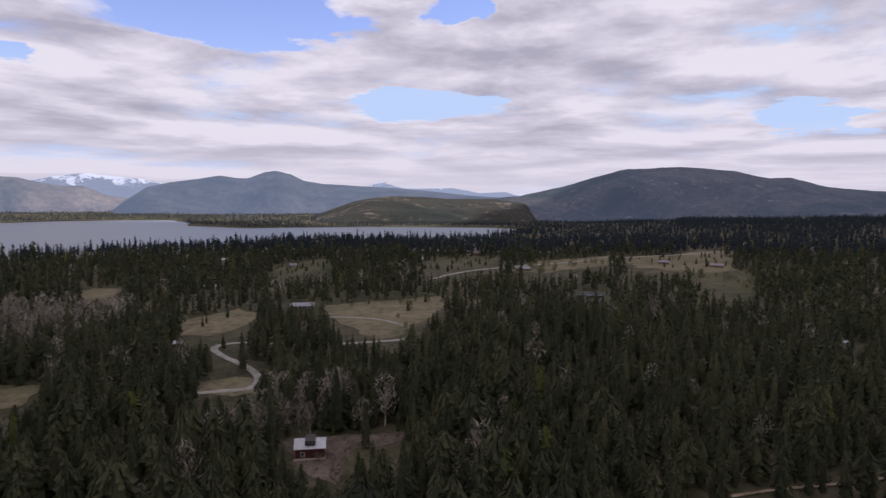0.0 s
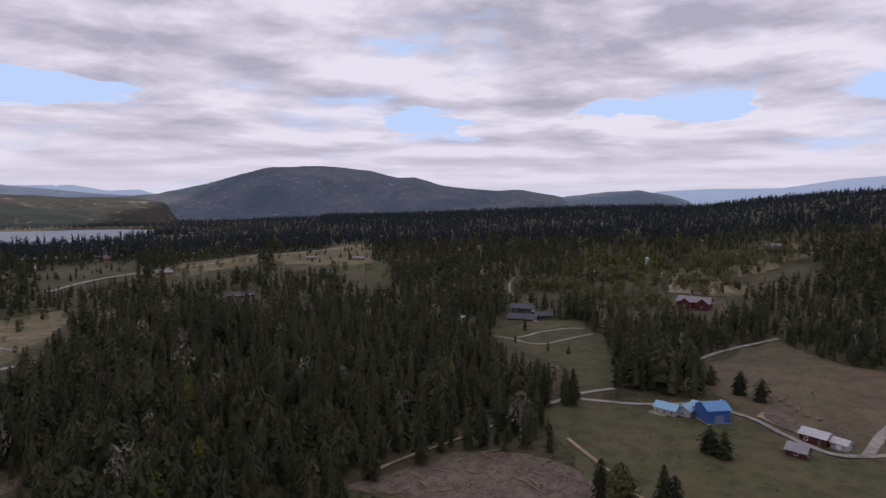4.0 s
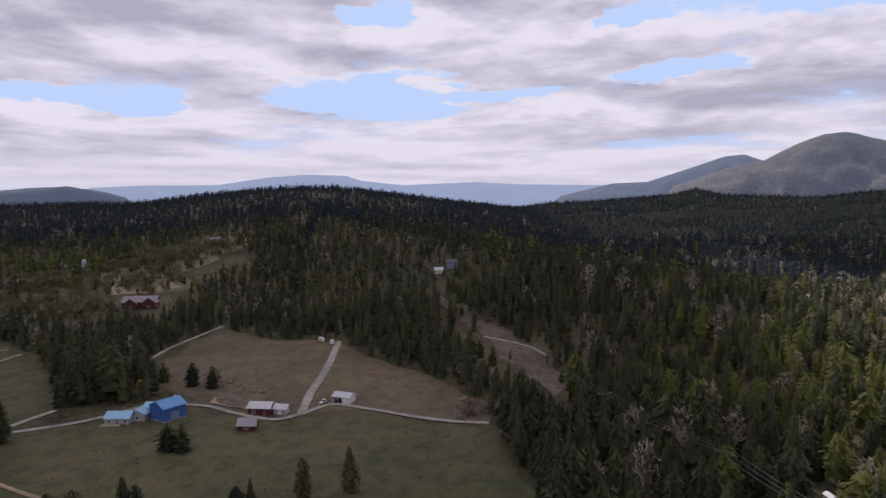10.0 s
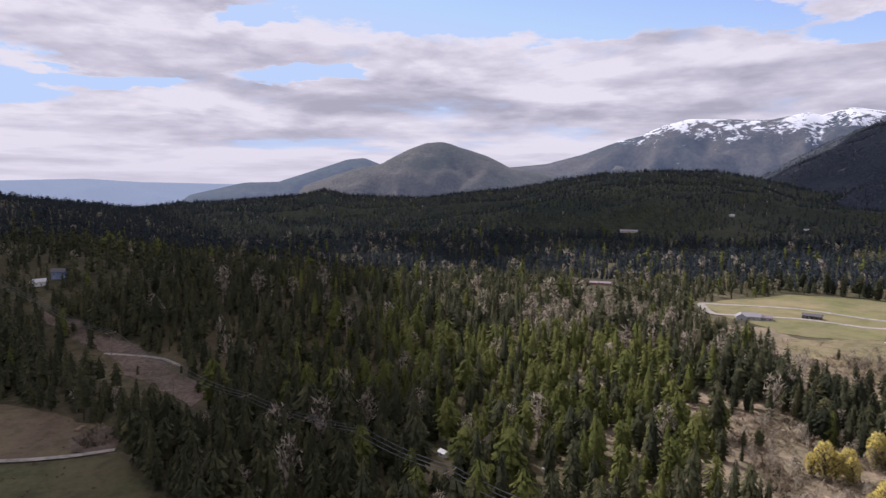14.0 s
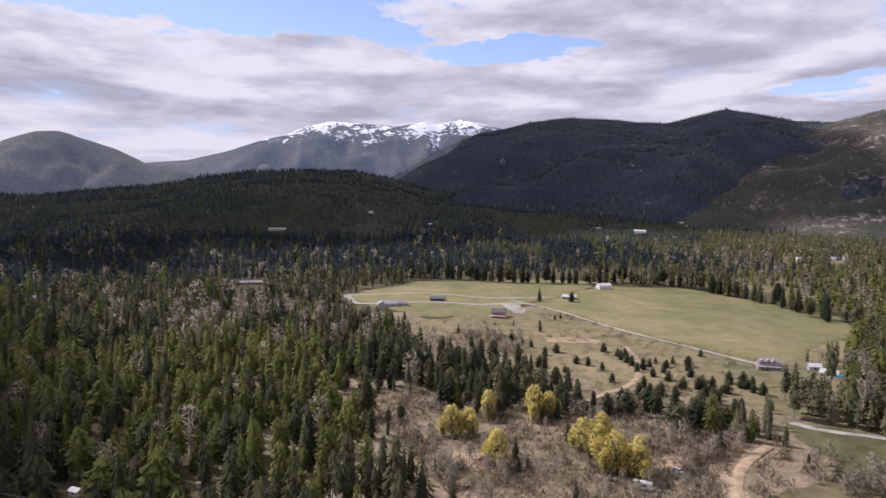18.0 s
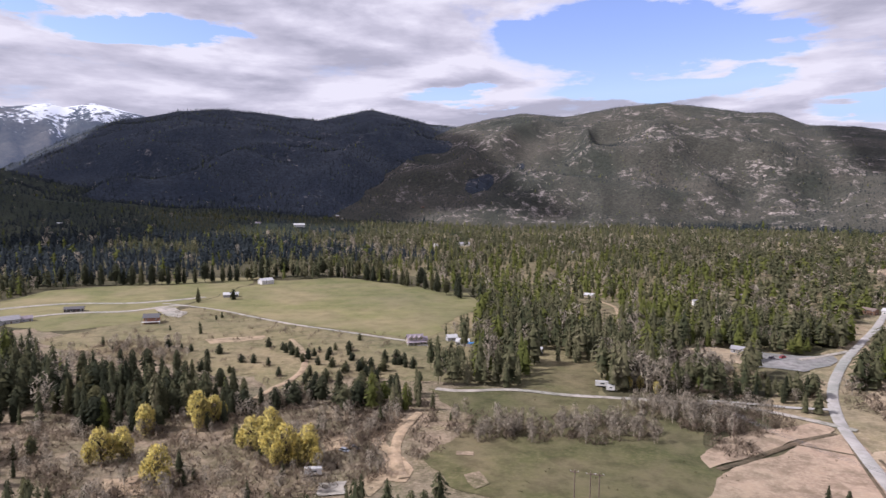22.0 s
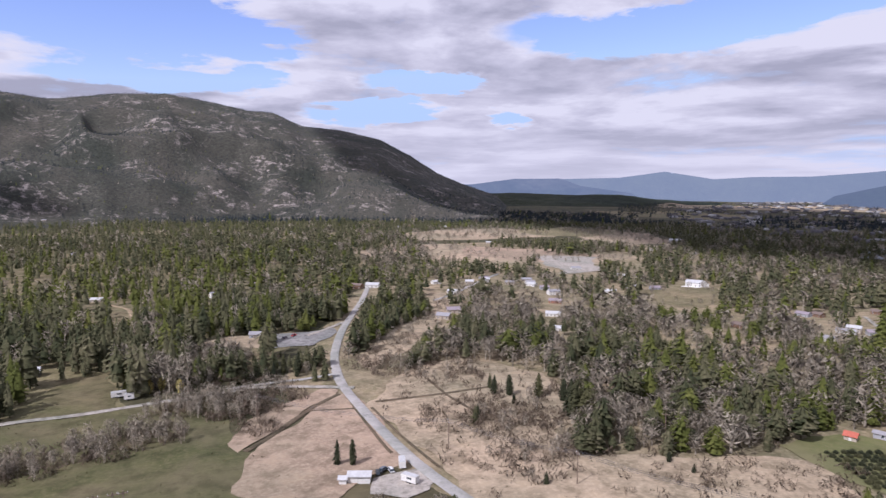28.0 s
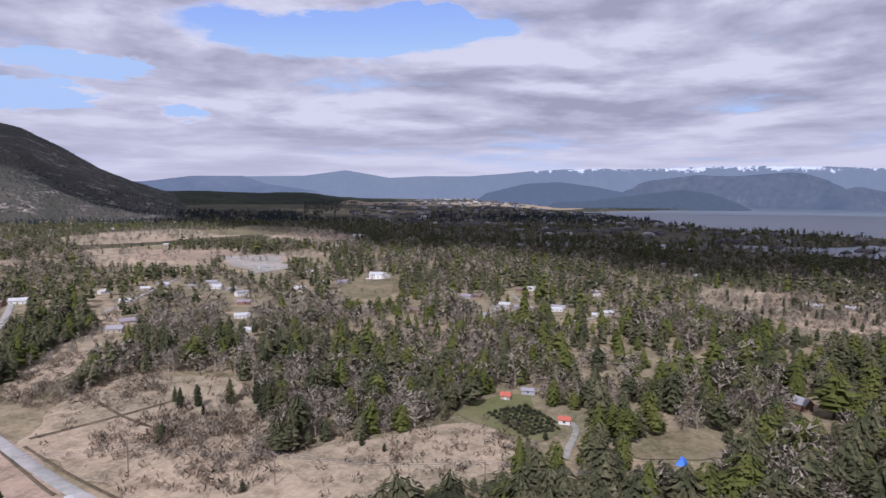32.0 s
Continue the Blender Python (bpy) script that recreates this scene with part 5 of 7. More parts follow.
for band, d0, d1, sp in (("near", 118, 250, 4.9), ("second", 250, 430, 5.2), ("middle", 430, 1000, 7.3), ("far", 1000, 1900, 9.6), ("mountain", 1900, 2860, 12.0)):
    x, y, h, d, az = grow(d0, d1, sp)
    if band == "far":
        on = (surface(x, y) < land(x, y) + 4) | (az > 60)
        x, y, h, d, az = x[on], y[on], h[on], d[on], az[on]
        top = surface(x, y)
        rocky = (range_z("rocky_mountain", x, y) >= top - 0.5) & (top > land(x, y) + 4)
        on = ~rocky | (vnoise(x, y, 90, 48, 3) + 0.5 * vnoise(x, y, 420, 49) < 0.75)
        h = h * np.where((az < 20) & (d > lake_far(az)), 0.55, np.where(rocky, 0.42, np.where(top > land(x, y) + 4, 0.6, 0.85)))
        x, y, h, d, az = x[on], y[on], h[on], d[on], az[on]
    if band == "mountain":
        hill, top = land(x, y), surface(x, y)
        rocky = range_z("rocky_mountain", x, y) >= top - 0.5
        dark = range_z("dark_foothill", x, y) >= top - 0.5
        shore = (top < hill + 6) & ((az < -8) | ((az > 228) & (az < 262)))
        shaded = range_z("shaded_mountain", x, y) >= top - 0.5
        on = ((top > hill + 6) & (dark | (shaded & (vnoise(x, y, 120, 47, 3) < 0.25)) | (rocky & (vnoise(x, y, 90, 48, 3) + 0.5 * vnoise(x, y, 420, 49) < 0.75)))) | shore
        h = h * np.where(rocky, 0.36, np.where(shaded, 0.55, np.where(az < 20, 0.5, 0.7)))
        x, y, h, d, az = x[on], y[on], h[on], d[on], az[on]
    u = rng.uniform(0, 1, len(x))
    bare = u < leafless_share(x, y, az) * {"far": 0.3, "mountain": 0.0}.get(band, 1.0)
    spring = ~bare & (rng.uniform(0, 1, len(x)) < spring_share(x, y, az))
    fir = ~bare & ~spring
    wide = rng.uniform(0.95, 1.5, len(x)) * {"middle": 1.05, "far": 1.25, "mountain": 1.4}.get(band, 1.0)
    wide = wide * (1 + 0.6 * sstep(188, 206, az) * (d < 1900))   # fuller crowns in the sunny eastern woods
    if band == "near":
        front = np.where(fir)[0]
        front = front[np.argsort(d[front])][:280]
        FRONT = [(float(x[k]), float(y[k]), float(h[k]), float(wide[k])) for k in front]
        fir[front] = False
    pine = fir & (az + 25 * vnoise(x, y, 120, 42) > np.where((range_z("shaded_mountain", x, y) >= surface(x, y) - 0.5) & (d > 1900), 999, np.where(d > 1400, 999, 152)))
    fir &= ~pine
    # distant firs get the needles with haze blue in their colour
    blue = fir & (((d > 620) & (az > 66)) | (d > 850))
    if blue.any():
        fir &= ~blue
        plant(band + "_spruces", CONE[band], x[blue], y[blue], h[blue], wide[blue], M_HAZED_FIR, "dark conifer forest on the far slopes, tinted blue for haze")
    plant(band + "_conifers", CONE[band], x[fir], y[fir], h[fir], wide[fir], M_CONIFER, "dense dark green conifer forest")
    plant(band + "_pines", PINE[band], x[pine], y[pine], h[pine] * 0.95, wide[pine], M_LIT_PINE, "olive-green pine forest, needle tones lightened to look sunlit")
    plant(band + "_larches", LARCH[band], x[spring], y[spring], h[spring], wide[spring] * 1.1, M_LARCH, "fresh yellow-green conifers and larches")
    plant(band + "_leafless_trees", TWIG[band], x[bare], y[bare], h[bare] * 0.9, wide[bare] * 1.0, M_BARE, "leafless grey-brown spring broadleaf trees")

# ---------------------------------------------------------------- things: helpers


def part(name, geo, mat, parent, label="", at=None):
    """One mesh (verts, faces) as a part under a thing."""
    me = bpy.data.meshes.new(name)
    me.from_pydata([tuple(v) for v in geo[0]], [], [tuple(f) for f in geo[1]])
    me.materials.append(mat)
    me.update()
    ob = new(name, me)
    ob.parent = parent
    if at:
        ob.location = at
    return tagged(ob, label)


def thing(name, x, y, label, category, turn=0.0, group="", z=None):
    """An Empty on the ground; turn: degrees, clockwise from +y, of its own y axis."""
    ob = new(name)
    ob.location = (x, y, float(surface(x, y)) if z is None else z)
    ob.rotation_euler = (0, 0, -radians(turn))
    return tagged(ob, label, category, group)


def joined(*geos):
    V, F = [], []
    for v, f in geos:
        n = len(V)
        V += [tuple(q) for q in v]
        F += [tuple(i + n for i in q) for q in f]
    return V, F


def block(x0, x1, y0, y1, z0, z1):
    V = [(x, y, z) for z in (z0, z1) for x, y in ((x0, y0), (x1, y0), (x1, y1), (x0, y1))]
    return V, [(3, 2, 1, 0), (4, 5, 6, 7), (0, 1, 5, 4), (1, 2, 6, 5), (2, 3, 7, 6), (3, 0, 4, 7)]


def tube(a, b, r0, r1, n=8):
    a, b = Vector(a), Vector(b)
    q = (b - a).to_track_quat("Z", "Y")
    V = [a + q @ Vector((r0 * math.cos(6.2832 * k / n), r0 * math.sin(6.2832 * k / n), 0)) for k in range(n)]
    V += [b + q @ Vector((r1 * math.cos(6.2832 * k / n), r1 * math.sin(6.2832 * k / n), 0)) for k in range(n)]
    return [tuple(v) for v in V], [(k, (k + 1) % n, n + (k + 1) % n, n + k) for k in range(n)] + [tuple(range(n - 1, -1, -1)), tuple(range(n, 2 * n))]


M_ROOF = {k: plain("roof_" + k, c, r, m, 0.15, 0.8) for k, c, r, m in (
    ("white", (0.52, 0.515, 0.51), 0.5, 0.2), ("grey", (0.30, 0.29, 0.30), 0.6, 0.1), ("dark", (0.11, 0.105, 0.11), 0.7, 0.0), ("brown", (0.17, 0.13, 0.11), 0.8, 0.0),
    ("light_blue", (0.28, 0.47, 0.60), 0.45, 0.2), ("blue", (0.14, 0.30, 0.52), 0.45, 0.2), ("slate", (0.085, 0.088, 0.10), 0.75, 0.0), ("mauve", (0.27, 0.23, 0.25), 0.7, 0.0), ("red", (0.42, 0.12, 0.08), 0.6, 0.0))}
M_WALL = {k: plain("wall_" + k, c, 0.8, 0.0, 0.12, 1.2) for k, c in (
    ("white", (0.68, 0.66, 0.62)), ("grey", (0.36, 0.36, 0.37)), ("dark", (0.075, 0.065, 0.06)), ("brown", (0.20, 0.12, 0.08)), ("red", (0.09, 0.028, 0.026)),
    ("blue", (0.045, 0.11, 0.30)), ("tan", (0.42, 0.36, 0.29)), ("brick", (0.30, 0.15, 0.10)), ("slate", (0.16, 0.21, 0.30)))}
M_GLASS, _t, _p = material("window_glass", 0.08)
_p.inputs["Base Color"].default_value, _p.inputs["Specular IOR Level"].default_value = (0.03, 0.04, 0.05, 1), 0.6
M_TRIM = plain("white_trim", (0.66, 0.65, 0.62), 0.6)
M_DECK = plain("deck_boards", (0.34, 0.27, 0.20), 0.85, vary=0.25)
M_TYRE = plain("tyre_rubber", (0.025, 0.025, 0.026), 0.9)
M_STEEL = plain("dull_steel", (0.45, 0.45, 0.46), 0.4, 0.7)
PANE = joined(block(-0.5, 0.5, -0.02, 0.02, -0.6, 0.6))
FRAME = joined(block(-0.62, -0.5, -0.05, 0.05, -0.72, 0.72), block(0.5, 0.62, -0.05, 0.05, -0.72, 0.72), block(-0.5, 0.5, -0.05, 0.05, 0.6, 0.72), block(-0.5, 0.5, -0.07, 0.07, -0.72, -0.6))


def shared(name, mesh, parent, at, turn=0.0, scale=(1, 1, 1), label=""):
    ob = new(name, mesh)
    ob.parent = parent
    ob.location, ob.rotation_euler, ob.scale = at, (0, 0, turn), scale
    return tagged(ob, label)


def raw_mesh(name, geo, mat, soft=False):
    me = bpy.data.meshes.new(name)
    me.from_pydata([tuple(v) for v in geo[0]], [], [tuple(f) for f in geo[1]])
    me.materials.append(mat)
    me.update()
    if soft:
        me.polygons.foreach_set("use_smooth", np.ones(len(me.polygons), bool))
        me.normals_split_custom_set_from_vertices(soft_normals(np.array(geo[0], float), np.array(geo[1])).astype(np.float32))
    return me


PANE_MESH, FRAME_MESH = raw_mesh("pane", PANE, M_GLASS), raw_mesh("window_frame", FRAME, M_TRIM)
DOOR_MESH = raw_mesh("door", block(-0.5, 0.5, -0.05, 0.05, 0, 2.1), plain("door_paint", (0.16, 0.12, 0.10), 0.6))
KNOB_MESH = raw_mesh("handle", block(0.34, 0.40, -0.11, -0.05, 0.95, 1.05), M_STEEL)


def gable(root, L, W, H, R, wall, roof, at=(0, 0), turn=0.0, over=0.5, windows=True, open_side=False, base=0.0):
    """A gabled block under root: ridge along its x. L long, W deep, H to the eaves, R from eaves to ridge."""
    ca, sa = math.cos(radians(-turn)), math.sin(radians(-turn))

    def put(V):
        return [(at[0] + x * ca - y * sa, at[1] + x * sa + y * ca, z + base) for x, y, z in V]
    l, w = L / 2, W / 2
    V = [(-l, -w, -0.6), (l, -w, -0.6), (l, w, -0.6), (-l, w, -0.6), (-l, -w, H), (l, -w, H), (l, w, H), (-l, w, H), (-l, 0, H + R), (l, 0, H + R)]
    F = [(2, 3, 7, 6), (1, 2, 6, 9, 5), (3, 0, 4, 8, 7), (3, 2, 1, 0)]
    if not open_side:
        F.append((0, 1, 5, 4))
    part("wall", (put(V), F), M_WALL[wall], root)
    if open_side:
        for k in range(4):
            x = -l + 0.15 + (L - 0.3) * k / 3
            part("post", (put(block(x - 0.12, x + 0.12, -w, -w + 0.24, -0.4, H)[0]), block(0, 1, 0, 1, 0, 1)[1]), M_WALL[wall], root)
    lo, t = l + over, 0.16
    dz = R / w * over
    for sgn in (-1, 1):
        e = sgn * (w + over)
        V = [(-lo, 0, H + R + 0.03), (lo, 0, H + R + 0.03), (lo, e, H - dz + 0.03), (-lo, e, H - dz + 0.03)]
        V = V + [(x, y, z + t) for x, y, z in V]
        F = [(0, 1, 2, 3), (7, 6, 5, 4), (0, 4, 5, 1), (1, 5, 6, 2), (2, 6, 7, 3), (3, 7, 4, 0)]
        part("roof_panel", (put(V), F), M_ROOF[roof], root)
    if windows:
        n = max(1, int(L / 3.6))
        for side, y, a in ((-1, -w - 0.03, 0.0), (1, w + 0.03, math.pi)):
            if open_side and side < 0:
                continue
            for k in range(n):
                x = -l + L * (k + 0.5) / n
                if side < 0 and k == n // 2 and n > 1:
                    p = put([(x, y, 0.0)])[0]
                    d = shared("door", DOOR_MESH, root, p, radians(-turn))
                    shared("handle", KNOB_MESH, d, (0, 0, 0))
                    continue
                for zz in ((1.5,) if H < 4.2 else (1.5, 4.1)):
                    p = put([(x, y, zz)])[0]
                    f = shared("window_frame", FRAME_MESH, root, p, radians(-turn) + a)
                    shared("pane", PANE_MESH, f, (0, 0, 0))
        for side, x, a in ((1, l + 0.03, math.pi / 2), (-1, -l - 0.03, -math.pi / 2)):
            p = put([(x, 0, min(1.6, H * 0.55))])[0]
            f = shared("window_frame", FRAME_MESH, root, p, radians(-turn) + a)
            shared("pane", PANE_MESH, f, (0, 0, 0))


def chimney(root, x, y, z0, z1):
    part("chimney", joined(block(x - 0.35, x + 0.35, y - 0.35, y + 0.35, z0, z1), block(x - 0.42, x + 0.42, y - 0.42, y + 0.42, z1, z1 + 0.15)), M_WALL["brick"], root, "brick chimney")


HOUSE_SIZE = {"grey_gable_house": 0.6, "brown_lodge": 1.0, "dark_terraced_house": 1.12, "valley_home": 0.62, "wooded_bungalow": 0.58, "flat_house": 0.6, "valley_house": 0.62, "dormered_house": 0.72, "brick_brown_house": 0.68, "row_building": 0.62, "blue_barn": 0.9, "blue_roofed_house": 0.76, "red_shed": 0.95, "grey_shed": 0.95, "red_cabin": 0.95, "pole_shed": 0.82, "double_roofed_cabin": 0.92, "white_shed": 0.55}


def house(name, x, y, facing, L, W, H, R, wall, roof, label, category="house", **k):
    """facing: the way from the house to the camera is turned by this many degrees from its long front."""
    az = math.degrees(math.atan2(x, y))
    root = thing(name, x, y, label, category, az + facing)
    k_ = HOUSE_SIZE.get(name, 0.76)
    root.scale = (k_, k_, k_)
    gable(root, L, W, H, R, wall, roof, **k)
    return root

# ---- buildings round the home meadow


def home_meadow():
    r = house("blue_barn", 198.5, 142.5, -32, 9.5, 9.5, 5.6, 2.2, "blue", "blue", "dark blue metal barn with a lighter blue roof", "barn", windows=False)
    part("sliding_door", block(-1.8, 1.8, -4.86, -4.78, 0, 3.6), M_WALL["slate"], r, "tall sliding door")
    part("foundation", block(-4.85, 4.85, -4.85, 4.85, -0.6, 0.35), M_WALL["tan"], r, "pale concrete footing")
    part("roof_vent", tube((3.4, 0, 7.2), (3.4, 0, 8.3), 0.35, 0.35), M_TRIM, r, "white roof vent")
    r = house("blue_roofed_house", 191.0, 156.0, 24, 11, 7.5, 3.0, 2.2, "grey", "light_blue", "grey house with pale blue metal roofs and a porch")
    gable(r, 9, 7, 3.2, 2.0, "grey", "light_blue", at=(7.5, 4.5), turn=90)
    gable(r, 6.5, 6, 4.6, 1.6, "grey", "light_blue", at=(11.5, 9.5), turn=0)
    chimney(r, 1.5, 0.8, 4, 6.4)
    part("porch", joined(block(-6.5, 2, -7.0, -3.7, -0.5, 0.5), *[block(u, u + 0.15, -6.9, -6.75, 0.5, 1.4) for u in np.arange(-6.4, 1.9, 1.3)], block(-6.5, 2, -6.9, -6.78, 1.35, 1.45)), M_DECK, r, "weathered wooden porch with a rail")
    house("red_shed", 210.0, 112.0, 20, 8.5, 6, 3.0, 1.5, "red", "white", "dark red wooden shed with a pale metal roof", "shed")
    r = house("grey_shed", 211.5, 104.8, 22, 5.0, 4, 2.4, 1.2, "grey", "white", "small grey shed with a pale roof", "shed", windows=False)
    part("door", block(-0.8, 0.8, -2.06, -2.0, 0, 2.0), M_WALL["white"], r, "white double door")
    house("red_cabin", 194.0, 108.6, 18, 6.2, 4.5, 2.4, 1.8, "red", "grey", "small dark red cabin with a grey shingle roof", "cabin")
    r = house("pole_shed", 228.5, 87.0, 28, 8.5, 7, 3.4, 1.3, "white", "white", "white pole shed with an open bay and pale roof", "shed", windows=False, open_side=True)
    part("side_panel", block(0.6, 3.9, -3.42, -3.30, 0, 3.0), M_WALL["white"], r, "white plank side panel")
    r = house("dark_terraced_house", 262, 335, 5, 11, 8, 5.2, 1.6, "dark", "slate", "dark timber house stepping downhill with grey metal roofs", over=1.4)
    gable(r, 15, 8, 3.0, 1.8, "dark", "slate", at=(1.5, -11), turn=4, over=1.2, base=-2.0)
    gable(r, 9, 6, 3.0, 1.4, "dark", "slate", at=(12.5, -5), turn=-20, over=1.0, base=-1.0)
    part("deck", block(-8, 8, -18.5, -15, -2.6, -1.6), M_DECK, r, "wooden deck")
    r = house("brown_lodge", 386, 295, 12, 22, 11, 4.2, 3.2, "red", "mauve", "large dark red-brown lodge with a long grey-brown roof")
    gable(r, 12, 9, 4.2, 3.4, "red", "mauve", at=(7, -5), turn=90)
    gable(r, 9, 7, 4.2, 2.8, "red", "mauve", at=(-5, -4.5), turn=90)
    chimney(r, -3, 1, 5, 9)
    r = thing("pale_silo", 497.6, 437.4, "pale grey concrete silo standing among trees", "silo")
    part("cylinder", tube((0, 0, -1), (0, 0, 12), 1.9, 1.9, 16), M_WALL["grey"], r)
    part("dome", tube((0, 0, 12), (0, 0, 13.4), 2.0, 0.4, 16), M_ROOF["white"], r)
    part("ladder", joined(block(-0.3, -0.22, -2.2, -2.1, 0, 12), block(0.22, 0.3, -2.2, -2.1, 0, 12)), M_STEEL, r, "steel ladder")


home_meadow()
for nm, x, y, f, L, W, H, R, wl, rf, lb, cat in (
    ("lakeside_house", -316.5, 499.9, 10, 14, 8, 3.2, 2, "white", "white", "white house with a pale roof in a clearing", "house"),
    ("long_farmhouse", -97.9, 441, 4, 21, 9, 3.2, 2.4, "dark", "grey", "long low farmhouse with a grey roof by a field", "house"),
    ("brown_hill_house", 45.2, 833, 14, 20, 10, 4.6, 3, "brown", "brown", "brown two-storey house on the wooded ridge", "house"),
    ("ridge_house", 85.7, 681, -8, 20, 9, 3.2, 2.4, "brown", "grey", "long brown house with a pale grey roof on the ridge", "house"),
    ("ridge_house", 248.5, 714, 5, 15, 8, 3.2, 2.2, "brown", "mauve", "brown house with a dull roof on the grassy ridge", "house"),
    ("ridge_house", 294.5, 683, 8, 18, 8, 3.2, 2.2, "brown", "mauve", "long brown house beside the ridge road", "house"),
    ("small_hut", -139, 330.6, 20, 5, 4, 2.4, 1.4, "red", "white", "small red hut with a pale roof at the lane", "hut"),
    ("white_shed", 222, 344.5, 15, 6.5, 5, 2.8, 1.6, "slate", "white", "small shed with a white roof in the forest", "shed"),
    ("white_outbuilding", -195.5, 532, 4, 12, 5, 2.6, 1.4, "grey", "white", "long outbuilding with a white roof among trees", "shed"),
    ("wooded_house", 441.7, 447, -10, 17, 9, 3.4, 2.6, "dark", "grey", "dark house with a grey roof among spring trees", "house"),
    ("hilltop_house", 654, 403.4, 10, 20, 10, 3.6, 2.6, "grey", "grey", "grey house high on the wooded slope", "house"),
    ("white_cottage", 460.2, 100.4, -25, 11, 7, 3.2, 2.2, "white", "white", "white cottage beside the power line clearing", "house"),
    ("slate_house", 471.4, 91.6, 10, 10, 8, 6.0, 2.4, "slate", "dark", "tall slate-blue house on the forest slope", "house"),
    ("white_shed", 179.3, -66.7, 55, 5.5, 3.6, 2.6, 1.0, "white", "white", "small white shed in a forest gap", "shed"),
    ("white_shed", 158, -91, 35, 4, 3, 2.4, 0.8, "white", "grey", "small pale shed half hidden by conifers", "shed"),
    ("farm_cottage", 309, -376, 8, 15, 7, 3.0, 1.6, "dark", "dark", "low dark cottage beside the farm lane", "house"),
    ("white_barn", 239, -518.8, -30, 15, 9, 4.4, 2.4, "white", "white", "white barn with an open end at the field's edge", "barn"),
    ("grove_house", 236, -450.6, 6, 14, 8, 3.0, 1.8, "grey", "white", "house with a pale roof inside a bare grove", "house"),
    ("far_white_house", 437, -1090, 0, 26, 14, 5, 3, "white", "white", "far white building among dark conifers", "house"),
    ("far_house", 116, -913, 5, 22, 11, 4, 3, "white", "grey", "far pale house among conifers", "house"),
    ("far_estate", 932, -688.6, 10, 40, 14, 4, 3, "tan", "grey", "far long pale building on the dark hillside", "house"),
    ("row_building", 496, -335, 5, 36, 10, 3.2, 1.8, "brick", "mauve", "long reddish building with a dull roof beyond the trees", "house"),
    ("wooded_cottage", 405, -246, 10, 13, 8, 3.2, 2.2, "tan", "brown", "cottage with a brown roof among bare trees", "house"),
    ("roadside_house", -213, -330.7, 20, 11, 7, 3.2, 2.0, "tan", "grey", "roadside house with a grey roof", "house"),
    ("roadside_house", -230, -345, -10, 12, 7, 3.2, 2.0, "tan", "mauve", "roadside house with a dull roof beside pines", "house"),
    ("roadside_house", -229, -462, 15, 14, 8, 3.4, 2.0, "white", "white", "white house beside the straight road", "house"),
    ("valley_house", -380, -348, 5, 15, 8, 3.2, 2.0, "white", "white", "white valley house with a pale metal roof", "house"),
    ("valley_house", -414, -356.5, -12, 17, 8, 3.2, 2.0, "tan", "white", "valley house with a bright roof by the lane", "house"),
    ("valley_house", -313, -338, 8, 14, 8, 3.2, 2.2, "brick", "mauve", "reddish house with a dull roof among bare trees", "house"),
    ("valley_house", -250, -267, 12, 9, 6, 2.8, 1.8, "white", "white", "small white house among bare trees", "house"),
    ("wooded_bungalow", -393, -180, 4, 17, 8, 3, 1.8, "white", "grey", "pale bungalow with a grey roof in the woods", "house"),
    ("wooded_bungalow", -407.5, -144, -8, 12, 7, 3, 1.8, "white", "white", "small white bungalow at a sandy lane", "house"),
    ("wooded_bungalow", -400, -113, 6, 14, 7, 3, 1.8, "tan", "white", "tan bungalow with a pale roof at a sandy lane", "house"),
    ("white_long_shed", -230, -92, 8, 7, 3.4, 2.4, 0.8, "grey", "grey", "long pale grey shed behind the green lawn", "shed"),
    ("red_roofed_hut", -206, -69, 6, 5, 3.4, 2.4, 1.0, "white", "red", "white hut with a red roof at the drive", "hut"),
    ("grey_gable_house", -265, 1.6, 35, 10, 8, 4.4, 3.4, "brown", "grey", "house with a steep grey roof deep in the pines", "house"),
    ("flat_house", -512, 7, 0, 16, 8, 3, 2, "white", "white", "white house on the birch flat", "house"),
    ("flat_house", -514, 30, 8, 14, 8, 3, 2, "tan", "white", "tan house with a pale roof on the birch flat", "house"),
    ("plain_house", -787, -599, 5, 22, 10, 4, 2.5, "white", "white", "far white house at the edge of the plain", "house"),
    ("lot_shed", -98, -338, 12, 9, 6, 3, 1.6, "grey", "grey", "grey shed beside the gravel lot", "shed"),
):
    house(nm, x, y, f, L, W, H, R, wl, rf, lb, cat)


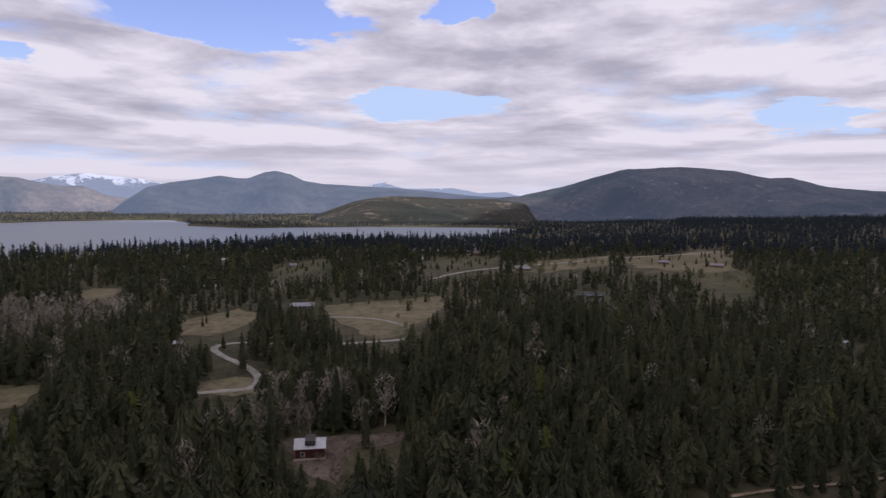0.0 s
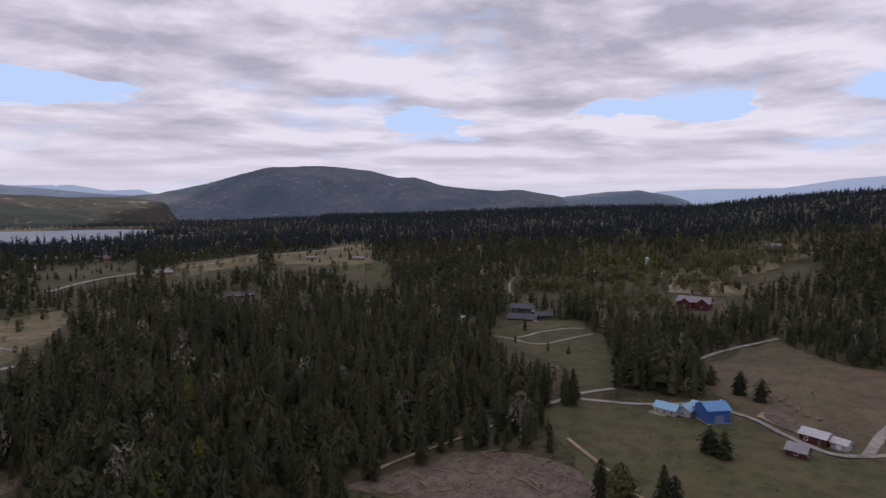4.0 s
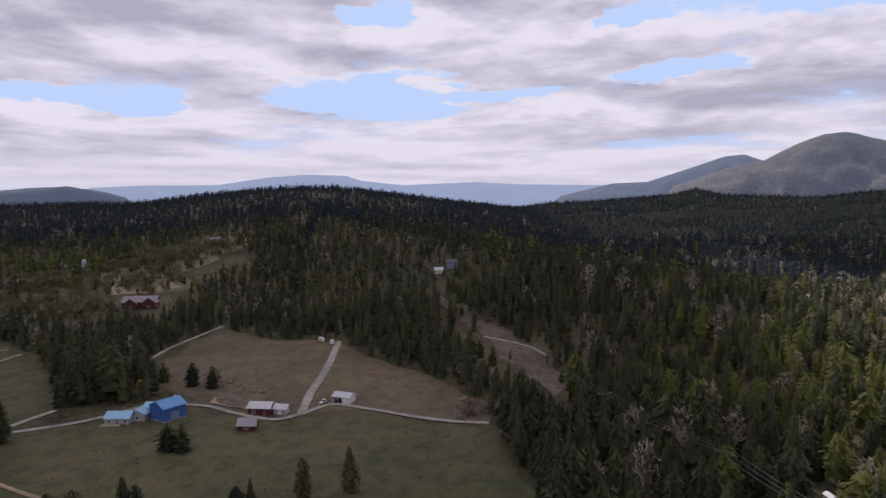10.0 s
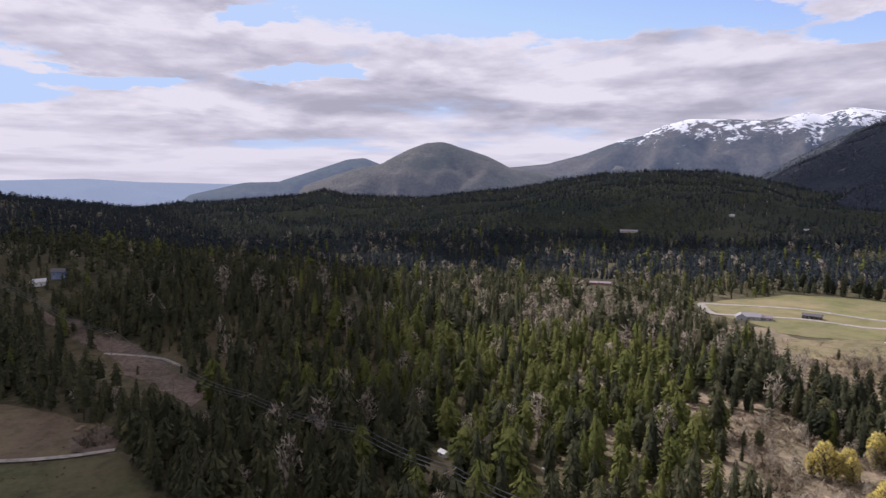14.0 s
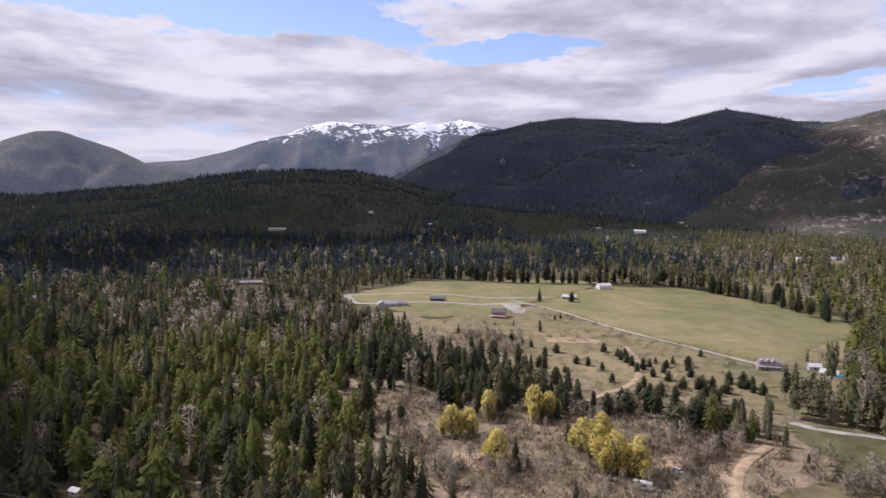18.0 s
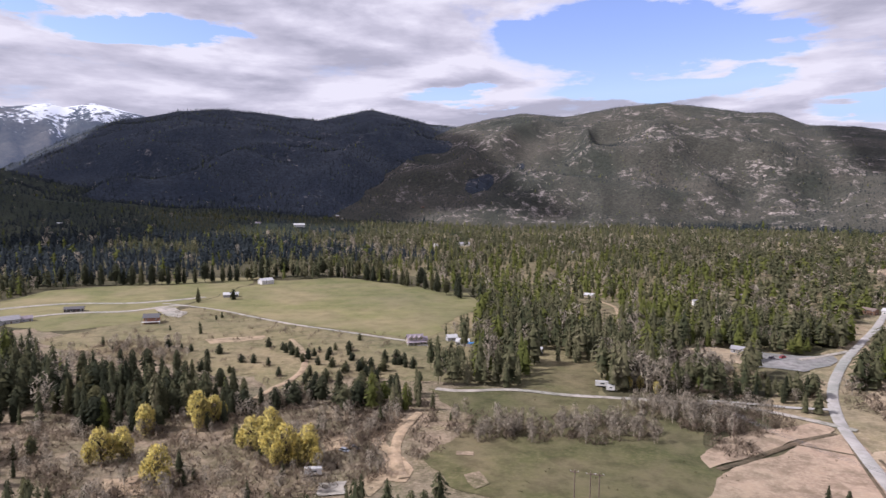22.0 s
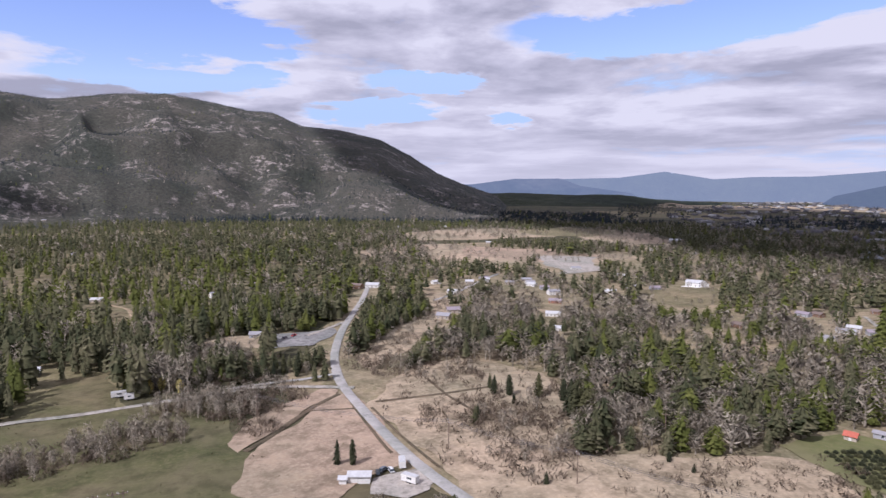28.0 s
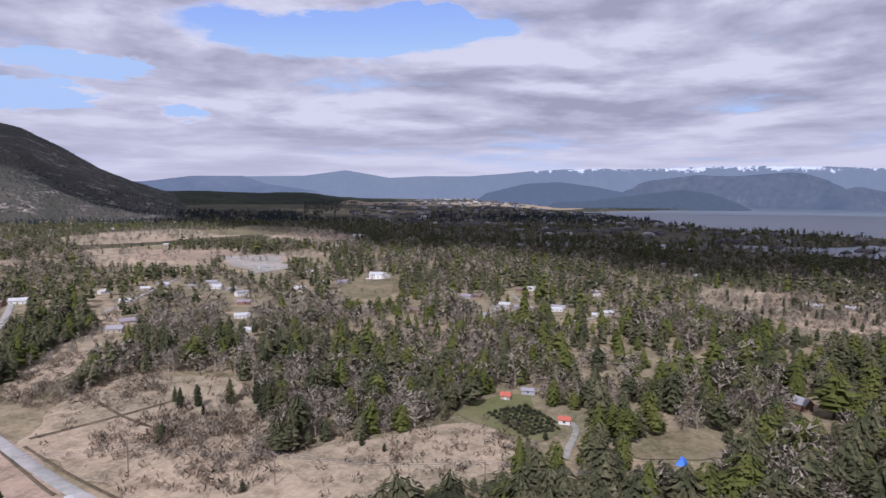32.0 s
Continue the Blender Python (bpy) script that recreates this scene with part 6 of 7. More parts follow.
def more_buildings():
    r = house("double_roofed_cabin", -40.5, 191.5, 3, 9.5, 7, 3.6, 2.0, "red", "white", "dark red cabin with white snowlike metal roofs", "cabin")
    # solid dark block added for the dark gap between the roof halves
    part("roof_gap", block(-1.6, 1.8, -3.2, 3.2, 4.4, 5.9), M_WALL["dark"], r, "dark block standing for the gap between two white roofs")
    part("deck", block(-5.2, 5.2, -5.4, -3.05, -0.6, 0.25), M_DECK, r, "wooden deck")
    r = house("twin_roofed_house", 114.8, 511, 6, 13, 8, 3.0, 1.4, "dark", "slate", "dark house with two low roofs edged in white", over=1.0)
    gable(r, 12, 8, 3.0, 1.4, "dark", "slate", at=(14, 2), turn=8, over=1.0)
    part("fascia", joined(block(-7.5, 7.5, -5.12, -5.0, 2.45, 2.95), block(8, 20, -3.3, -3.18, 2.45, 2.95)), M_TRIM, r, "white roof edge boards")
    r = house("grey_farmhouse", 320, -334, -6, 16, 9, 3.4, 2.6, "grey", "grey", "grey farmhouse with several gables at the field")
    gable(r, 10, 8, 3.4, 2.6, "grey", "grey", at=(-8, -4), turn=90)
    gable(r, 8, 6, 2.8, 1.8, "grey", "mauve", at=(13, 1), turn=0)
    r = house("brick_brown_house", 235, -350, 10, 12, 10, 6.2, 2.4, "brick", "dark", "two-storey red-brown house with a dark hipped roof", over=1.2)
    part("deck", joined(block(-7.5, 7.5, -8.2, -5.05, 2.2, 2.5), *[block(u, u + 0.25, -8.1, -7.85, -0.6, 2.2) for u in (-7.3, -2.5, 2.4, 7.0)]), M_TRIM, r, "pale raised deck on posts")
    r = house("dormered_house", 67.5, -327.5, -14, 11.5, 9, 3.2, 4.0, "tan", "mauve", "large house with a mauve roof, dormers and wraparound porch", over=0.6)
    for u in (-3.6, 0, 3.6):
        gable(r, 3.2, 3.0, 5.4, 1.5, "tan", "mauve", at=(u, -2.6), turn=90, windows=False, over=0.25)
        f = shared("window_frame", FRAME_MESH, r, (u, -4.36, 4.6))
        shared("pane", PANE_MESH, f, (0, 0, 0))
    part("porch_roof", joined(block(-7.6, 7.6, -7.6, -4.55, 2.6, 2.8)), M_ROOF["mauve"], r, "low porch roof")
    part("porch_floor", block(-7.6, 7.6, -7.6, -4.55, -0.6, 0.3), M_TRIM, r, "white porch floor")
    for u in np.arange(-7.4, 7.5, 2.4):
        part("porch_post", block(u - 0.1, u + 0.1, -7.5, -7.3, 0.3, 2.6), M_TRIM, r)
    gable(r, 5, 6, 2.8, 2.0, "tan", "mauve", at=(7.0, 2.0), turn=0)
    part("terrace", block(-10, 8, -11.0, -7.65, -0.7, 0.12), M_WALL["tan"], r, "pale stone terrace")
    r = house("tarp_roofed_house", 42, -330, 10, 9, 7, 3.0, 1.8, "white", "white", "white house half hidden by firs with a blue tarp")
    part("blue_tarp", block(3.2, 8.2, -4.4, -3.6, 2.2, 3.4), plain("blue_tarp", (0.12, 0.34, 0.75), 0.5), r, "bright blue tarpaulin over a lean-to")
    part("lean_to", block(3.4, 8.0, -4.3, 1.0, -0.5, 2.3), M_WALL["tan"], r)
    house("white_outhouse", 49.5, -339.5, -20, 7, 5, 2.8, 1.6, "grey", "white", "outhouse with a white roof behind firs", "shed")
    house("open_barn", 3.3, -317.5, 10, 7.5, 8, 3.2, 2.0, "dark", "white", "dark open barn with a white metal roof", "barn", windows=False, open_side=True)
    house("long_tan_shed", -72.4, -154.7, 6, 8.0, 4.5, 2.8, 1.0, "white", "white", "long off-white shed in a gravel yard", "shed", windows=False)
    house("small_tan_shed", -67.9, -155.6, 10, 2.6, 2.6, 2.3, 0.7, "white", "white", "small off-white shed in a gravel yard", "shed", windows=False)
    r = house("hilltop_villa", -470, -337, 10, 17, 10, 4.6, 2.6, "white", "white", "white villa on a grassy hilltop")
    gable(r, 10, 8, 4.0, 2.2, "white", "white", at=(10, 2), turn=70)
    part("terrace", block(-12, 8, -11, -5.1, -1.0, 0.2), M_TRIM, r, "white terrace")
    r = house("red_hut", -219.5, -97, 12, 4.6, 3.8, 2.5, 1.3, "tan", "red", "little tan hut with a red roof by the lawn", "hut", windows=False)
    part("door", block(-0.5, 0.5, -1.96, -1.9, 0, 2.0), M_TRIM, r, "white door")


more_buildings()
for _k, (_x, _y) in enumerate(VALLEY_HOMES + WOOD_HOMES):
    _w, _r = (("white", "white"), ("tan", "grey"), ("white", "grey"), ("brown", "brown"), ("tan", "white"), ("grey", "mauve"), ("white", "white"))[_k % (6 if _k < 24 else 7)]
    house("valley_home", _x, _y, (_k * 53) % 80 - 40, 11 + _k % 5, 8, 3.2 + (_k % 4 == 0) * 1.6, 2.0, _w, _r,
          "small %s house with a %s roof among valley trees" % (_w, "pale" if _r == "white" else _r), "house")

# ---- vehicles, poles and wires


def car(name, x, y, turn, paint, label, van=False):
    r = thing(name, x, y, label, "car" if not van else "truck", turn, z=float(surface(x, y)) - 0.27)
    r.scale = (0.72, 0.72, 0.72)
    m = plain(name + "_paint", paint, 0.35, 0.1, 0.04)
    L, W, H = (5.4, 2.0, 1.0) if van else (4.5, 1.8, 0.8)
    z = 0.35 + 1.0
    part("body", ([(sx * W / 2 * k, sy, zz + 1.0) for sy, zz, k in ((-L / 2, 0.3, 0.95), (-L / 2, H, 0.9), (-L * 0.22, H + 0.05, 1), (L / 2, H, 0.92), (L / 2, 0.3, 0.95)) for sx in (-1, 1)],
                  [(0, 2, 3, 1), (2, 4, 5, 3), (4, 6, 7, 5), (6, 8, 9, 7), (8, 0, 1, 9), (0, 8, 6, 4, 2), (1, 3, 5, 7, 9)]), m, r)
    a, b = (-L * 0.1, L * 0.28) if van else (-L * 0.24, L * 0.36)
    part("cabin", ([(sx * W * 0.46 * k, yy, zz + 1.0) for yy, zz, k in ((a - 0.5, H, 1), (a, H + 0.65, 0.86), (b, H + 0.65, 0.86), (b + 0.35, H, 1)) for sx in (-1, 1)],
                   [(0, 2, 3, 1), (2, 4, 5, 3), (4, 6, 7, 5), (0, 6, 4, 2), (1, 3, 5, 7), (6, 0, 1, 7)]), M_GLASS, r, "dark glass cabin")
    part("roof", block(-W * 0.39, W * 0.39, a, b, H + 1.65, H + 1.70), m, r)
    for sx in (-1, 1):
        for yy in (-L * 0.31, L * 0.31):
            part("wheel", tube((sx * W * 0.42, yy, 1.33), (sx * W * 0.52, yy, 1.33), 0.34, 0.34, 12), M_TYRE, r)
        part("headlight", block(sx * W * 0.36 - 0.15, sx * W * 0.36 + 0.15, -L / 2 - 0.02, -L / 2 + 0.04, 1.55, 1.7), M_TRIM, r)
    return r


def trailer(name, x, y, turn, L, label):
    r = thing(name, x, y, label, "trailer", turn, z=float(surface(x, y)) - 0.38)
    r.scale = (0.75, 0.75, 0.75)
    part("body", block(-1.25, 1.25, -L / 2, L / 2, 1.5, 3.9), M_WALL["white"], r)
    part("roof", block(-1.2, 1.2, -L / 2 + 0.05, L / 2 - 0.05, 3.9, 4.02), M_ROOF["white"], r)
    for k in (-0.6, 0.6):
        for sx in (-1, 1):
            part("wheel", tube((sx * 0.95, k, 1.35), (sx * 1.2, k, 1.35), 0.38, 0.38, 12), M_TYRE, r)
    part("tow_bar", block(-0.08, 0.08, -L / 2 - 1.2, -L / 2, 1.5, 1.62), M_STEEL, r)
    part("jack", block(-0.06, 0.06, -L / 2 - 1.1, -L / 2 - 0.98, 0.9, 1.5), M_STEEL, r)
    for sx in (-1, 1):
        part("window", block(sx * 1.26 - 0.02, sx * 1.26 + 0.02, -L * 0.2, L * 0.1, 2.6, 3.3), M_GLASS, r)
    return r


car("white_pickup", 224.5, 94.0, 100, (0.62, 0.61, 0.60), "white pickup parked beside the pole shed", True)
car("white_car", -104, -327, 60, (0.62, 0.62, 0.62), "white car parked on the gravel lot")
car("red_truck", -116, -330, 50, (0.40, 0.06, 0.06), "red truck parked on the gravel lot", True)
car("maroon_car", -110, -327.5, 55, (0.35, 0.30, 0.32), "pale car parked on the gravel lot")
car("dark_car", -78.2, -155.2, 20, (0.04, 0.045, 0.05), "dark car parked in the gravel yard")
car("white_car", -82.2, -154.8, 10, (0.6, 0.6, 0.6), "white car parked in the gravel yard")
car("grey_car", -80.5, -156.3, 60, (0.12, 0.13, 0.15), "dark grey car parked in the gravel yard")
car("red_car", -30, -279.5, 80, (0.30, 0.05, 0.04), "red car parked by the paddock drive")
car("silver_car", 60, -184, 110, (0.35, 0.37, 0.42), "silver car parked beside the creek track")
car("grey_car", 57.5, -186.5, 120, (0.08, 0.08, 0.09), "dark car parked beside the creek track")
trailer("white_camper", -24.4, -267.5, 95, 7, "white camper trailer parked by the paddock")
trailer("white_camper", -27.5, -262.5, 100, 4.5, "white trailer parked at the lane")
trailer("box_trailer", -83.5, -146.1, 155, 6.5, "white box trailer in the gravel yard")
trailer("box_trailer", -86.6, -156.2, 25, 6.0, "white box trailer parked beside the road")
trailer("white_camper", 63.5, -166.5, 70, 6.5, "white camper by the willows")
_tarp = thing("blue_tarp", -192.5, -28.5, "bright blue tarpaulin heaped over stores", "tarp")
part("cover", ([(-2.2, -1.4, 0.0), (2.2, -1.5, 0.0), (2.3, 1.4, 0.0), (-2.1, 1.5, 0.0), (-1.3, -0.5, 1.7), (1.2, -0.6, 1.5), (1.3, 0.6, 1.8), (-1.2, 0.5, 1.6)],
               [(0, 1, 5, 4), (1, 2, 6, 5), (2, 3, 7, 6), (3, 0, 4, 7), (4, 5, 6, 7)]), plain("tarp_blue", (0.07, 0.20, 0.62), 0.5), _tarp)

M_LOG = plain("cut_logs", (0.30, 0.22, 0.15), 0.9, vary=0.35)
M_EARTH = plain("dug_earth", (0.15, 0.105, 0.075), 0.95, vary=0.3)
_lr = np.random.default_rng(12)


def log_pile(name, x, y, turn, rows, L, r0, label):
    """Logs stacked in rows, each a part."""
    r = thing(name, x, y, label, "log pile", turn, z=float(surface(x, y)) + 0.3)
    for row in range(rows):
        for k in range(rows + 2 - row):
            u = (k - (rows + 1 - row) / 2) * r0 * 2.05
            e = _lr.uniform(-0.25, 0.25)
            part("log", tube((-L / 2 + e, u, r0 + row * r0 * 1.75), (L / 2 + e, u, r0 + row * r0 * 1.75), r0, r0 * _lr.uniform(0.8, 0.98), 7), M_LOG, r)
    return r


log_pile("log_pile", 240.4, 42.4, 20, 2, 4.2, 0.2, "pile of pale cut logs at the meadow's edge")
log_pile("firewood_stack", 231.8, 123.2, 60, 3, 2.4, 0.14, "stack of firewood behind the red shed")
trailer("flat_camper", 321.8, 135.2, 40, 5, "pale camper parked at the head of the drive")
trailer("flat_camper", 317.1, 127.1, 75, 4, "small pale trailer at the forest edge")
for _k, (_x, _y) in enumerate([(243.3, 144), (240, 138.9), (237.4, 134), (234.3, 128.5)]):
    _b = thing("raised_bed", _x, _y, "low raised garden bed of dug earth in the meadow", "garden bed", 62, "garden beds", z=float(surface(_x, _y)) + 0.3)
    part("soil", block(-0.55, 0.55, -3.4, 3.4, -0.1, 0.22), M_EARTH, _b)
    for _s in (-1, 1):
        part("board", block(_s * 0.6 - 0.05, _s * 0.6 + 0.05, -3.5, 3.5, -0.1, 0.3), M_LOG, _b, "weathered bed board")
for _k in range(34):
    _x, _y = _lr.uniform(66, 129), _lr.uniform(103, 162)
    if inside(np.array([_x]), np.array([_y]), REGIONS["slash_patch"][1])[0]:
        _b = thing("felled_log", _x, _y, "grey felled log lying on the cleared ground", "log", float(_lr.uniform(0, 180)), "felled logs", z=float(surface(_x, _y)) + 0.25)
        _L = _lr.uniform(1.2, 3.2)
        part("trunk", tube((-_L, 0, 0.14), (_L, _lr.uniform(-0.2, 0.2), 0.2), 0.2, 0.11, 7), M_LOG, _b)
        part("stub", tube((_L * 0.3, 0, 0.2), (_L * 0.42, 0.3, 0.55), 0.06, 0.03, 5), M_LOG, _b, "broken branch stub")

M_POLE = plain("pole_wood", (0.20, 0.15, 0.115), 0.9, vary=0.3)
M_WIRE = plain("wire", (0.10, 0.10, 0.11), 0.5, 0.5)


def pole(x, y, h, turn, arm=2.4, label="weathered wooden power pole with a crossarm"):
    r = thing("power_pole", x, y, label, "power pole", turn, "power poles")
    part("post", tube((0, 0, -0.5), (0, 0, h), 0.17, 0.12), M_POLE, r)
    part("crossarm", block(-arm / 2, arm / 2, -0.07, 0.07, h - 0.7, h - 0.5), M_POLE, r)
    for u in (-arm * 0.45, 0.0, arm * 0.45):
        part("insulator", tube((u, 0, h - 0.5), (u, 0, h - 0.22), 0.06, 0.04, 6), M_TRIM, r)
    return r


def wire_line(points, h, arm, label, thick=0.03):
    """Three sagging wires from pole to pole; points (x, y)."""
    for u in (-arm * 0.45, 0.0, arm * 0.45):
        V, F = [], []
        for (x0, y0), (x1, y1) in zip(points, points[1:]):
            z0, z1 = float(surface(x0, y0)) + h - 0.22, float(surface(x1, y1)) + h - 0.22
            dx, dy = x1 - x0, y1 - y0
            ln = math.hypot(dx, dy)
            ox, oy = -dy / ln * u, dx / ln * u
            pts = [(x0 + dx * k / 12 + ox, y0 + dy * k / 12 + oy, z0 + (z1 - z0) * k / 12 - ln * 0.03 * 4 * (k / 12) * (1 - k / 12)) for k in range(13)]
            for a, b in zip(pts, pts[1:]):
                v, f = tube(a, b, thick, thick, 4)
                n = len(V)
                V += v
                F += [tuple(i + n for i in q) for q in f]
        me = raw_mesh("power_wire", (V, F), M_WIRE)
        tagged(new("power_wire", me), label, "wire", "power wires", kind="structure")


LINE = [(-62, -215), (-104.9, -159.7), (-121.6, -121.1), (-145.1, -69.7), (-165, -25)]
for (x, y), t in zip(LINE, (120, 115, 110, 110, 110)):
    pole(x, y, 9.5, t)
wire_line(LINE, 9.5, 2.4, "thin dark power wires sagging between poles")
RIDGE_LINE = [(497.3, 155.4), (389.6, 84.3), (326.3, 43.4), (262.1, 14), (214, -10), (172.1, -38), (138, -53), (108, -67)]
for x, y in RIDGE_LINE:
    pole(x, y, 15, 62, 4.5, "tall wooden power pole in the forest clearing")
wire_line(RIDGE_LINE, 15, 4.5, "dark power wires over the forest clearing", 0.075)
for x, y in ((-13.5, -147.5), (-11.5, -147.8), (-7.9, -148.4)):
    pole(x, y, 15.5, 5, 2.0, "tall brown wooden power pole in the meadow")
pole(-166, -127.3, 10, 60)

# ---------------------------------------------------------------- single trees
CROWN_MESH, TRUNK_MESH = [], raw_mesh("trunk", tube((0, 0, -0.02), (0, 0, 0.55), 0.018, 0.006, 7), M_BARK)
M_CONIFER_ONE = leaf_mat("conifer_needles_single", [(0.0, (0.032, 0.038, 0.023)), (0.6, (0.056, 0.060, 0.033)), (1.0, (0.10, 0.096, 0.046))], per_object=True)
for k in range(5):
    v, f = cone_tree(280, 8, ("fir", "column", "fir", "column", "pine")[k], 80 + k)
    CROWN_MESH.append(raw_mesh("crown", (v[:-4], f[:-3]), M_CONIFER_ONE, True))


BUSH_MESH = []
for k in range(4):
    v, f = cone_tree(150, 7, "egg", 86 + k)
    BUSH_MESH.append(raw_mesh("crown", (v[:-4], f[:-3]), M_CONIFER_ONE, True))


def conifer(x, y, h, w, k, label, group="conifers", name="conifer", bushy=False):
    r = thing(name, x, y, label, "tree", (k * 67) % 360, group)
    shared("trunk", TRUNK_MESH, r, (0, 0, -0.1), 0, (h, h, h))
    shared("crown", BUSH_MESH[k % 4] if bushy else CROWN_MESH[k % 5], r, (0, 0, -0.1), 0, (h * w, h * w, h))
    return r


for k, (x, y) in enumerate([(236, 171), (234, 156), (233, 146), (172, 124), (172, 119), (155, 184), (164, 182), (166, 180)]):
    conifer(x, y, (8.5, 10, 9.5, 9, 9, 17, 14, 15)[k], 1.35 if k < 5 else 1.2, k, "bushy dark spruce standing alone in the meadow", "meadow spruces", bushy=k < 5)
for k, (x, y) in enumerate([(122.6, 100.5), (123.4, 97.8), (139, 81.6), (143, 80), (150, 68.6), (157.6, 58.7), (119, 117.6), (116, 108)]):
    conifer(x, y, (16, 14, 8, 8.5, 12, 13, 12, 15)[k], 1.35, k + 2, "tall conifer at the lower edge of the meadow", "meadow edge conifers")
YOUNG = [(180.9, -292.9), (173.9, -290.1), (159.3, -279.6), (157.6, -288.2), (150.8, -259.7), (137.0, -258.9), (130.1, -301.0), (126.5, -301.5), (111.2, -286.6), (110.3, -299.7), (104.1, -305.4), (95.7, -276.4), (96.5, -305.0),
         (90.5, -291.9), (98.0, -328.4), (87.3, -267.6), (81.7, -272.0), (74.0, -289.2), (66.2, -285.3), (113.7, -258.0), (98.1, -248.8), (90.9, -254.4), (74.9, -268.0), (139.8, -275.4), (189.1, -294.3), (58.8, -281.7)]
_r = np.random.default_rng(5)
for _k in range(34):
    _a, _d = _r.uniform(0, 6.283), math.sqrt(_r.uniform(0, 1))
    _cx, _cy, _cr = ((84, -262, 17), (70, -282, 14), (100, -285, 20), (122, -292, 24))[_k % 4]
    YOUNG.append((_cx + _cr * _d * math.cos(_a), _cy + _cr * _d * math.sin(_a)))
for k, (x, y) in enumerate(YOUNG):
    conifer(x, y, 3.4 + (k * 37 % 30) / 10, 1.2 + (k * 29 % 10) / 25, k, "young round conifer on the dry slope", "young conifers on the slope", "young_conifer", True)
MIDDLE = [(104.4, -220.7), (97.5, -218.0), (91.9, -222.8), (82.7, -226.7), (75.8, -224.6), (68.7, -227.3), (67.7, -243.3), (59.5, -242.4), (106.4, -210.7), (247.2, -423.5), (228.3, -439.7), (88, -232), (79, -236), (72, -234), (63, -232), (56, -236), (97, -229)]
for k, (x, y) in enumerate(MIDDLE):
    conifer(x, y, 7.5 + (k * 53 % 40) / 10, 1.3, k + 1, "dark bushy conifer above the creek", "creek conifers", bushy=k % 3 > 0)
for k, (x, y) in enumerate([(-71.3, -167.4), (-75, -165)]):
    conifer(x, y, 8, 1.1, k, "slim dark conifer at the yard's edge", "yard conifers")
for k, (x, y) in enumerate([(-83, -262), (-89, -267), (-95, -265), (-100, -264), (-108, -271), (-86, -272), (-92, -259), (-104, -268)]):
    conifer(x, y, 7.5 + (k * 41 % 30) / 10, 1.2, k, "dark conifer in the grove beside the road", "road grove conifers")
for k, (x, y) in enumerate([(163.6, -225.4), (151.1, -215.2), (152.5, -226.3), (138.1, -212.5), (139.9, -223.3), (129.7, -216.7), (130.9, -227.5), (119.9, -215.6), (172.1, -241.8), (168.5, -246.6), (156.1, -238.3), (157.8, -251.6), (144.5, -241.3), (143.0, -250.6), (128.6, -235.1), (116.9, -223.6), (107.2, -212.7), (148.2, -205.5), (137.6, -200.0), (129.4, -203.4), (121.1, -205.7), (188.2, -256.0), (112.3, -209.2), (141.4, -230.8)]):
    conifer(x, y, 9.5 + (k * 43 % 50) / 10, 1.15 + (k % 4) * 0.08, k, "tall dark conifer in the dense stand below the slope", "creek stand conifers")
_poly, _k = [(233, -225), (190, -235), (143, -219), (109, -214), (104, -195), (132, -188), (165, -184), (194, -187)], 0
_bx, _by = zip(*_poly)
while _k < 70:
    _x, _y = _r.uniform(min(_bx), max(_bx)), _r.uniform(min(_by), max(_by))
    if inside(np.array([_x]), np.array([_y]), _poly)[0]:
        conifer(_x, _y, _r.uniform(7.5, 13.0), _r.uniform(1.05, 1.4), _k, "tall dark conifer in the dense stand below the slope", "creek stand conifers")
        _k += 1
EDGE = smooth_line([(422.4, -458.6), (382.1, -477.4), (337.6, -489), (299.5, -507.7), (267.3, -525.4), (234.2, -567.1), (190.1, -568.4), (142.4, -544.6), (100.9, -521.5), (62.3, -480.1)], 7.0)
for _k, (_x, _y) in enumerate(EDGE):
    _h = _r.uniform(12.0, 20.0)
    conifer(_x * 1.012 + _r.uniform(-3, 3), _y * 1.012 + _r.uniform(-3, 3), _h, _r.uniform(1.15, 1.6), _k, "tall dark conifer in the row behind the hay field", "hay field edge conifers", "tall_conifer")
EAST = [(-149.2, -194.6), (-153.3, -190.5), (-161.5, -182.6), (-156.6, -157.2), (-156.7, -152.1), (-157.6, -160.9), (-166.5, -174.2), (-114.6, -125.7), (-148.5, -181.7), (-188.5, -69.3), (-196.8, -171.8), (-155.1, -117.3), (-155.1, -108.7), (-214.6, -112.6), (-219.4, -108.8)]
for k, (x, y) in enumerate(EAST):
    conifer(x, y, (8, 8.5, 10, 15, 13, 14, 9, 4, 4, 3, 7, 3.5, 3, 9, 8)[k], 1.5, k, "dark conifer standing in the dry field", "field conifers")

M_WILLOW = leaf_mat("willow_catkins", [(0.0, (0.66, 0.52, 0.13)), (0.5, (0.84, 0.70, 0.23)), (1.0, (0.90, 0.80, 0.42))], 3.0, False, 0.5, 0.8)
WILLOW_GEO = [twig_tree(640, 90 + k, 0.29, 0.055, 0.10, 0.3) for k in range(3)]


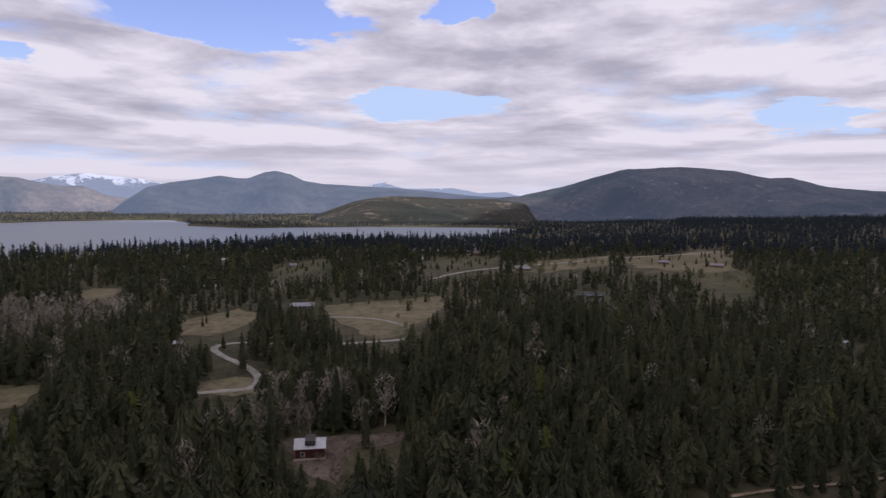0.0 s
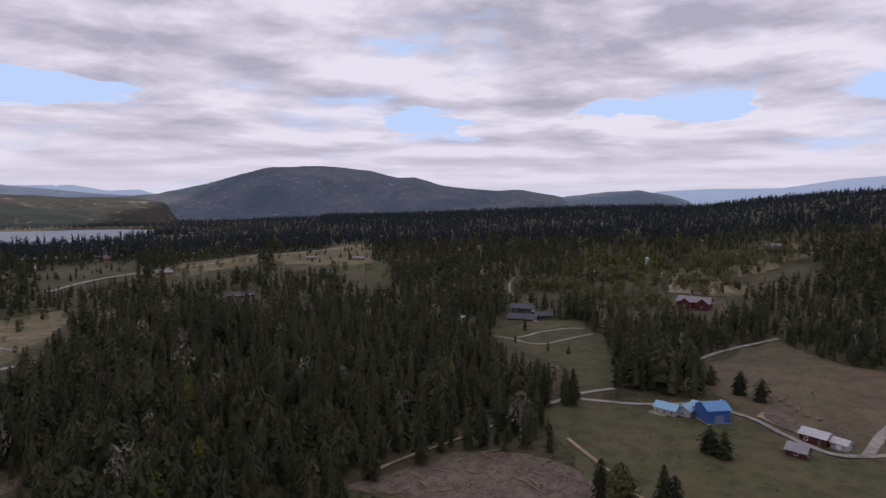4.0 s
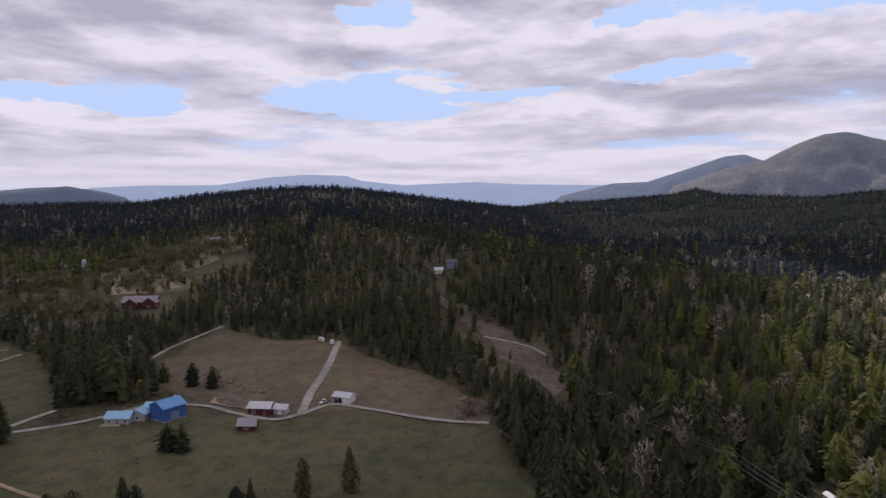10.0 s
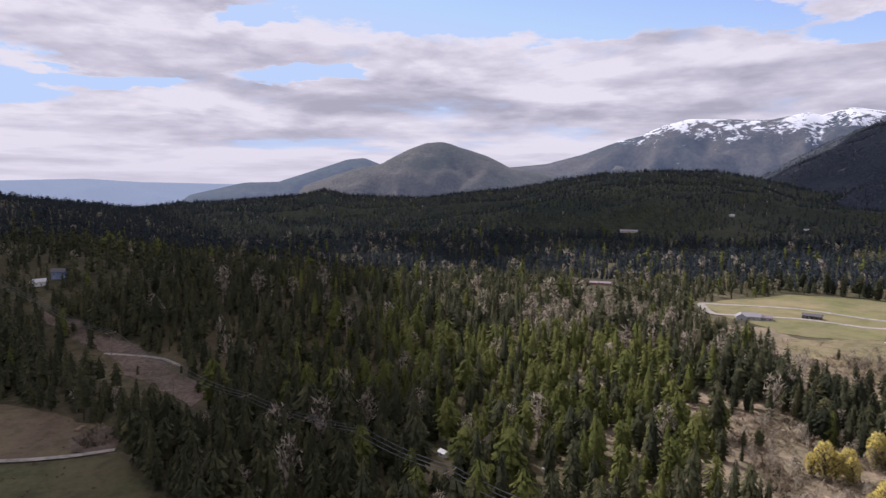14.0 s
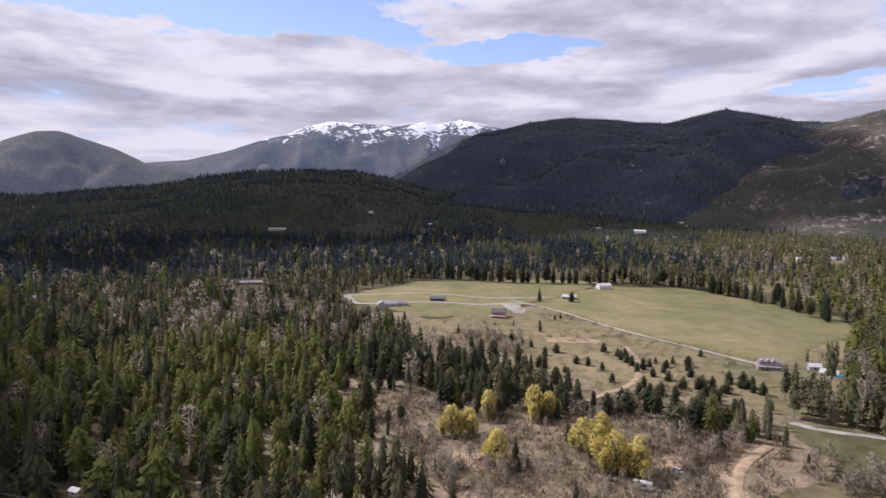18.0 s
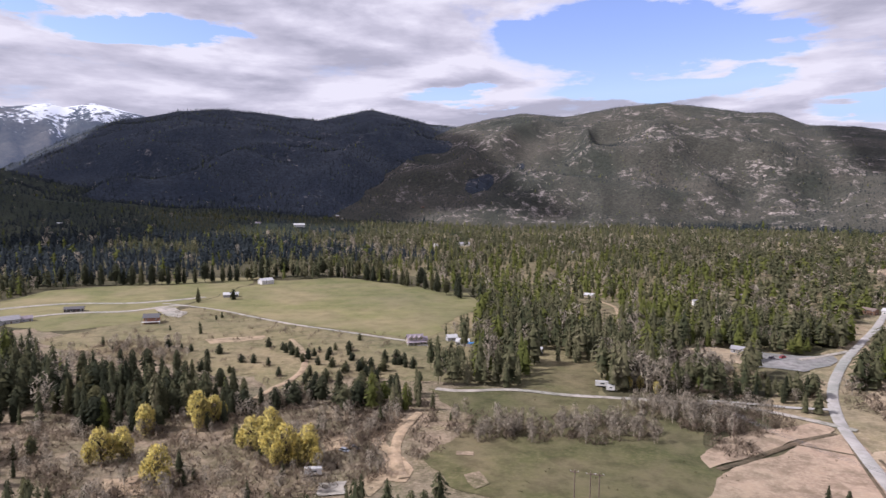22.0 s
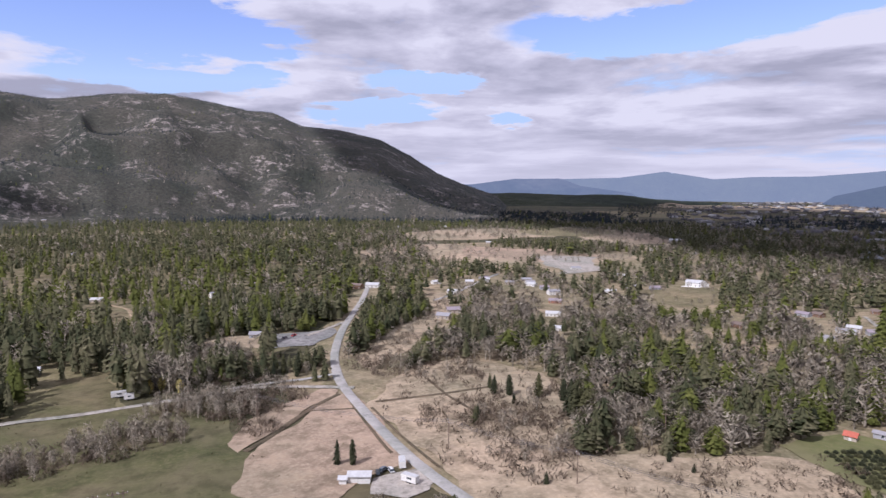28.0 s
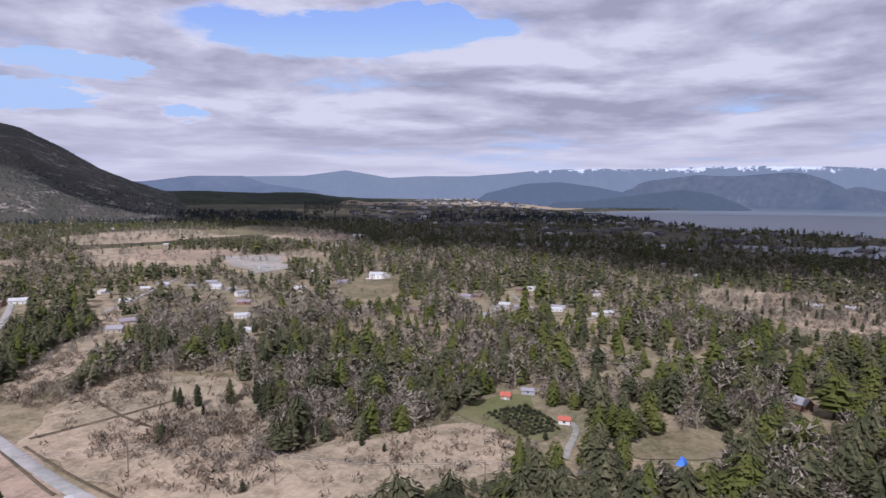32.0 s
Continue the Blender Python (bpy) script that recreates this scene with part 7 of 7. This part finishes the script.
def willow(x, y, h, k, label="yellow-blossomed willow by the creek"):
    r = thing("willow", x, y, label, "tree", k * 77.0, "willows by the creek")
    v, f = WILLOW_GEO[k % 3]
    n = (1 + max(3, 640 // 8)) * 4
    nf = (1 + max(3, 640 // 8)) * 3
    if "wood%d" % (k % 3) not in bpy.data.meshes:
        raw_mesh("wood%d" % (k % 3), (v[:n], f[:nf]), M_BARK)
        raw_mesh("leaf%d" % (k % 3), (v[n:], f[nf:] - n), M_WILLOW, True)
    shared("trunk", bpy.data.meshes["wood%d" % (k % 3)], r, (0, 0, 0), 0, (h, h, h))
    shared("crown", bpy.data.meshes["leaf%d" % (k % 3)], r, (0, 0, 0), 0, (h, h, h))


for k, (x, y) in enumerate([(124.9, -169), (129.6, -187.4), (127.8, -163.4), (102.2, -152.6), (115.3, -195.4), (112, -200), (88.8, -180.5), (80.9, -175.9), (73.6, -171.5), (67.1, -172.4), (69, -177), (85.3, -187)]):
    willow(x, y, 9.6 + (k * 31 % 25) / 7, k)
    for q in range(2):
        _a = k * 2.1 + q * 2.6
        willow(x + 3.1 * math.cos(_a), y + 3.1 * math.sin(_a), 6.6 + ((k * 17 + q * 11) % 20) / 7, k + 1 + q)
for k, (x, y) in enumerate([(-39.7, -266.9), (-45.3, -260.4), (-35.0, -265.9), (220.2, 170.1)]):
    willow(x, y, 5.8, k + 1, "low yellow-green shrub in spring leaf")

# ---------------------------------------------------------------- shrubs and brush, one mesh of each kind
M_SHRUB = leaf_mat("brush_twigs", [(0.0, (0.17, 0.13, 0.10)), (0.5, (0.26, 0.205, 0.155)), (1.0, (0.37, 0.30, 0.23))], 3.0, False, 0.55, 0.8)
M_TUFT = leaf_mat("dry_tufts", [(0.0, (0.15, 0.115, 0.065)), (0.5, (0.22, 0.18, 0.10)), (1.0, (0.11, 0.115, 0.045))], 2.0)
SHRUB = [twig_tree(19, 120 + k, 0.62, 0.31, 0.02, 0.18) for k in range(4)]
TUFT = [twig_tree(7, 130 + k, 0.8, 0.5, 0.0) for k in range(3)]


def brush(name, shapes, mat, label, where, spacing, low, high, wide=1.2):
    """Brush scattered over regions: (region, share) or round zones (x, y, radius, share)."""
    X, Y = [], []
    for w in where:
        if isinstance(w[0], str):
            poly = REGIONS[w[0]][1]
            b = np.array(poly)
            (x0, y0), (x1, y1) = b.min(0), b.max(0)
        else:
            x0, x1, y0, y1 = w[0] - w[2], w[0] + w[2], w[1] - w[2], w[1] + w[2]
        n = int((x1 - x0) * (y1 - y0) / spacing ** 2)
        x, y = rng.uniform(x0, x1, n), rng.uniform(y0, y1, n)
        ok = rng.uniform(-0.5, 0.5, n) + 0.5 < w[-1] * (1 + 1.4 * vnoise(x, y, 17, 55, 2))
        ok &= inside(x, y, poly) if isinstance(w[0], str) else np.hypot(x - w[0], y - w[1]) < w[2]
        for nm, (rw, pts) in ROADS.items():
            ok[ok] &= near_line(x[ok], y[ok], pts) > rw / 2 + 0.8
        X.append(x[ok]); Y.append(y[ok])
    x, y = np.concatenate(X), np.concatenate(Y)
    return plant(name, shapes, x, y, rng.uniform(low, high, len(x)), np.full(len(x), wide), mat, label, "shrubs")


brush("creek_brush", SHRUB, M_SHRUB, "brown leafless brush along the muddy creek",
      [("creek_scrub", 0.75), ("mud_yard", 0.05), (150, -215, 34, 0.4), (200, -275, 30, 0.35), (18, -213, 15, 0.4), (1, -214, 14, 0.4), (-16, -216, 13, 0.4), (-31, -218, 10, 0.4), (-43, -244, 14, 0.4), (-58, -230, 12, 0.8), (-60, -207, 7, 0.9), (-76, -250, 12, 0.7), (-70, -300, 16, 0.4), (-80, -290, 16, 0.4), (-55, -262, 20, 0.3), (-70, -235, 16, 0.6), (-158, -160, 36, 0.35), (-130, -175, 24, 0.25), (-120, -140, 16, 0.3),
       (-172, -100, 30, 0.2), (-145, -235, 26, 0.4), (-125, -270, 20, 0.35), (60, -215, 24, 0.4), (90, -240, 26, 0.2), (45, -190, 14, 0.4), ("tan_slope", 0.03), ("road_field", 0.05), ("cabin_yard", 0.12), ("reddish_bank", 0.5), (223.7, 35.6, 4, 0.9), ("verge_slope", 0.15), ("birch_flat", 0.15)], 1.9, 1.1, 3.2)
brush("grass_tufts", TUFT, M_TUFT, "dry grass tufts scattered over the meadows",
      [("upper_meadow", 0.25), ("lower_meadow", 0.2), ("west_meadow", 0.25), ("house_lawn", 0.2), ("slash_patch", 0.4), ("tan_slope", 0.25), ("road_field", 0.25), ("pink_field", 0.1), ("green_bottom", 0.2), ("creek_scrub", 0.4), ("cabin_yard", 0.3), ("line_clearing", 0.4), ("side_yard", 0.2)], 2.2, 0.25, 0.7, 1.6)
for _row in range(7):
    for _k in range(9):
        _u, _v = -8 + _k * 2.9, -7 + _row * 2.6
        _x, _y = -203 + 0.55 * _u - 0.83 * _v, -85 + 0.83 * _u + 0.55 * _v
        if inside(np.array([_x]), np.array([_y]), REGIONS["shrub_lawn"][1])[0]:
            _r = thing("planted_shrub", _x, _y, "small dark planted evergreen shrub in a row", "shrub", _k * 40.0, "planted rows of shrubs")
            _h = 1.3 + ((_k * 7 + _row * 13) % 10) / 14
            shared("crown", BUSH_MESH[(_k + _row) % 4], _r, (0, 0, -0.1), 0, (_h * 2.6, _h * 2.6, _h))

# far town: low roofs among trees on the plain, too many and far to count
_n = 1500
_x, _y = rng.uniform(-3100, -780, _n), rng.uniform(-1600, 130, _n)
_ok = inside(_x, _y, TOWN)
_x, _y = _x[_ok], _y[_ok]
_az, _d = polar(_x, _y)
_ok = _d < lake_near(_az) - 40
_x, _y = _x[_ok], _y[_ok]
_roof = (np.array([(-.5, -.5, 0), (.5, -.5, 0), (.5, .5, 0), (-.5, .5, 0), (-.5, -.5, .55), (.5, -.5, .55), (.5, .5, .55), (-.5, .5, .55), (-.5, 0, 1), (.5, 0, 1)]),
         np.array([(0, 1, 5), (0, 5, 4), (2, 3, 7), (2, 7, 6), (4, 5, 9), (4, 9, 8), (6, 7, 8), (6, 8, 9), (1, 2, 6), (1, 6, 5), (5, 6, 9), (3, 0, 4), (3, 4, 7), (7, 4, 8)]))
M_TOWN = leaf_mat("town_roofs", [(0.0, (0.12, 0.11, 0.12)), (0.6, (0.20, 0.19, 0.20)), (1.0, (0.62, 0.61, 0.60))], 30.0, by_tree=False)
plant("far_town_buildings", [_roof], _x, _y, rng.uniform(4, 6.5, len(_x)), rng.uniform(1.6, 3.6, len(_x)), M_TOWN, "far town roofs and sheds on the plain", "town")

for _k, (_x, _y, _h, _w) in enumerate(FRONT):
    conifer(_x, _y, _h, _w, _k, "dark green fir at the near edge of the forest", "firs of the near forest", "fir_tree")

# ---- small trees and hedges of the creek and the fields
BUD = [twig_tree(80, 150 + k, 0.26, 0.10, 0.10, 0.34) for k in range(3)]
brush("creek_saplings", TWIG["second"], M_BARE, "thin leafless saplings along the creek", [("creek_scrub", 0.24), (18, -213, 15, 0.55), (1, -214, 14, 0.55), (-16, -216, 13, 0.55), (-31, -218, 12, 0.55), (-43, -244, 14, 0.6), (-53, -240, 14, 0.6), (-58, -227, 10, 0.5), (-76, -248, 12, 0.5), (-67, -305, 14, 0.4), (-81, -297, 14, 0.4), (-172, -155, 14, 0.22), (-178, -122, 12, 0.26), (150, -215, 34, 0.16), (200, -275, 30, 0.14), (-55, -262, 22, 0.2), (-120, -140, 14, 0.12), (-158, -160, 34, 0.06), (-145, -235, 24, 0.10), ("verge_slope", 0.10), ("lot_field", 0.12), ("birch_flat", 0.16), ("hill_clearing", 0.06)], 3.4, 3.5, 7.5, 1.25)
brush("creek_firs", CONE["near"], M_CONIFER, "small firs scattered along the creek and fields", [("creek_scrub", 0.035), ("road_field", 0.008), ("tan_slope", 0.006), ("birch_flat", 0.05), ("ridge_yard", 0.03), ("south_field", 0.02), ("dry_clearing", 0.03), ("orchard_slope", 0.08), ("house_lawn", 0.01), ("hill_lawn", 0.05), ("lake_lawn", 0.05), ("line_clearing", 0.02), ("cabin_yard", 0.04)], 3.4, 3.0, 8.0, 1.5)
brush("plain_hedges", TWIG["middle"], M_BARE, "leafless hedges across the plain", [("plain_field", 0.22), ("plain_strip", 0.26), ("plain_meadow", 0.24)], 7.0, 4.0, 9.0, 1.6)
brush("orchard_trees", BUD, M_BUD, "spring-green broadleaf trees on the slope", [("orchard_slope", 0.34), (345, 425, 26, 0.5), (361, 420, 27, 0.5), (351, 390, 26, 0.5), (447, 438, 28, 0.5), (436, 403, 27, 0.5), (410, 361, 26, 0.5), (367, 345, 26, 0.5), (351, 316, 25, 0.5), (357, 365, 26, 0.5), (541, 432, 29, 0.5), (571, 418, 30, 0.5), (578, 401, 30, 0.5), ("gravel_yard", 0.08), ("ridge_slope", 0.08), ("hill_yard", 0.08), ("south_field", 0.015)], 4.6, 4.0, 9.0, 1.5)

# ---------------------------------------------------------------- from units of the plan to metres
for _ob in list(scene.objects):
    if _ob.parent is None and _ob.type in ("MESH", "EMPTY"):
        _ob.location, _ob.scale = _ob.location * SCALE, _ob.scale * SCALE
